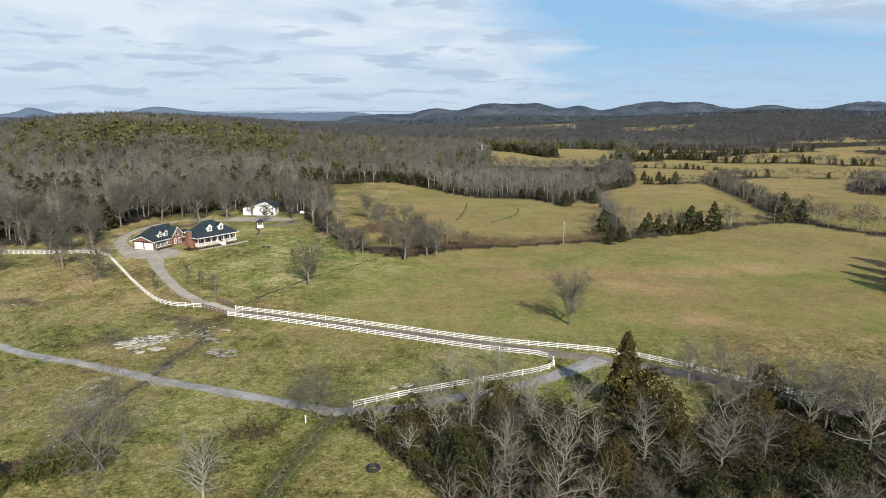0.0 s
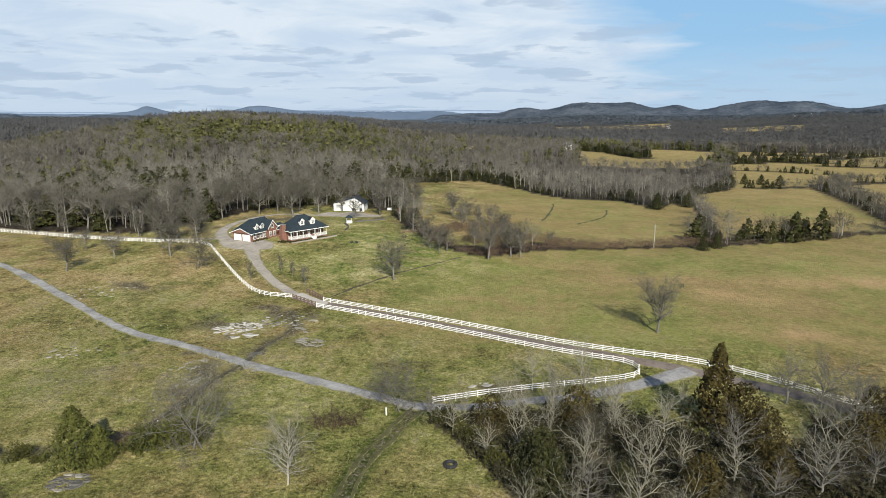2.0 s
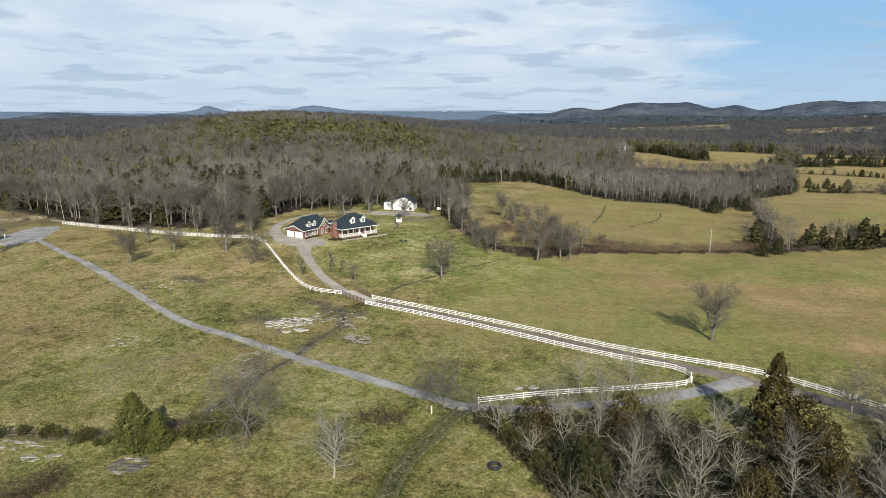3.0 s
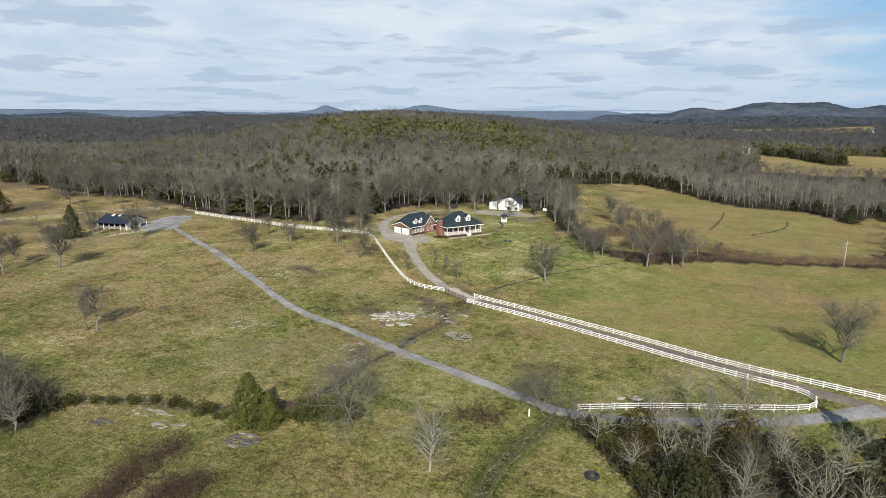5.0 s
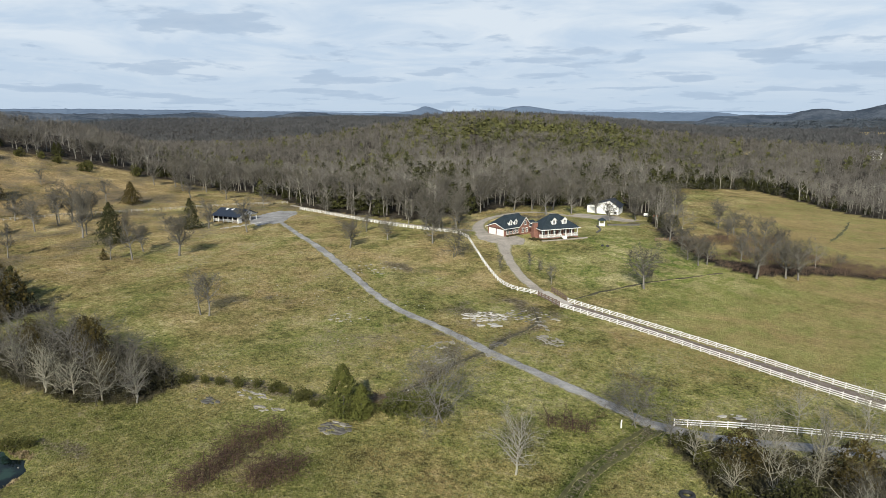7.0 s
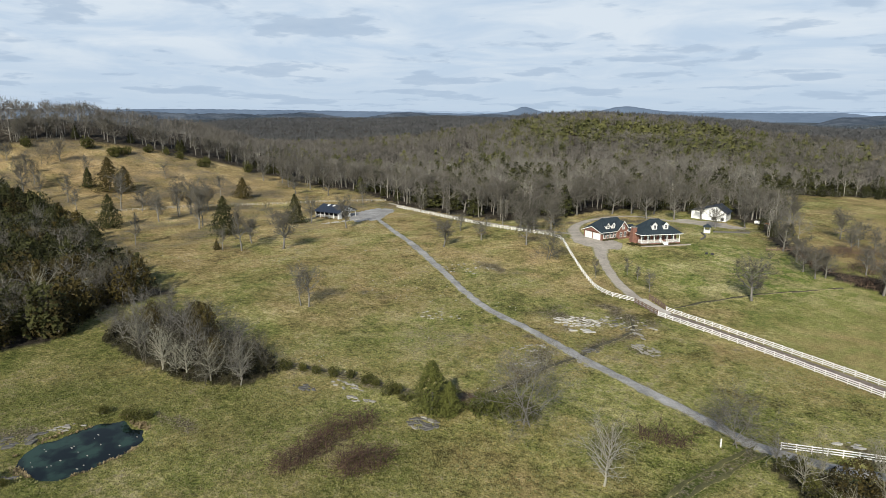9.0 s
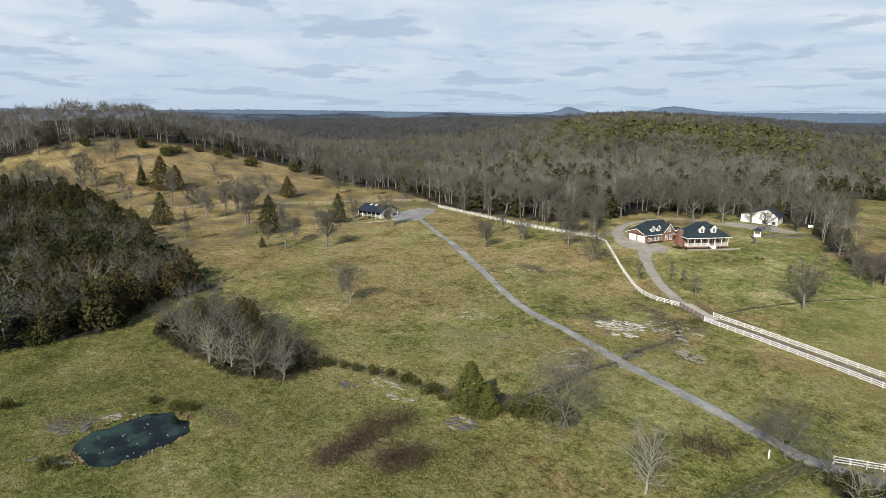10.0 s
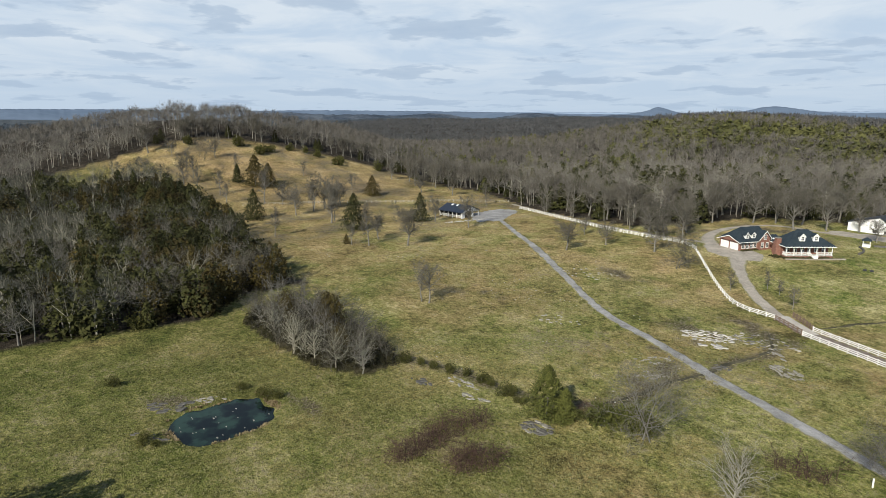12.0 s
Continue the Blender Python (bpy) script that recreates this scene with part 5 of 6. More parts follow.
# ---- fences ----
FENCE_POST = Solid().box(-0.075, 0.075, -0.075, 0.075, -0.4, 1.18).add([(-0.09, -0.09, 1.18), (0.09, -0.09, 1.18), (0.09, 0.09, 1.18), (-0.09, 0.09, 1.18), (0, 0, 1.26)], [(3, 2, 1, 0), (0, 1, 4), (1, 2, 4), (2, 3, 4), (3, 0, 4)]).mesh("post", MAT_WHITE)
FENCE_BOARD = Solid().box(0, 1, -0.024, 0.024, -0.068, 0.068).mesh("board", MAT_WHITE)
MAT_OLDPAINT = worn("weathered grey-white paint", (0.26, 0.24, 0.20), (0.52, 0.49, 0.43), 1.2, 0.9)
OLD_POST = Solid().box(-0.075, 0.075, -0.075, 0.075, -0.4, 1.15).mesh("post", MAT_OLDPAINT)
OLD_BOARD = Solid().box(0, 1, -0.02, 0.02, -0.05, 0.05).mesh("board", MAT_OLDPAINT)
MAT_WEATHERED = worn("weathered brown timber", (0.10, 0.065, 0.045), (0.22, 0.155, 0.115), 1.2, 0.9)
BROWN_POST = Solid().box(-0.12, 0.12, -0.12, 0.12, -0.5, 1.35).mesh("post", MAT_WEATHERED)
BROWN_BOARD = Solid().box(0, 1, -0.03, 0.03, -0.1, 0.1).mesh("board", MAT_WEATHERED)


def board_fence(line, label, step=1.95, post=FENCE_POST, board=FENCE_BOARD, levels=(0.32, 0.68, 1.04), seed=1, name="fence"):
    """Posts and three boards a bay along a line; a little out of true, as old fences are."""
    r = random.Random(seed)
    p = resample(line, step)
    z = land(p[:, 0], p[:, 1])
    f = thing(name, p[0, 0], p[0, 1], 0, label, "fence", "bridge rails" if post is BROWN_POST else "board fences")
    for k, (x, y) in enumerate(p):
        part("post", post, f, "", pose(x - p[0, 0], y - p[0, 1], z[k] - z[0] + r.uniform(-0.03, 0.02), r.uniform(-1.5, 1.5), r.uniform(-1.5, 1.5), r.uniform(0, 8)))
        if k + 1 == len(p):
            break
        dx, dy, dz = p[k + 1, 0] - x, p[k + 1, 1] - y, z[k + 1] - z[k]
        run = math.hypot(dx, dy)
        for h in levels:
            m = pose(x - p[0, 0], y - p[0, 1], z[k] - z[0] + h + r.uniform(-0.025, 0.025), 0, -math.degrees(math.atan2(dz, run)), math.degrees(math.atan2(dy, dx)))
            part("board", board, f, "", m @ pose(0, -0.09 if h < 2 else 0, 0) @ Matrix.Diagonal((run, 1, 1, 1)))
    return f


board_fence([(-46, 214), (-42, 219), (-37, 226)], "brown timber rail fence beside the house lawn", 2.0, BROWN_POST, BROWN_BOARD, (0.5, 1.0), 9, "rail_fence")
board_fence(FRONT_FENCE, "white three-board fence curving along the gravel driveway", seed=1)
board_fence(REAR_FENCE, "white three-board fence along the far side of the driveway", seed=2)
board_fence(LAWN_FENCE, "white three-board fence round the house lawn", seed=3)
board_fence(HILL_FENCE, "weathered grey-white two-board fence at the foot of the hill", 2.4, OLD_POST, OLD_BOARD, (0.45, 1.0), 4)
board_fence([(-57.3, 138.6), (-53.4, 136.3), (-49.8, 134.0)], "weathered brown timber rail beside the drive bridge", 1.4, BROWN_POST, BROWN_BOARD, (0.35, 0.8, 1.2), 5, "bridge_rail")
board_fence([(-55.6, 143.6), (-52.4, 141.2), (-49.4, 138.4)], "weathered brown timber rail beside the drive bridge", 1.4, BROWN_POST, BROWN_BOARD, (0.35, 0.8, 1.2), 6, "bridge_rail")
lane("bridge_deck", [(-57.5, 141.8), (-53.5, 138.9), (-48.3, 135.6)], 3.9, worn("pale concrete", (0.34, 0.31, 0.27), (0.48, 0.45, 0.40), 0.4), "pale concrete deck of the drive bridge", 0.13, 0.03, 14)

# ---- utility poles ----
POLE_WOOD = worn("silvered pole timber", (0.28, 0.26, 0.23), (0.45, 0.42, 0.38), 1.0)
for x, y, h in ((43.4, 215.0, 8.0), (-53.0, 245.5, 8.5), (118, 246, 7.0)):
    u = thing("utility_pole", x, y, 10, "tall weathered wooden utility pole", "pole", "utility poles")
    part("pole", Solid().tube((0, 0, -0.5), (0, 0, h), 0.17, 0.11, 10).mesh("pole", POLE_WOOD), u)
    part("crossarm", Solid().box(-0.9, 0.9, -0.06, 0.06, h - 0.9, h - 0.76).mesh("crossarm", POLE_WOOD), u)

# ---- pond ----
MAT_WATER, t, b = material("still pond water", 0.06)
co = coords(t)
t.links.new(ramp(t, noise_node(t, co, 0.22, 3), [(0.46, (0.003, 0.006, 0.006)), (0.60, (0.020, 0.040, 0.030))]), b.inputs["Base Color"])
b.inputs["Specular IOR Level"].default_value = 0.12
bump(t, b, noise_node(t, co, 3.0, 2), 0.08, 0.02)
a = np.linspace(0, 2 * math.pi, 48, endpoint=False)
me = mesh_from("pond_water", np.vstack([[(POND[0], POND[1], POND_LEVEL)], np.column_stack([POND[0] + 13 * np.cos(a), POND[1] + 13 * np.sin(a), np.full(48, POND_LEVEL)])]),
               [(0, 1 + k, 1 + (k + 1) % 48) for k in range(48)])
me.materials.append(MAT_WATER)
tagged(new("pond_water", me), "dark still water of a small farm pond", "water", kind="structure")


# ---- rocks ----
def slab_mesh(seed, mat, flat=0.16):
    """An angular flat stone about one metre across with a chipped rim."""
    r = random.Random(seed)
    n = 9
    rim = [(math.cos(2 * math.pi * k / n + r.uniform(-0.25, 0.25)) * r.uniform(0.36, 0.56), math.sin(2 * math.pi * k / n + r.uniform(-0.25, 0.25)) * r.uniform(0.3, 0.5)) for k in range(n)]
    s = Solid()
    v = [(x, y, -0.3) for x, y in rim] + [(x, y, flat * r.uniform(0.6, 1.0)) for x, y in rim] + [(x * 0.8, y * 0.8, flat * r.uniform(1.0, 1.3)) for x, y in rim]
    f = [tuple(range(2 * n, 3 * n))]
    for o in (0, n):
        f += [(o + k, o + (k + 1) % n, o + n + (k + 1) % n, o + n + k) for k in range(n)]
    s.add(v, f)
    return s.mesh("slab", mat)


PALE_SLABS = [slab_mesh(k, MAT_PALESTONE) for k in range(6)]
GREY_SLABS = [slab_mesh(k + 10, MAT_STONE) for k in range(6)]
DARK_SLABS = [slab_mesh(k + 20, MAT_DARKSTONE) for k in range(6)]


def outcrop(name, x, y, rx, ry, yaw, count, size, meshes, label, seed, group="rock outcrops"):
    r = random.Random(seed)
    o = thing(name, x, y, yaw, label, "rock", group)
    z0 = float(land(x, y))
    for k in range(count):
        while True:
            u, v = r.uniform(-1, 1), r.uniform(-1, 1)
            if u * u + v * v < 1:
                break
        u, v = u * rx, v * ry
        c, s = math.cos(radians(yaw)), math.sin(radians(yaw))
        z = float(land(x + c * u - s * v, y + s * u + c * v)) - z0
        q = size * r.uniform(0.45, 1.35)
        part("slab", meshes[r.randrange(len(meshes))], o, "", pose(u, v, z + r.uniform(-0.14, 0.03), r.uniform(-8, 8), r.uniform(-8, 8), r.uniform(-30, 30)) @ Matrix.Diagonal((q * 1.15, q * 0.6, r.uniform(0.6, 1.2), 1)))


outcrop("rock_outcrop", -61.5, 117.5, 5.6, 3.4, 25, 105, 0.85, PALE_SLABS + GREY_SLABS[:2], "pale limestone slabs breaking through the pasture", 1)
outcrop("rock_outcrop", -57.8, 113.0, 2.6, 1.2, 10, 7, 1.7, PALE_SLABS, "pale limestone slabs at the edge of the outcrop", 2)
outcrop("rock_outcrop", -52.5, 123.5, 6.5, 4.0, 10, 70, 0.8, GREY_SLABS + DARK_SLABS[:4], "grey weathered limestone flat in thin grass", 3)
outcrop("rock_outcrop", -43.2, 112.0, 3.4, 1.9, 160, 46, 0.9, GREY_SLABS, "low grey mound of bare limestone", 4)
outcrop("rock_outcrop", -57.2, 62.4, 2.5, 2.0, 20, 30, 1.45, GREY_SLABS[:2] + DARK_SLABS, "broad grey ledge of flat stones by the cedar", 5)
outcrop("rock_outcrop", -47.6, 118.5, 3.0, 1.2, 150, 12, 1.0, GREY_SLABS, "grey stones in the creek bank", 6)
outcrop("rock_outcrop", -51.5, 104.6, 1.8, 1.6, 40, 14, 1.2, DARK_SLABS, "dark wet creek stones above the lane", 7)
outcrop("rock_outcrop", -49.9, 98.6, 3.0, 1.0, 150, 9, 1.5, GREY_SLABS, "flat stones where the lane fords the creek", 8)
outcrop("rock_outcrop", -61.5, 97.5, 4.0, 2.0, 60, 22, 0.9, GREY_SLABS, "scattered grey creek stones", 9)
outcrop("rock_outcrop", -58.0, 91.0, 4.5, 2.0, 70, 18, 0.9, GREY_SLABS, "scattered grey creek stones", 10)
outcrop("rock_outcrop", -81.0, 58.0, 2.0, 1.0, 10, 8, 1.3, DARK_SLABS, "dark flat stones beside the creek", 11)
outcrop("rock_outcrop", -76.0, 63.5, 4.0, 1.4, 10, 16, 1.2, GREY_SLABS, "grey stones along the creek", 12)
outcrop("rock_outcrop", -70.0, 61.0, 3.0, 1.2, 10, 9, 1.2, GREY_SLABS, "grey stones along the creek", 13)
outcrop("rock_outcrop", -89.8, 15.5, 3.0, 1.5, 40, 10, 1.0, DARK_SLABS, "dark flat rock in the grass by the pond", 14)
outcrop("rock_outcrop", -98.0, 20.5, 3.6, 2.2, 60, 16, 1.5, DARK_SLABS, "dark flat rock in the grass by the pond", 15)
outcrop("rock_outcrop", -96.3, 26.5, 3.2, 1.2, 65, 16, 0.9, GREY_SLABS, "pale stones along the pond bank", 16)
outcrop("rock_outcrop", -84.0, 28.5, 2.4, 1.0, 120, 9, 0.8, GREY_SLABS, "pale stones along the pond bank", 17)
outcrop("rubble_bank", -199.5, 166.5, 9.5, 1.3, 75, 60, 1.0, PALE_SLABS, "bank of pale rubble below the shed yard", 18)
outcrop("rock_outcrop", -7.0, 97.5, 2.4, 1.2, 20, 6, 1.0, PALE_SLABS, "pale stones inside the fence", 19)
outcrop("rock_outcrop", -108, 137, 9, 5, 20, 40, 0.7, GREY_SLABS, "small stones showing through thin pasture", 20)
outcrop("rock_outcrop", -89, 102, 6, 3, 20, 22, 0.7, GREY_SLABS, "small stones showing through thin pasture", 21)

# old tyre lying in the grass
tyre = thing("old_tyre", -9.4, 72.6, 0, "old black tyre lying in the grass", "tyre")
s = Solid()
for k in range(16):
    a, e = 2 * math.pi * k / 16, 2 * math.pi * (k + 1) / 16
    s.tube((math.cos(a) * 0.75, math.sin(a) * 0.75, 0.18), (math.cos(e) * 0.75, math.sin(e) * 0.75, 0.18), 0.26, 0.26, 8)
part("tread", s.mesh("tread", MAT_DARK), tyre)
# two dark stumps on the lawn, a white marker post by the lane
for x, y in ((-58.5, 194.5), (-57.0, 195.0)):
    st = thing("stump", x, y, 0, "low dark tree stump on the lawn", "stump", "lawn stumps")
    part("bole", Solid().tube((0, 0, -0.2), (0, 0, 0.45), 0.6, 0.42, 9).mesh("bole", MAT_DARK), st)
mk = thing("marker_post", -21.0, 84.8, 0, "short white marker post beside the lane", "post")
part("stake", Solid().box(-0.09, 0.09, -0.09, 0.09, -0.3, 1.3).mesh("stake", MAT_WHITE, 0.015), mk)

# ---- single trees ----
def grown_tree(seed, leader=0.75, laterals=13, low=0.22, reach=0.42, rise=0.5, twig=0.005, fans=4, girth=0.02, stems=1):
    """A bare tree one metre high: a wandering stem, limbs that leave it in turn, branches and twigs. Wood and twigs as two meshes."""
    rng = np.random.default_rng(seed)
    wood, fine = Heap(), Heap()

    def unit(v):
        return v / (np.linalg.norm(v) + 1e-9)

    def limb(at, way, length, r, parts, depth):
        """A crooked limb; its side branches grow from each joint."""
        p, w = at, way
        for k in range(parts):
            q = p + w * length / parts
            r2 = r * (1 - 0.75 * (k + 1) / parts)
            wood.add(spike(p, q, r * (1 - 0.75 * k / parts), 0 if (k + 1 == parts and depth > 0) else r2, 4 if depth == 0 else 3))
            if depth < 2:
                for b in range(2):
                    side = rng.normal(0, 1, 3)
                    side = unit(side - w * side.dot(w))
                    limb(p + (q - p) * rng.uniform(0.4, 1.0), unit(w * 0.75 + side * rng.uniform(0.55, 0.95) + np.array([0, 0, 0.15])), length * rng.uniform(0.32, 0.5), r2 * 0.62 + 0.0008, 2, depth + 1)
            if depth == 1 or (depth == 2 and k + 1 == parts):
                fine.add(twig_fan(rng, q, w + np.array([0, 0, 0.2]), length * (0.42 if depth == 1 else 0.7), fans if depth == 1 else max(1, fans // 2), twig, 0.5))
            p, w = q, unit(w + rng.normal(0, 0.27, 3) + np.array([0, 0, 0.10]))

    for s in range(stems):
        foot = np.array([*rng.normal(0, 0.05, 2), -0.03]) if stems > 1 else np.array([0, 0, -0.03])
        way = unit(np.array([*rng.normal(0, 0.06 if stems == 1 else 0.28, 2), 1.0]))
        joints, p = [foot], foot
        for k in range(6):
            p = p + unit(way + rng.normal(0, 0.09, 3) * np.array([1, 1, 0.3])) * leader / 6
            joints.append(p)
        g = girth * (1 if stems == 1 else 0.65)
        for k in range(6):
            wood.add(spike(joints[k], joints[k + 1], g * (1 - 0.13 * k), g * (1 - 0.13 * (k + 1)), 5))
        n = laterals // stems
        for k in range(n):
            f = (k + rng.uniform(0.2, 0.8)) / n
            h = low / leader + (1 - low / leader) * f
            at = joints[min(5, int(h * 6))] + (joints[min(6, int(h * 6) + 1)] - joints[min(5, int(h * 6))]) * (h * 6 - int(h * 6))
            a = k * 2.4 + rng.uniform(-0.5, 0.5)
            e = rise + 0.55 * f + rng.normal(0, 0.2)
            span = reach * (0.62 + 0.38 * math.sin(math.pi * min(1, f * 0.8 + 0.15))) * rng.uniform(0.55, 1.25)
            limb(at, np.array([math.cos(a) * math.cos(e), math.sin(a) * math.cos(e), math.sin(e)]), span, g * (0.55 - 0.25 * f), 3, 0)
    (wv, wt), (tv, tt) = wood.arrays(), fine.arrays()
    top = np.percentile(tv[:, 2], 99.5)
    return mesh_from("trunk", wv / top, wt, np.full(len(wv), rng.uniform(0.2, 0.8))), mesh_from("crown", tv / top, tt, np.full(len(tv), rng.uniform(0.2, 0.8)))


def cedar_tree(seed, leaves, fat, low=0.05, size=0.034, blunt=False):
    (wv, wt), (lv, lt) = cedar_template(seed, leaves, size, fat, low, blunt)
    return mesh_from("trunk", wv, wt, np.full(len(wv), 0.3)), mesh_from("crown", lv, lt, np.full(len(lv), 0.45))


def make_kind(pairs, bark, crown):
    for a, b in pairs:
        a.materials.append(bark)
        b.materials.append(crown)
    return pairs


SPREADING = make_kind([grown_tree(k, 0.66, 15, 0.22, 0.50, 0.40, 0.0042, 4, 0.022) for k in (1, 2, 3, 4)], MAT_BARK, MAT_TWIG)
PALE = make_kind([grown_tree(k, 0.60, 15, 0.15, 0.60, 0.50, 0.0030, 2, 0.024, n) for k, n in ((21, 1), (22, 2), (23, 1), (24, 2))], MAT_GREYBARK, MAT_PALETWIG)
BUSHY = make_kind([grown_tree(k, 0.60, 20, 0.07, 0.48, 0.50, 0.0036, 7, 0.013, 2) for k in (31, 32, 33)], MAT_BARK, MAT_TWIG)
OLD_PALE = make_kind([grown_tree(k, 0.70, 18, 0.12, 0.56, 0.42, 0.003, 2, 0.024) for k in (29, 28)], MAT_GREYBARK, MAT_PALETWIG)
SPREADING_FAR = make_kind([grown_tree(k, 0.66, 15, 0.22, 0.46, 0.50, 0.0070, 9, 0.028) for k in (5, 6, 7, 8)], MAT_BARK, MAT_TWIG)
SLENDER_FAR = make_kind([grown_tree(k, 0.80, 13, 0.28, 0.34, 0.70, 0.0070, 8, 0.023) for k in (15, 16, 17)], MAT_BARK, MAT_TWIG)
BUSHY_FAR = make_kind([grown_tree(k, 0.60, 16, 0.08, 0.48, 0.50, 0.0085, 6, 0.02, 2) for k in (38, 39)], MAT_DARKBARK, MAT_TWIG)
BROAD_CEDARS = make_kind([cedar_tree(k, 2400, f, 0.03, 0.036, True) for k, f in ((46, 0.36), (47, 0.42), (48, 0.33))], MAT_BARK, MAT_CEDAR)
BROAD_RUSTY = make_kind([cedar_tree(k, 2400, f, 0.03, 0.036, True) for k, f in ((53, 0.36), (54, 0.43), (55, 0.34))], MAT_BARK, MAT_CEDAR_RUST)
GREEN_CEDARS = make_kind([cedar_tree(k, 5200, f, 0.02, 0.026) for k, f in ((44, 0.46), (45, 0.40))], MAT_BARK, MAT_GREENCEDAR)
FINE_PALE = make_kind([grown_tree(27, 0.72, 26, 0.12, 0.50, 0.70, 0.0034, 5, 0.018)], MAT_PALEBARK, MAT_PALETWIG)
CLUMPY = make_kind([grown_tree(k, 0.62, 16, 0.08, 0.48, 0.55, 0.004, 4, 0.018, 2) for k in (35, 36, 37)], MAT_DARKBARK, MAT_SHADETWIG)
CEDARS = make_kind([cedar_tree(k, 2200, f, 0.05, 0.033) for k, f in ((41, 0.29), (42, 0.34), (43, 0.42))], MAT_BARK, MAT_CEDAR)
RUSTY = make_kind([cedar_tree(k, 2200, f, 0.05, 0.033) for k, f in ((51, 0.31), (52, 0.40))], MAT_BARK, MAT_CEDAR_RUST)


def round_bush(seed, leaves=900):
    """A dense evergreen bush one metre high and broader, of several lobes."""
    rng = np.random.default_rng(seed)
    lobes = np.column_stack([rng.uniform(-0.45, 0.45, (6, 2)), rng.uniform(0.25, 0.5, 6)])
    lobes[0] = (0, 0, 0.5)
    k = rng.integers(0, 6, leaves)
    d = rng.normal(0, 1, (leaves, 3))
    d /= np.linalg.norm(d, axis=1)[:, None]
    c = lobes[k] + d * (rng.uniform(0.6, 1, leaves) * np.where(k == 0, 0.5, 0.36))[:, None]
    c[:, 2] = np.clip(c[:, 2], 0.02, None)
    out = d + np.array([0, 0, 0.4]) + rng.normal(0, 0.45, (leaves, 3))
    out /= np.linalg.norm(out, axis=1)[:, None]
    side = np.cross(out, rng.normal(0, 1, (leaves, 3)))
    side /= np.linalg.norm(side, axis=1)[:, None]
    s = 0.085 * rng.uniform(0.6, 1.3, leaves)[:, None]
    v = np.stack([c - side * s * 0.5, c + side * s * 0.5, c + out * s * 1.3], 1).reshape(-1, 3)
    wood = Heap()
    for q in lobes:
        wood.add(spike((0, 0, -0.1), q, 0.03, 0))
    wv, wt = wood.arrays()
    return mesh_from("trunk", wv, wt, np.full(len(wv), 0.3)), mesh_from("crown", v, np.arange(3 * leaves).reshape(-1, 3), np.full(3 * leaves, 0.4))


LOW_CEDARS = make_kind([round_bush(k) for k in (61, 62, 63)], MAT_BARK, MAT_JUNIPER)
tree_rng = random.Random(77)


def tree(kind, x, y, h, label, group, category="tree", name="bare_tree", wide=1.0, pick=None):
    pair = kind[pick if pick is not None else tree_rng.randrange(len(kind))]
    ob = thing(name, x, y, tree_rng.uniform(0, 360), label, category, group)
    ob.matrix_basis = ob.matrix_basis @ Matrix.Diagonal((h * wide, h * wide, h, 1))
    part("trunk", pair[0], ob)
    part("crown", pair[1], ob)
    return ob


# trees of the pastures
for x, y, h, w in ((27.8, 127.8, 12.6, 1.05), (-36.2, 159.5, 12.5, 1.0), (-12, 186, 14.2, 0.95), (-5, 191, 11.3, 1.0), (-2, 191, 12.2, 1.0), (-28, 190, 9.6, 0.9), (-26, 193, 8.4, 1.0), (-32, 195, 9.0, 1.0),
                   (-42, 218, 11.0, 1.0), (-51, 276, 10.8, 1.0), (-32, 257, 11.7, 1.0), (-25, 247, 10.4, 1.0), (-20, 243, 8.6, 1.0), (-15, 245, 9.4, 1.0), (-10, 222, 9.4, 1.1), (-26, 237, 8.6, 1.1), (8, 215, 4.6, 1.0), (-18, 205, 9, 1.1), (-36, 208, 8, 1.1), (-7, 206, 9, 1.1)):
    tree(SPREADING_FAR, x, y, h, "bare spreading tree in winter grass", "pasture trees", wide=w)
for x, y, h in ((-68.3, 158.6, 5.0), (-64.3, 156.2, 4.2), (-57.9, 148.6, 5.6), (-74.0, 150.8, 5.0)):
    tree(SLENDER_FAR, x, y, h * 1.1, "young bare tree beside the drive", "drive trees", wide=0.85)
for x, y, h in ((-108.5, 169.0, 11.2), (-126.0, 167.5, 8.6), (-131.0, 153.0, 10.6), (-124.0, 188.0, 12.5), (-117.7, 189.0, 12.0), (-137, 196, 9.0), (-114, 194, 13), (-118, 203, 14), (-130, 199, 13), (-96, 238, 15), (-88, 246, 14), (-106, 246, 15), (-62, 250, 10),
                (-99, 252, 15), (-80, 254, 14), (-112, 240, 15), (-122, 228, 14), (-70, 240, 9)):
    tree(SPREADING_FAR, x, y, h, "bare tree beside the lawn fence", "fence trees", wide=1.0)
tree(BUSHY_FAR, -93.5, 157.5, 11.5, "dense bare thorn tree branching from the ground", "thorn trees", wide=1.0)
for x, y, h in ((-117.2, 86.4, 11.5), (-119.4, 85.8, 10.4)):
    tree(SLENDER_FAR, x, y, h, "slim bare tree of a leaning pair", "twin trees", wide=1.0)
tree(FINE_PALE, -29.2, 65.4, 10.8, "pale grey bare tree with spreading crooked limbs", "pale trees", wide=1.1)
tree(BUSHY, -44.4, 71.6, 13.0, "dark bare thorn tree by the creek", "thorn trees", wide=1.2)
tree(BUSHY, -19.7, 86.6, 9.2, "dense grey bare tree beside the lane", "thorn trees", wide=1.2)
tree(BUSHY, -22.5, 89.5, 5.0, "dense grey bare tree beside the lane", "thorn trees", wide=1.2)
tree(GREEN_CEDARS, -59.0, 66.3, 8.4, "bushy olive green cedar by the stone ledge", "cedars", name="cedar_tree", wide=1.15, pick=0)
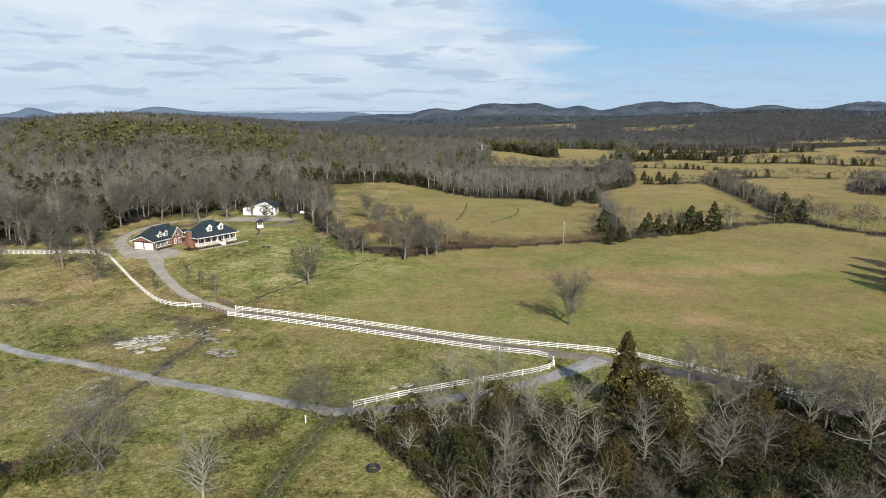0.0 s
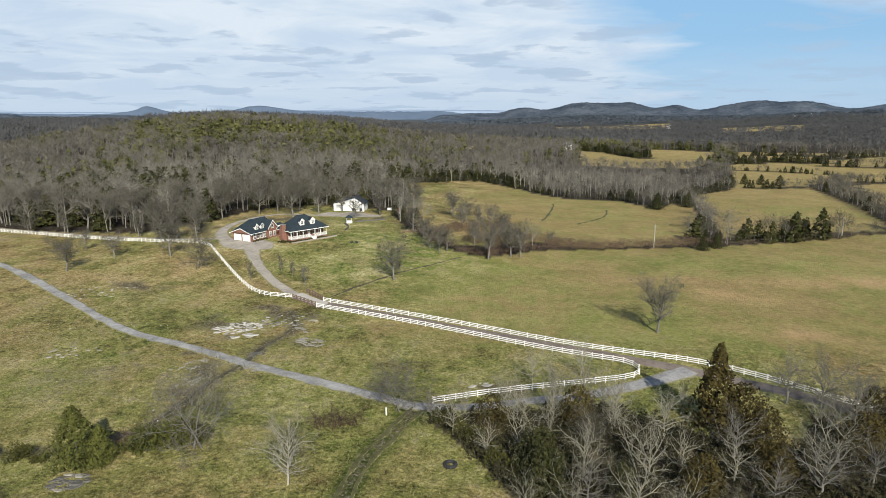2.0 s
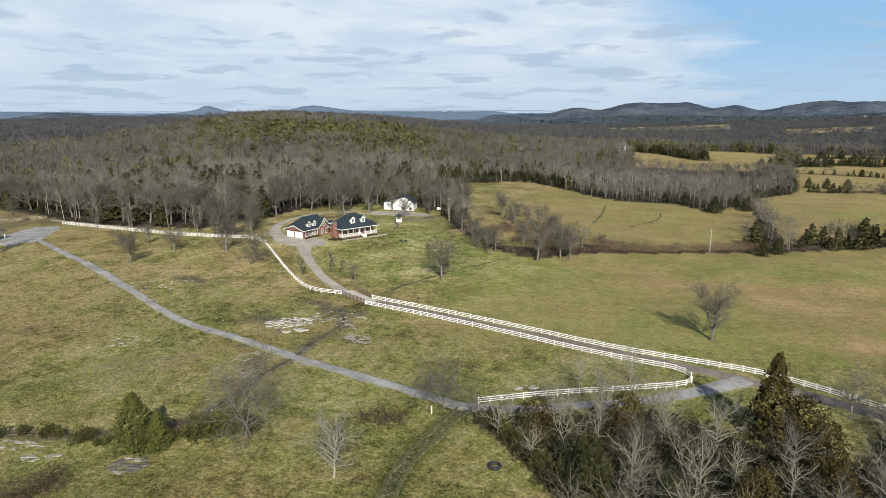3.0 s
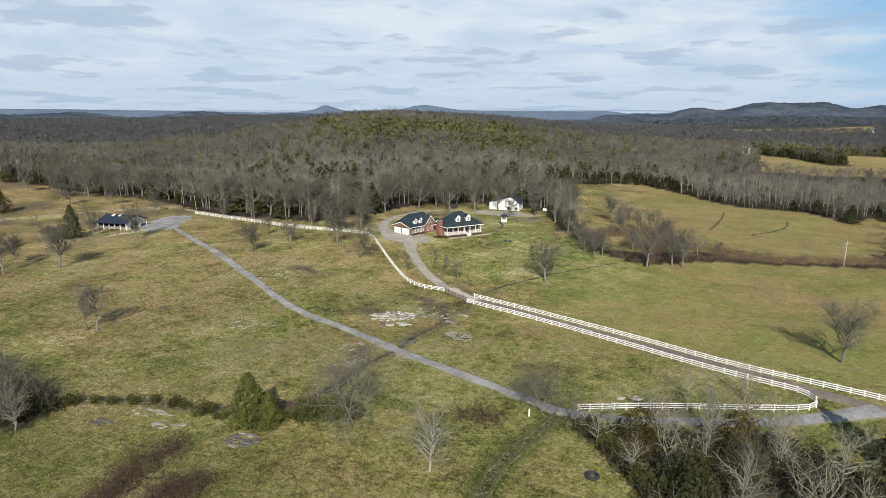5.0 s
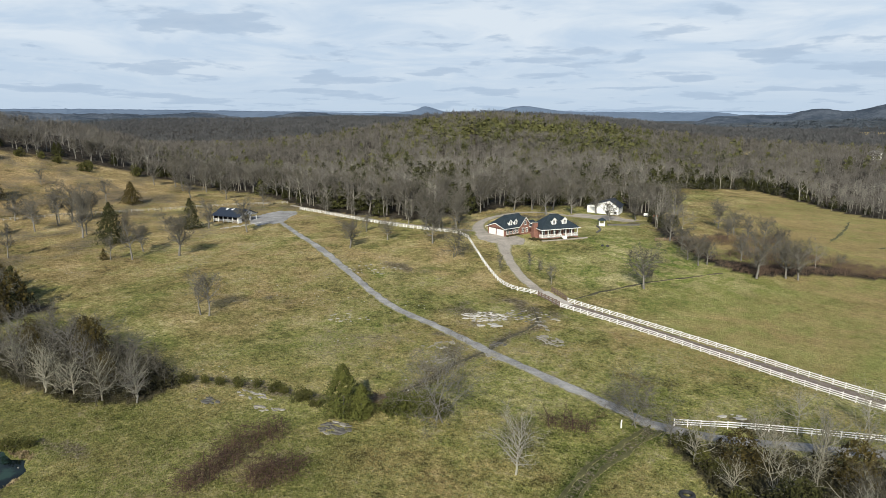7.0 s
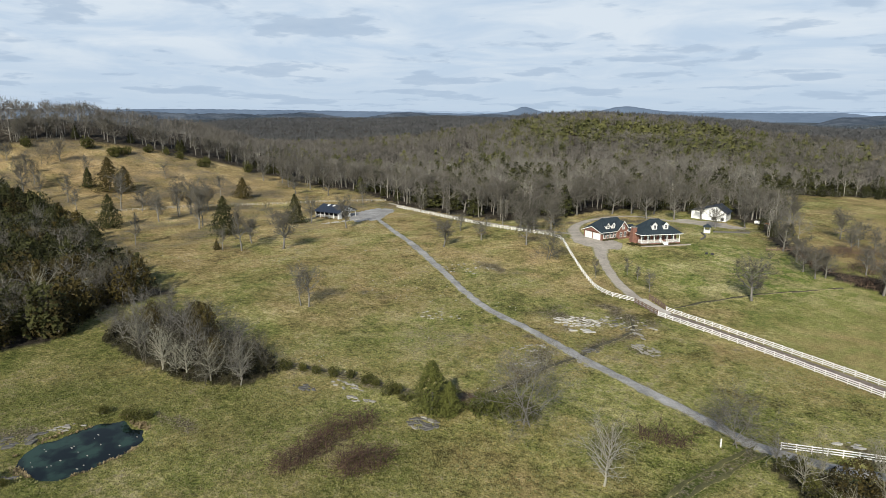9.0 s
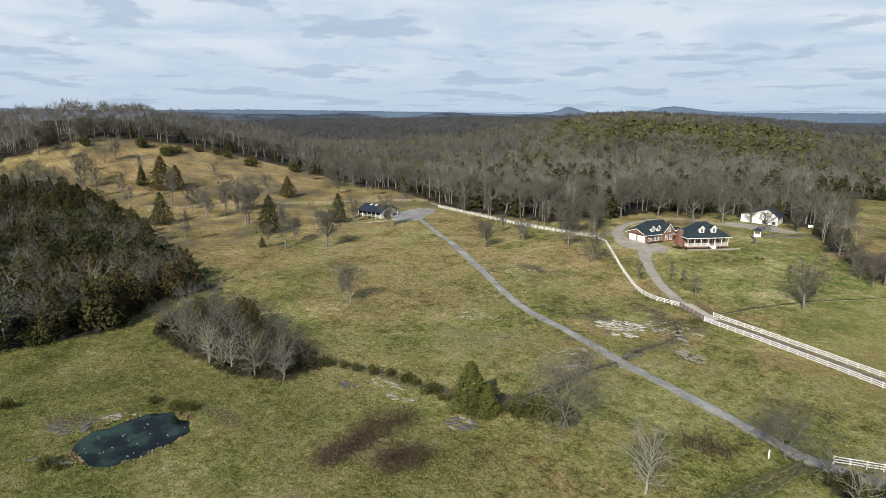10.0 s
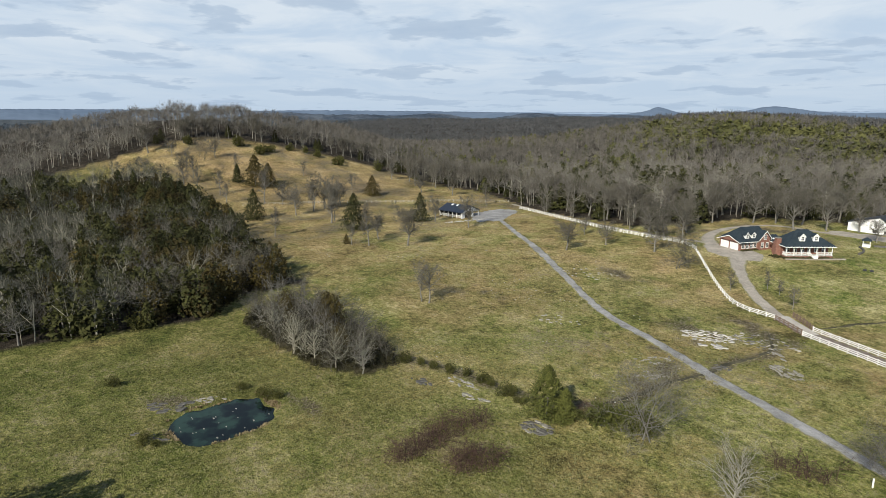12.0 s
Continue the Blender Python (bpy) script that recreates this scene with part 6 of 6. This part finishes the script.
tree(GREEN_CEDARS, -56.2, 67.2, 5.4, "small olive green cedar beside a larger one", "cedars", name="cedar_tree", wide=1.2, pick=1)
tree(RUSTY, 28.4, 88.5, 13.4, "tall dark cedar with an uneven pointed top", "cedars", name="cedar_tree", wide=1.05, pick=0)
tree(BROAD_RUSTY, 32.0, 87.0, 8.0, "dark broad cedar beside the lane junction", "cedars", name="cedar_tree", wide=1.1, pick=0)
# hillside and shed trees
r0 = random.Random(3)
for x, y, h, w in ((-210, 118, 15.0, 0.95), (-211, 151, 12.6, 0.9), (-253, 94, 13.3, 1.0), (-331, 115, 10.1, 1.2)):
    tree(CEDARS, x, y, h, "dark green cedar standing in the dry pasture", "hill cedars", name="cedar_tree", wide=w)
for x, y, h, w in ((-285, 172, 11.0, 1.25), (-321, 121, 17.0, 1.15), (-318, 127, 13.0, 1.1), (-189, 103, 3.8, 1.0), (-180, 71, 7, 1.2)):
    tree(RUSTY, x, y, h, "rusty green cedar with a broad crown", "hill cedars", name="cedar_tree", wide=w, pick=1)
for x, y, h in ((-396, 139, 7.3), (-380, 147, 6.4), (-383, 151, 5.6), (-385, 158, 5.3), (-389, 172, 5.4), (-387, 181, 4.9), (-380, 187, 5.4), (-364, 194, 6.4), (-356, 219, 7.2), (-357, 241, 9.0), (-372, 200, 5), (-330, 232, 5), (-404, 110, 6)):
    tree(LOW_CEDARS, x, y, h, "round dark juniper bush on the hill meadow", "junipers", "bush", "juniper_bush", 0.85)
tree(CLUMPY, -371, 108, 16.5, "dark reddish bare tree with a dense round crown", "hill trees", wide=0.85)
for x, y, h in ((-386, 96, 11), (-407, 109, 14.6), (-398, 86, 18.8), (-309, 98, 14.1), (-291, 95, 11), (-335, 88, 16), (-376, 118, 13.6), (-284, 111, 19), (-277, 117, 12.2), (-253, 113, 14.4),
                (-263, 127, 16), (-261, 131, 17.5), (-258, 124, 15), (-229, 118, 18.5), (-232, 121, 16), (-266, 142, 14), (-295, 165, 12.7), (-182, 108, 15.5), (-190, 117, 10.4), (-217, 88, 11.6), (-338, 157, 9.7),
                (-330, 214, 14.7), (-350, 122, 10.7), (-174, 119, 15.5), (-207, 156, 12), (-187, 158, 14.5), (-229, 205, 11.5), (-144, 178, 7.4), (-187, 104, 8.8), (-319, 90, 13), (-345, 96, 14), (-361, 97, 12)):
    tree(SPREADING_FAR if r0.random() < 0.6 else SLENDER_FAR, x, y, h, "slim bare tree on the dry hillside", "hill trees", wide=0.9)
for x, y, h in ((-308, 230, 12.4), (-298, 225, 16.2), (-308, 217, 14.1), (-322, 222, 15.9), (-299, 236, 16.6), (-285, 205, 12), (-268, 214, 12), (-186, 202, 9), (-172, 203, 9)):
    tree(SPREADING_FAR, x, y, h, "pale bare tree before the hill woods", "hill trees", wide=0.95)
# cedars on the near bank south of the pond, known by their shade
for x, y, h in ((-78.5, -9.0, 12), (-74.0, -7.5, 12.5), (-70.0, -6.5, 12)):
    tree(CEDARS, x, y, h, "tall dark cedar south of the pond", "pond cedars", name="cedar_tree", wide=1.2)
# the front rows of the woods, tree by tree
for x, y in resample([(-50, 262), (-78, 274), (-104, 272), (-124, 254), (-131, 228), (-141, 214), (-152, 210), (-178, 213), (-212, 221), (-240, 235), (-278, 247), (-342, 243), (-380, 226), (-396, 190), (-408, 158), (-420, 128), (-414, 95)], 5.2):
    x, y = x + r0.uniform(-3, 3), y + r0.uniform(-3, 7)
    if r0.random() < 0.3:
        tree(CEDARS, x, y, r0.uniform(4, 9), "dark cedar at the edge of the woods", "woods edge cedars", name="cedar_tree", wide=1.1)
    else:
        tree(SPREADING_FAR if r0.random() < 0.5 else SLENDER_FAR, x, y, r0.uniform(12, 18), "tall grey bare tree at the edge of the woods", "woods edge trees", wide=1.0)
# trees whose shade reaches in from the east
for x, y, h in ((119.5, 150, 11), (124, 158, 12), (131, 166, 12), (139, 176, 12), (122, 143, 10)):
    tree(CEDARS, x, y, h, "tall dark cedar at the east edge of the field", "east cedars", name="cedar_tree", wide=1.2)
for x, y, h in ((61.6, 304.6, 8.0), (78.1, 314.0, 7.0), (58.9, 212.5, 5.0), (64.5, 217, 5.5), (130, 420, 7), (140, 425, 7), (150, 424, 7), (160, 420, 7)):
    tree(CEDARS, x, y, h, "round dark cedar at the field edge", "field cedars", name="cedar_tree", wide=1.5)
for x, y, h in ((-46, 247, 5.0), (-50.5, 241, 5.5), (-56.5, 250, 4.0)):
    tree(CEDARS, x, y, h, "clipped dark conifer beside the yard", "yard conifers", name="cedar_tree", wide=1.1)

# the thicket by the lane junction
r = random.Random(5)


def spots(poly, gap, tries, r):
    """Places inside a polygon, no two nearer than a gap."""
    xs, ys = [p[0] for p in poly], [p[1] for p in poly]
    out = []
    for _ in range(tries):
        x, y = r.uniform(min(xs), max(xs)), r.uniform(min(ys), max(ys))
        if bool(inside(np.array(x), np.array(y), poly)) and all((x - a) ** 2 + (y - b) ** 2 > gap * gap for a, b in out):
            out.append((x, y))
    return out


for x, y in spots(THICKET, 4.7, 900, r):
    k = r.random()
    edge = x < 4 and y > 74
    if k < 0.29:
        tree(BROAD_RUSTY if r.random() < 0.6 else BROAD_CEDARS, x, y, r.uniform(3.4, 7.0), "rusty green cedar in the thicket", "thicket cedars", name="cedar_tree", wide=1.15)
    elif k < 0.70:
        tree(OLD_PALE if r.random() < 0.22 else PALE, x, y, r.uniform(7.0, 10.5) * (0.8 if edge else 1), "pale crooked bare tree in the thicket", "thicket trees", wide=0.95)
    elif k < 0.88:
        tree(SPREADING, x, y, r.uniform(6.5, 9.5) * (0.8 if edge else 1), "grey bare tree in the thicket", "thicket trees", wide=1.05)
    else:
        tree(BUSHY, x, y, r.uniform(4.5, 7.5), "dense grey bare tree in the thicket", "thicket trees", wide=1.1)
for x, y, h in ((-3.0, 90.5, 9.5), (4.5, 87.0, 10.5), (9.5, 92.5, 10.5), (13.5, 86.5, 11.0), (-1.0, 83.5, 9), (1.5, 100.0, 8.0), (10.0, 104.0, 8.5), (24.5, 92.0, 6.5), (48, 97, 7), (62, 92.5, 8), (68, 90, 8)):
    tree(PALE, x, y, h, "pale slender bare tree at the thicket edge", "thicket trees", wide=0.8)
for x, y, h in ((42, 97.5, 10), (46, 95, 10.5), (50, 91.5, 10.5), (54, 88, 11), (58, 85, 11), (62.5, 82.5, 12), (67, 79.5, 12), (72, 77, 12), (48, 89, 10), (56, 82, 10), (64, 77.5, 11)):
    tree(SPREADING, x, y, h, "grey bare tree in the thicket", "thicket trees", wide=0.95)
for x, y in ((-12.5, 83.5), (-9.5, 81.0), (-6.5, 79.0), (-3.5, 74.5), (-1.0, 71.5), (-11, 85)):
    tree(LOW_CEDARS, x, y, 2.6, "dark green juniper at the thicket edge", "junipers", "bush", "juniper_bush", 0.95)
# the grey clump in the western pasture
for x, y in spots(CLUMP, 3.7, 500, r):
    front = x > -104 or y < 48
    kind = (PALE, OLD_PALE, SPREADING)[r.randrange(3)] if front and r.random() < 0.4 else (CLUMPY, CLUMPY, SPREADING, CLUMPY)[r.randrange(4)]
    tree(kind, x, y, r.uniform(6.5, 10.5) * (1 if kind is not CLUMPY else 0.8), "dense grey bare tree in a clump", "clump trees", wide=0.95)
for x, y, h in ((-112, 57, 9.0), (-101, 53, 6.0), (-124, 52, 6.5), (-119, 59, 7.5), (-131, 55, 6.0)):
    tree(BROAD_RUSTY, x, y, h, "rusty cedar in the grey clump", "clump trees", name="cedar_tree", wide=0.9)
OLIVE_BUSHES = make_kind([round_bush(k, 1500) for k in (64, 65)], MAT_BARK, MAT_GREENCEDAR)
for x, y, h in ((-51.4, 70.4, 3.9), (-48.4, 71.4, 4.3), (-46.2, 73.0, 3.3)):
    tree(OLIVE_BUSHES, x, y, h, "round olive green juniper bush by the creek", "junipers", "bush", "juniper_bush", 0.85)
for x, y, h in ((-91.5, 52.5, 8.5), (-95.5, 49.0, 9.5), (-101.0, 47.5, 9.0), (-108.5, 46.5, 10.0), (-118.0, 46.5, 9.0)):
    tree(OLD_PALE, x, y, h, "pale crooked bare tree fronting the clump", "clump trees", wide=0.95)
# cedar bushes by the creek and the pond
for x, y, h in ((-90.3, 60.9, 2.2), (-84.2, 63.0, 1.7), (-81.0, 64.8, 1.9), (-74.8, 66.6, 2.0), (-72.6, 66.8, 1.5), (-78.4, 66.0, 1.6), (-68.2, 66.2, 2.6), (-87.2, 62.2, 1.6), (-64.6, 66.0, 1.5), (-54.5, 70.5, 1.8),
                (-88.1, 14.9, 1.9), (-97.0, 31.6, 1.6), (-92.1, 34.4, 2.2), (-90.2, 35.8, 1.4), (-112, 15, 2), (-140, 24, 4), (-86.4, 15.6, 1.2)):
    tree(LOW_CEDARS, x, y, h, "dark green juniper bush beside the water", "junipers", "bush", "juniper_bush")

CEDAR_WEST = [cedar_template(k + 130, 540, 0.054, 0.31, 0.04, k % 2 == 0) for k in range(6)]
WEST_BARE = [puff_template(k + 140, 230, 0.0055, 0.12, 0.33 + 0.02 * k) for k in range(6)]
# the mixed wood to the west comes near the camera
r2 = np.random.default_rng(19)
p = scatter(35, 115, 372, 16, (62, 96))
p = p[~opened(p[:, 0], p[:, 1])]
share = 0.86 - 0.42 * np.clip((np.degrees(np.arctan2(-p[:, 0], p[:, 1])) - 78) / 8, 0, 1)
share = np.where(np.hypot(p[:, 0], p[:, 1]) > 345, 0.2, share)
ev = r2.uniform(0, 1, len(p)) < share + 0.40 * waves(p[:, 0], p[:, 1], 24, 61)
rusty = ev & (waves(p[:, 0], p[:, 1], 13, 62) + r2.uniform(-0.6, 0.6, len(p)) > 0.0)
ev &= ~rusty
bare = ~ev & ~rusty
plant("west_wood", WEST_BARE, p[bare], r2.uniform(8.0, 13.5, bare.sum()), (MAT_GREYBARK, MAT_MOSSTWIG), "tangled grey bare wood on the slope", "woods", 45)
plant("west_cedars", CEDAR_WEST, p[ev], r2.uniform(5.0, 12.0, ev.sum()), (MAT_BARK, MAT_CEDAR), "dark cedars crowding the western wood", "woods", 46, 1.2)
plant("west_cedars", CEDAR_WEST, p[rusty], r2.uniform(5.0, 11.0, rusty.sum()), (MAT_BARK, MAT_CEDAR_RUST), "rusty cedars crowding the western wood", "woods", 52, 1.2)

# crooked pale trees along the front of the western wood
r7 = random.Random(23)
EDGE = [(-141, 4), (-142, 20), (-140, 36), (-154, 52), (-153, 68), (-176, 62), (-200, 68), (-240, 82)]
for x, y in resample(EDGE, 6.0):
    x, y = x - r7.uniform(1, 12), y + r7.uniform(-2, 2)
    if not bool(opened(np.array(x), np.array(y))):
        tree((PALE, SPREADING, BUSHY, SPREADING)[r7.randrange(4)], x, y, r7.uniform(7, 12), "crooked grey bare tree fronting the western wood", "western trees", wide=r7.uniform(0.85, 1.1))

for x, y in spots([(-142, 2), (-141, 36), (-155, 66), (-200, 70), (-262, 80), (-250, 20), (-190, -10)], 8.5, 500, r7):
    tree((PALE, SPREADING, OLD_PALE, SPREADING)[r7.randrange(4)], x, y, r7.uniform(9, 13.5), "crooked grey bare tree within the western wood", "western trees", wide=r7.uniform(0.8, 1.0))

# trees and bushes of the hedgerows
r8 = np.random.default_rng(12)
for line, half, tall, share in HEDGES:
    p = resample(line, 9.0 / half)
    p = p + r8.uniform(-half, half, p.shape) * 0.8
    ev = r8.uniform(0, 1, len(p)) < share
    far = math.hypot(*line[0]) > 400
    if (~ev).any():
        plant("hedge_trees", BARE_MID if far else BARE, p[~ev], tall * r8.uniform(0.5, 1.05, (~ev).sum()), (MAT_BARK, MAT_TWIG), "bare grey trees of a hedgerow", "hedgerow", 53, 1.25)
    if ev.any():
        plant("hedge_cedars", CEDAR_MID, p[ev], tall * r8.uniform(0.35, 0.75, ev.sum()), (MAT_BARK, MAT_CEDAR), "dark cedars of a hedgerow", "hedgerow", 54, 1.5)
    if half < 20 and share < 1:
        p = resample(line, 2.2)
        p = p + r8.uniform(-half, half, p.shape) * 0.9
        plant("hedge_bushes", BUSH, p, r8.uniform(1.2, 3.6, len(p)), (MAT_TWIG, MAT_TWIG), "bare grey-brown bushes of a hedgerow", "brush", 51, 1.3)
BELT = [(-83, 368), (-35, 411), (-8, 371), (17, 337), (46, 333), (60, 311), (74, 325), (90, 363), (119, 390), (128, 425)]
p = resample(BELT, 1.1)
p = p + r8.uniform(-1, 7, p.shape)
plant("belt_bushes", BUSH, p, r8.uniform(2.0, 6.0, len(p)), (MAT_TWIG, MAT_TWIG), "grey-brown bushes fronting the belt of trees", "brush", 57, 1.1)
p = resample(BELT, 6.0)
p = p + r8.uniform(-1, 6, p.shape)
plant("belt_cedars", CEDAR_MID, p, r8.uniform(2.5, 7.0, len(p)), (MAT_BARK, MAT_CEDAR), "dark cedars fronting the belt of trees", "woods", 58, 1.6)
p = resample(PASTURE[2:6], 1.6)
p = p + r8.uniform(-3, 3, p.shape)
plant("hedge_bushes", BUSH, p, r8.uniform(1.2, 3.6, len(p)), (MAT_BRUSH, MAT_TWIG), "bare brown bushes along the field edge", "brush", 55, 1.3)

# undergrowth
p = scatter(31, 50, 120, 1.4, (-60, 12))
p = p[inside(p[:, 0], p[:, 1], THICKET)]
LOW_SCRUB = [cedar_template(k + 80, 70, 0.13, 0.5, 0.0) for k in range(4)]
half = np.random.default_rng(9).uniform(0, 1, len(p)) < 0.72
plant("undergrowth", LOW_SCRUB, p[half], np.random.default_rng(1).uniform(0.7, 2.3, half.sum()), (MAT_BARK, MAT_UNDER), "shade-darkened evergreen undergrowth of the thicket", "brush", 41, 1.3)
plant("bramble", BUSH_FINE, p[~half], np.random.default_rng(1).uniform(0.9, 2.2, (~half).sum()), (MAT_TWIG, MAT_TWIG), "tangled bare bramble in the thicket", "brush", 47, 1.4)
p = scatter(32, 90, 160, 1.3, (55, 80))
p = p[inside(p[:, 0], p[:, 1], CLUMP)]
half = np.random.default_rng(10).uniform(0, 1, len(p)) < 0.7
plant("undergrowth", LOW_SCRUB, p[half], np.random.default_rng(2).uniform(0.8, 2.2, half.sum()), (MAT_BARK, MAT_UNDER), "shade-darkened undergrowth of the grey clump", "brush", 42, 1.3)
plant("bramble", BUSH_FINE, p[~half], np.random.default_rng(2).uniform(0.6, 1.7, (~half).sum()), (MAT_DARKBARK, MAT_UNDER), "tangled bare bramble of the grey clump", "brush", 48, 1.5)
BRIERS = [[(-64.1, 39.8), (-65.6, 42.4), (-66.5, 51.2), (-65.5, 58.2), (-63.2, 59.1), (-61.4, 55.8), (-61.3, 48.2), (-61.7, 40.8)], [(-58.6, 46.3), (-58.0, 50.6), (-55.1, 53.2), (-52.5, 49.9), (-55.0, 45.1)],
          [(-57, 70), (-54, 70), (-53, 74), (-57, 72)], [(-30, 78), (-24, 80), (-24, 83), (-32, 81)]]
p = scatter(33, 60, 160, 0.7, (15, 95))
p = p[np.any([inside(p[:, 0], p[:, 1], b) for b in BRIERS], axis=0)]
plant("briers", BUSH, p, np.random.default_rng(3).uniform(1.1, 3.0, len(p)), (MAT_BRIER, MAT_BRIER), "low reddish-brown briers in the pasture", "brush", 43, 1.7)

p = scatter(39, 62, 92, 0.8, (52, 72))
p = p[inside(p[:, 0], p[:, 1], [(-77, 45), (-74, 34), (-68, 27), (-58, 31), (-56, 39), (-62, 42), (-69, 47)]) & (waves(p[:, 0], p[:, 1], 3, 85) > -0.3)]
plant("dry_weeds", BUSH_FINE, p, np.random.default_rng(7).uniform(0.5, 1.3, len(p)), (MAT_REED, MAT_BRUSH), "tangle of dry brown weeds in the grass", "weeds", 56, 1.5)

# small stones strewn over the thin pasture
v = np.array([(-0.5, -0.4, -0.2), (0.5, -0.35, -0.2), (0.45, 0.4, -0.2), (-0.4, 0.45, -0.2), (-0.35, -0.25, 0.22), (0.33, -0.2, 0.28), (0.3, 0.28, 0.2), (-0.3, 0.3, 0.26)])
q = [(4, 5, 6), (4, 6, 7)] + [f for i in range(4) for f in ((i, (i + 1) % 4, 4 + (i + 1) % 4), (i, 4 + (i + 1) % 4, 4 + i))]
p = scatter(34, 80, 230, 9, (20, 68))
keep = inside(p[:, 0], p[:, 1], PASTURE) & (waves(p[:, 0], p[:, 1], 11, 51) > 0.35) & (p[:, 1] > 60)
p = p[keep]
plant("strewn_stones", [((v, np.array(q)),)], p, np.random.default_rng(4).uniform(0.06, 0.34, len(p)), (MAT_PALESTONE,), "small pale stones strewn over thin grass", "stones", 44)

# rough grass: tufts of a few blades over the nearest pasture
def tuft(seed, blades=4):
    rng = np.random.default_rng(seed)
    a = rng.uniform(0, 2 * math.pi, blades)
    base = np.stack([np.cos(a) * 0.35, np.sin(a) * 0.35, np.full(blades, -0.15)], 1) * rng.uniform(0.3, 1, (blades, 1))
    tip = base + np.stack([np.cos(a) * 0.5, np.sin(a) * 0.5, rng.uniform(0.6, 1.1, blades)], 1)
    side = np.stack([-np.sin(a), np.cos(a), np.zeros(blades)], 1) * rng.uniform(0.3, 0.55, (blades, 1))
    return ((np.stack([base - side, base + side, tip], 1).reshape(-1, 3), np.arange(3 * blades).reshape(-1, 3)),)


p = scatter(36, 52, 125, 0.30, (-40, 92))
lumps = waves(p[:, 0], p[:, 1], 2.4, 71) + 0.7 * waves(p[:, 0], p[:, 1], 9, 72)
keep = inside(p[:, 0], p[:, 1], PASTURE) & ~inside(p[:, 0], p[:, 1], THICKET) & ~inside(p[:, 0], p[:, 1], CLUMP) & (lumps > -0.9)
for line, gap in ((LOWER_LANE, 2.0), (SPUR, 2.4), (DRIVE_EAST, 2.8), (CREEK, 1.0), (RUTS, 1.8)):
    keep &= near_line(p[:, 0], p[:, 1], line) > gap
keep &= land(p[:, 0], p[:, 1]) > POND_LEVEL + 0.12
p = p[keep]
plant("grass_tufts", [tuft(k) for k in range(6)], p, np.random.default_rng(5).uniform(0.06, 0.24, len(p)), (MAT_TUFT,), "rough tufts of winter pasture grass", "grass", 49, 1.3)
# pale scraps afloat on the pond
r5 = np.random.default_rng(8)
scraps = Heap()
for _ in range(20):
    x, y = POND[0] + r5.normal(0.5, 2.6), POND[1] + r5.normal(0.5, 2.6)
    if float(land(x, y)) < POND_LEVEL - 0.06:
        w = r5.uniform(0.1, 0.34)
        scraps.add((v * np.array([w * 1.6, w, 0.12]) + np.array([x, y, POND_LEVEL + 0.012]), q))
sv, st = scraps.arrays()
me = mesh_from("pond_scraps", sv, st)
me.materials.append(MAT_STONE)
tagged(new("pond_scraps", me), "pale scraps of debris in the dark pond", "debris", kind="stuff")
# dry reeds round the pond
p = scatter(37, 75, 112, 0.06, (62, 84))
lv = land(p[:, 0], p[:, 1]) - POND_LEVEL
p = p[(lv > -0.05) & (lv < 0.24) & (np.hypot(p[:, 0] - POND[0], p[:, 1] - POND[1]) < 11) & (waves(p[:, 0], p[:, 1], 2.0, 73) > 0.15)]
plant("pond_reeds", [tuft(k + 20, 5) for k in range(4)], p, np.random.default_rng(6).uniform(0.2, 0.5, len(p)), (MAT_REED,), "dry brown grass round the pond rim", "grass", 50, 0.8)

# ---- small white houses far out on the plain ----
for az, d, yaw in ((-11.9, 1520, 20), (-21.4, 1900, 70), (-3.3, 748, 40), (85.0, 1700, 60), (82.6, 1760, 110), (84.2, 1820, 20), (-22.6, 1950, 50)):
    x, y = polar(az, d)
    h = thing("distant_house", x, y, yaw, "small white farmhouse far off on the plain", "house", "distant houses", 2.5)
    part("wall", Solid().prism([(-5, -3.5, -8), (5, -3.5, -8), (5, -3.5, 3.6), (-5, -3.5, 3.6)], (0, 7, 0)).mesh("wall", MAT_WHITE), h)
    part("roof", hip(-5.5, 5.5, -4.0, 4.0, 3.7, -4.8, 4.8, 0, 6.2).mesh("roof", MAT_LANE), h, "grey roof")
    for k in (-4, 0, 4):
        part("window", Solid().box(k * 0.8 - 0.5, k * 0.8 + 0.5, -3.6, -3.45, 1.0, 2.6).mesh("window", MAT_DARK), h)
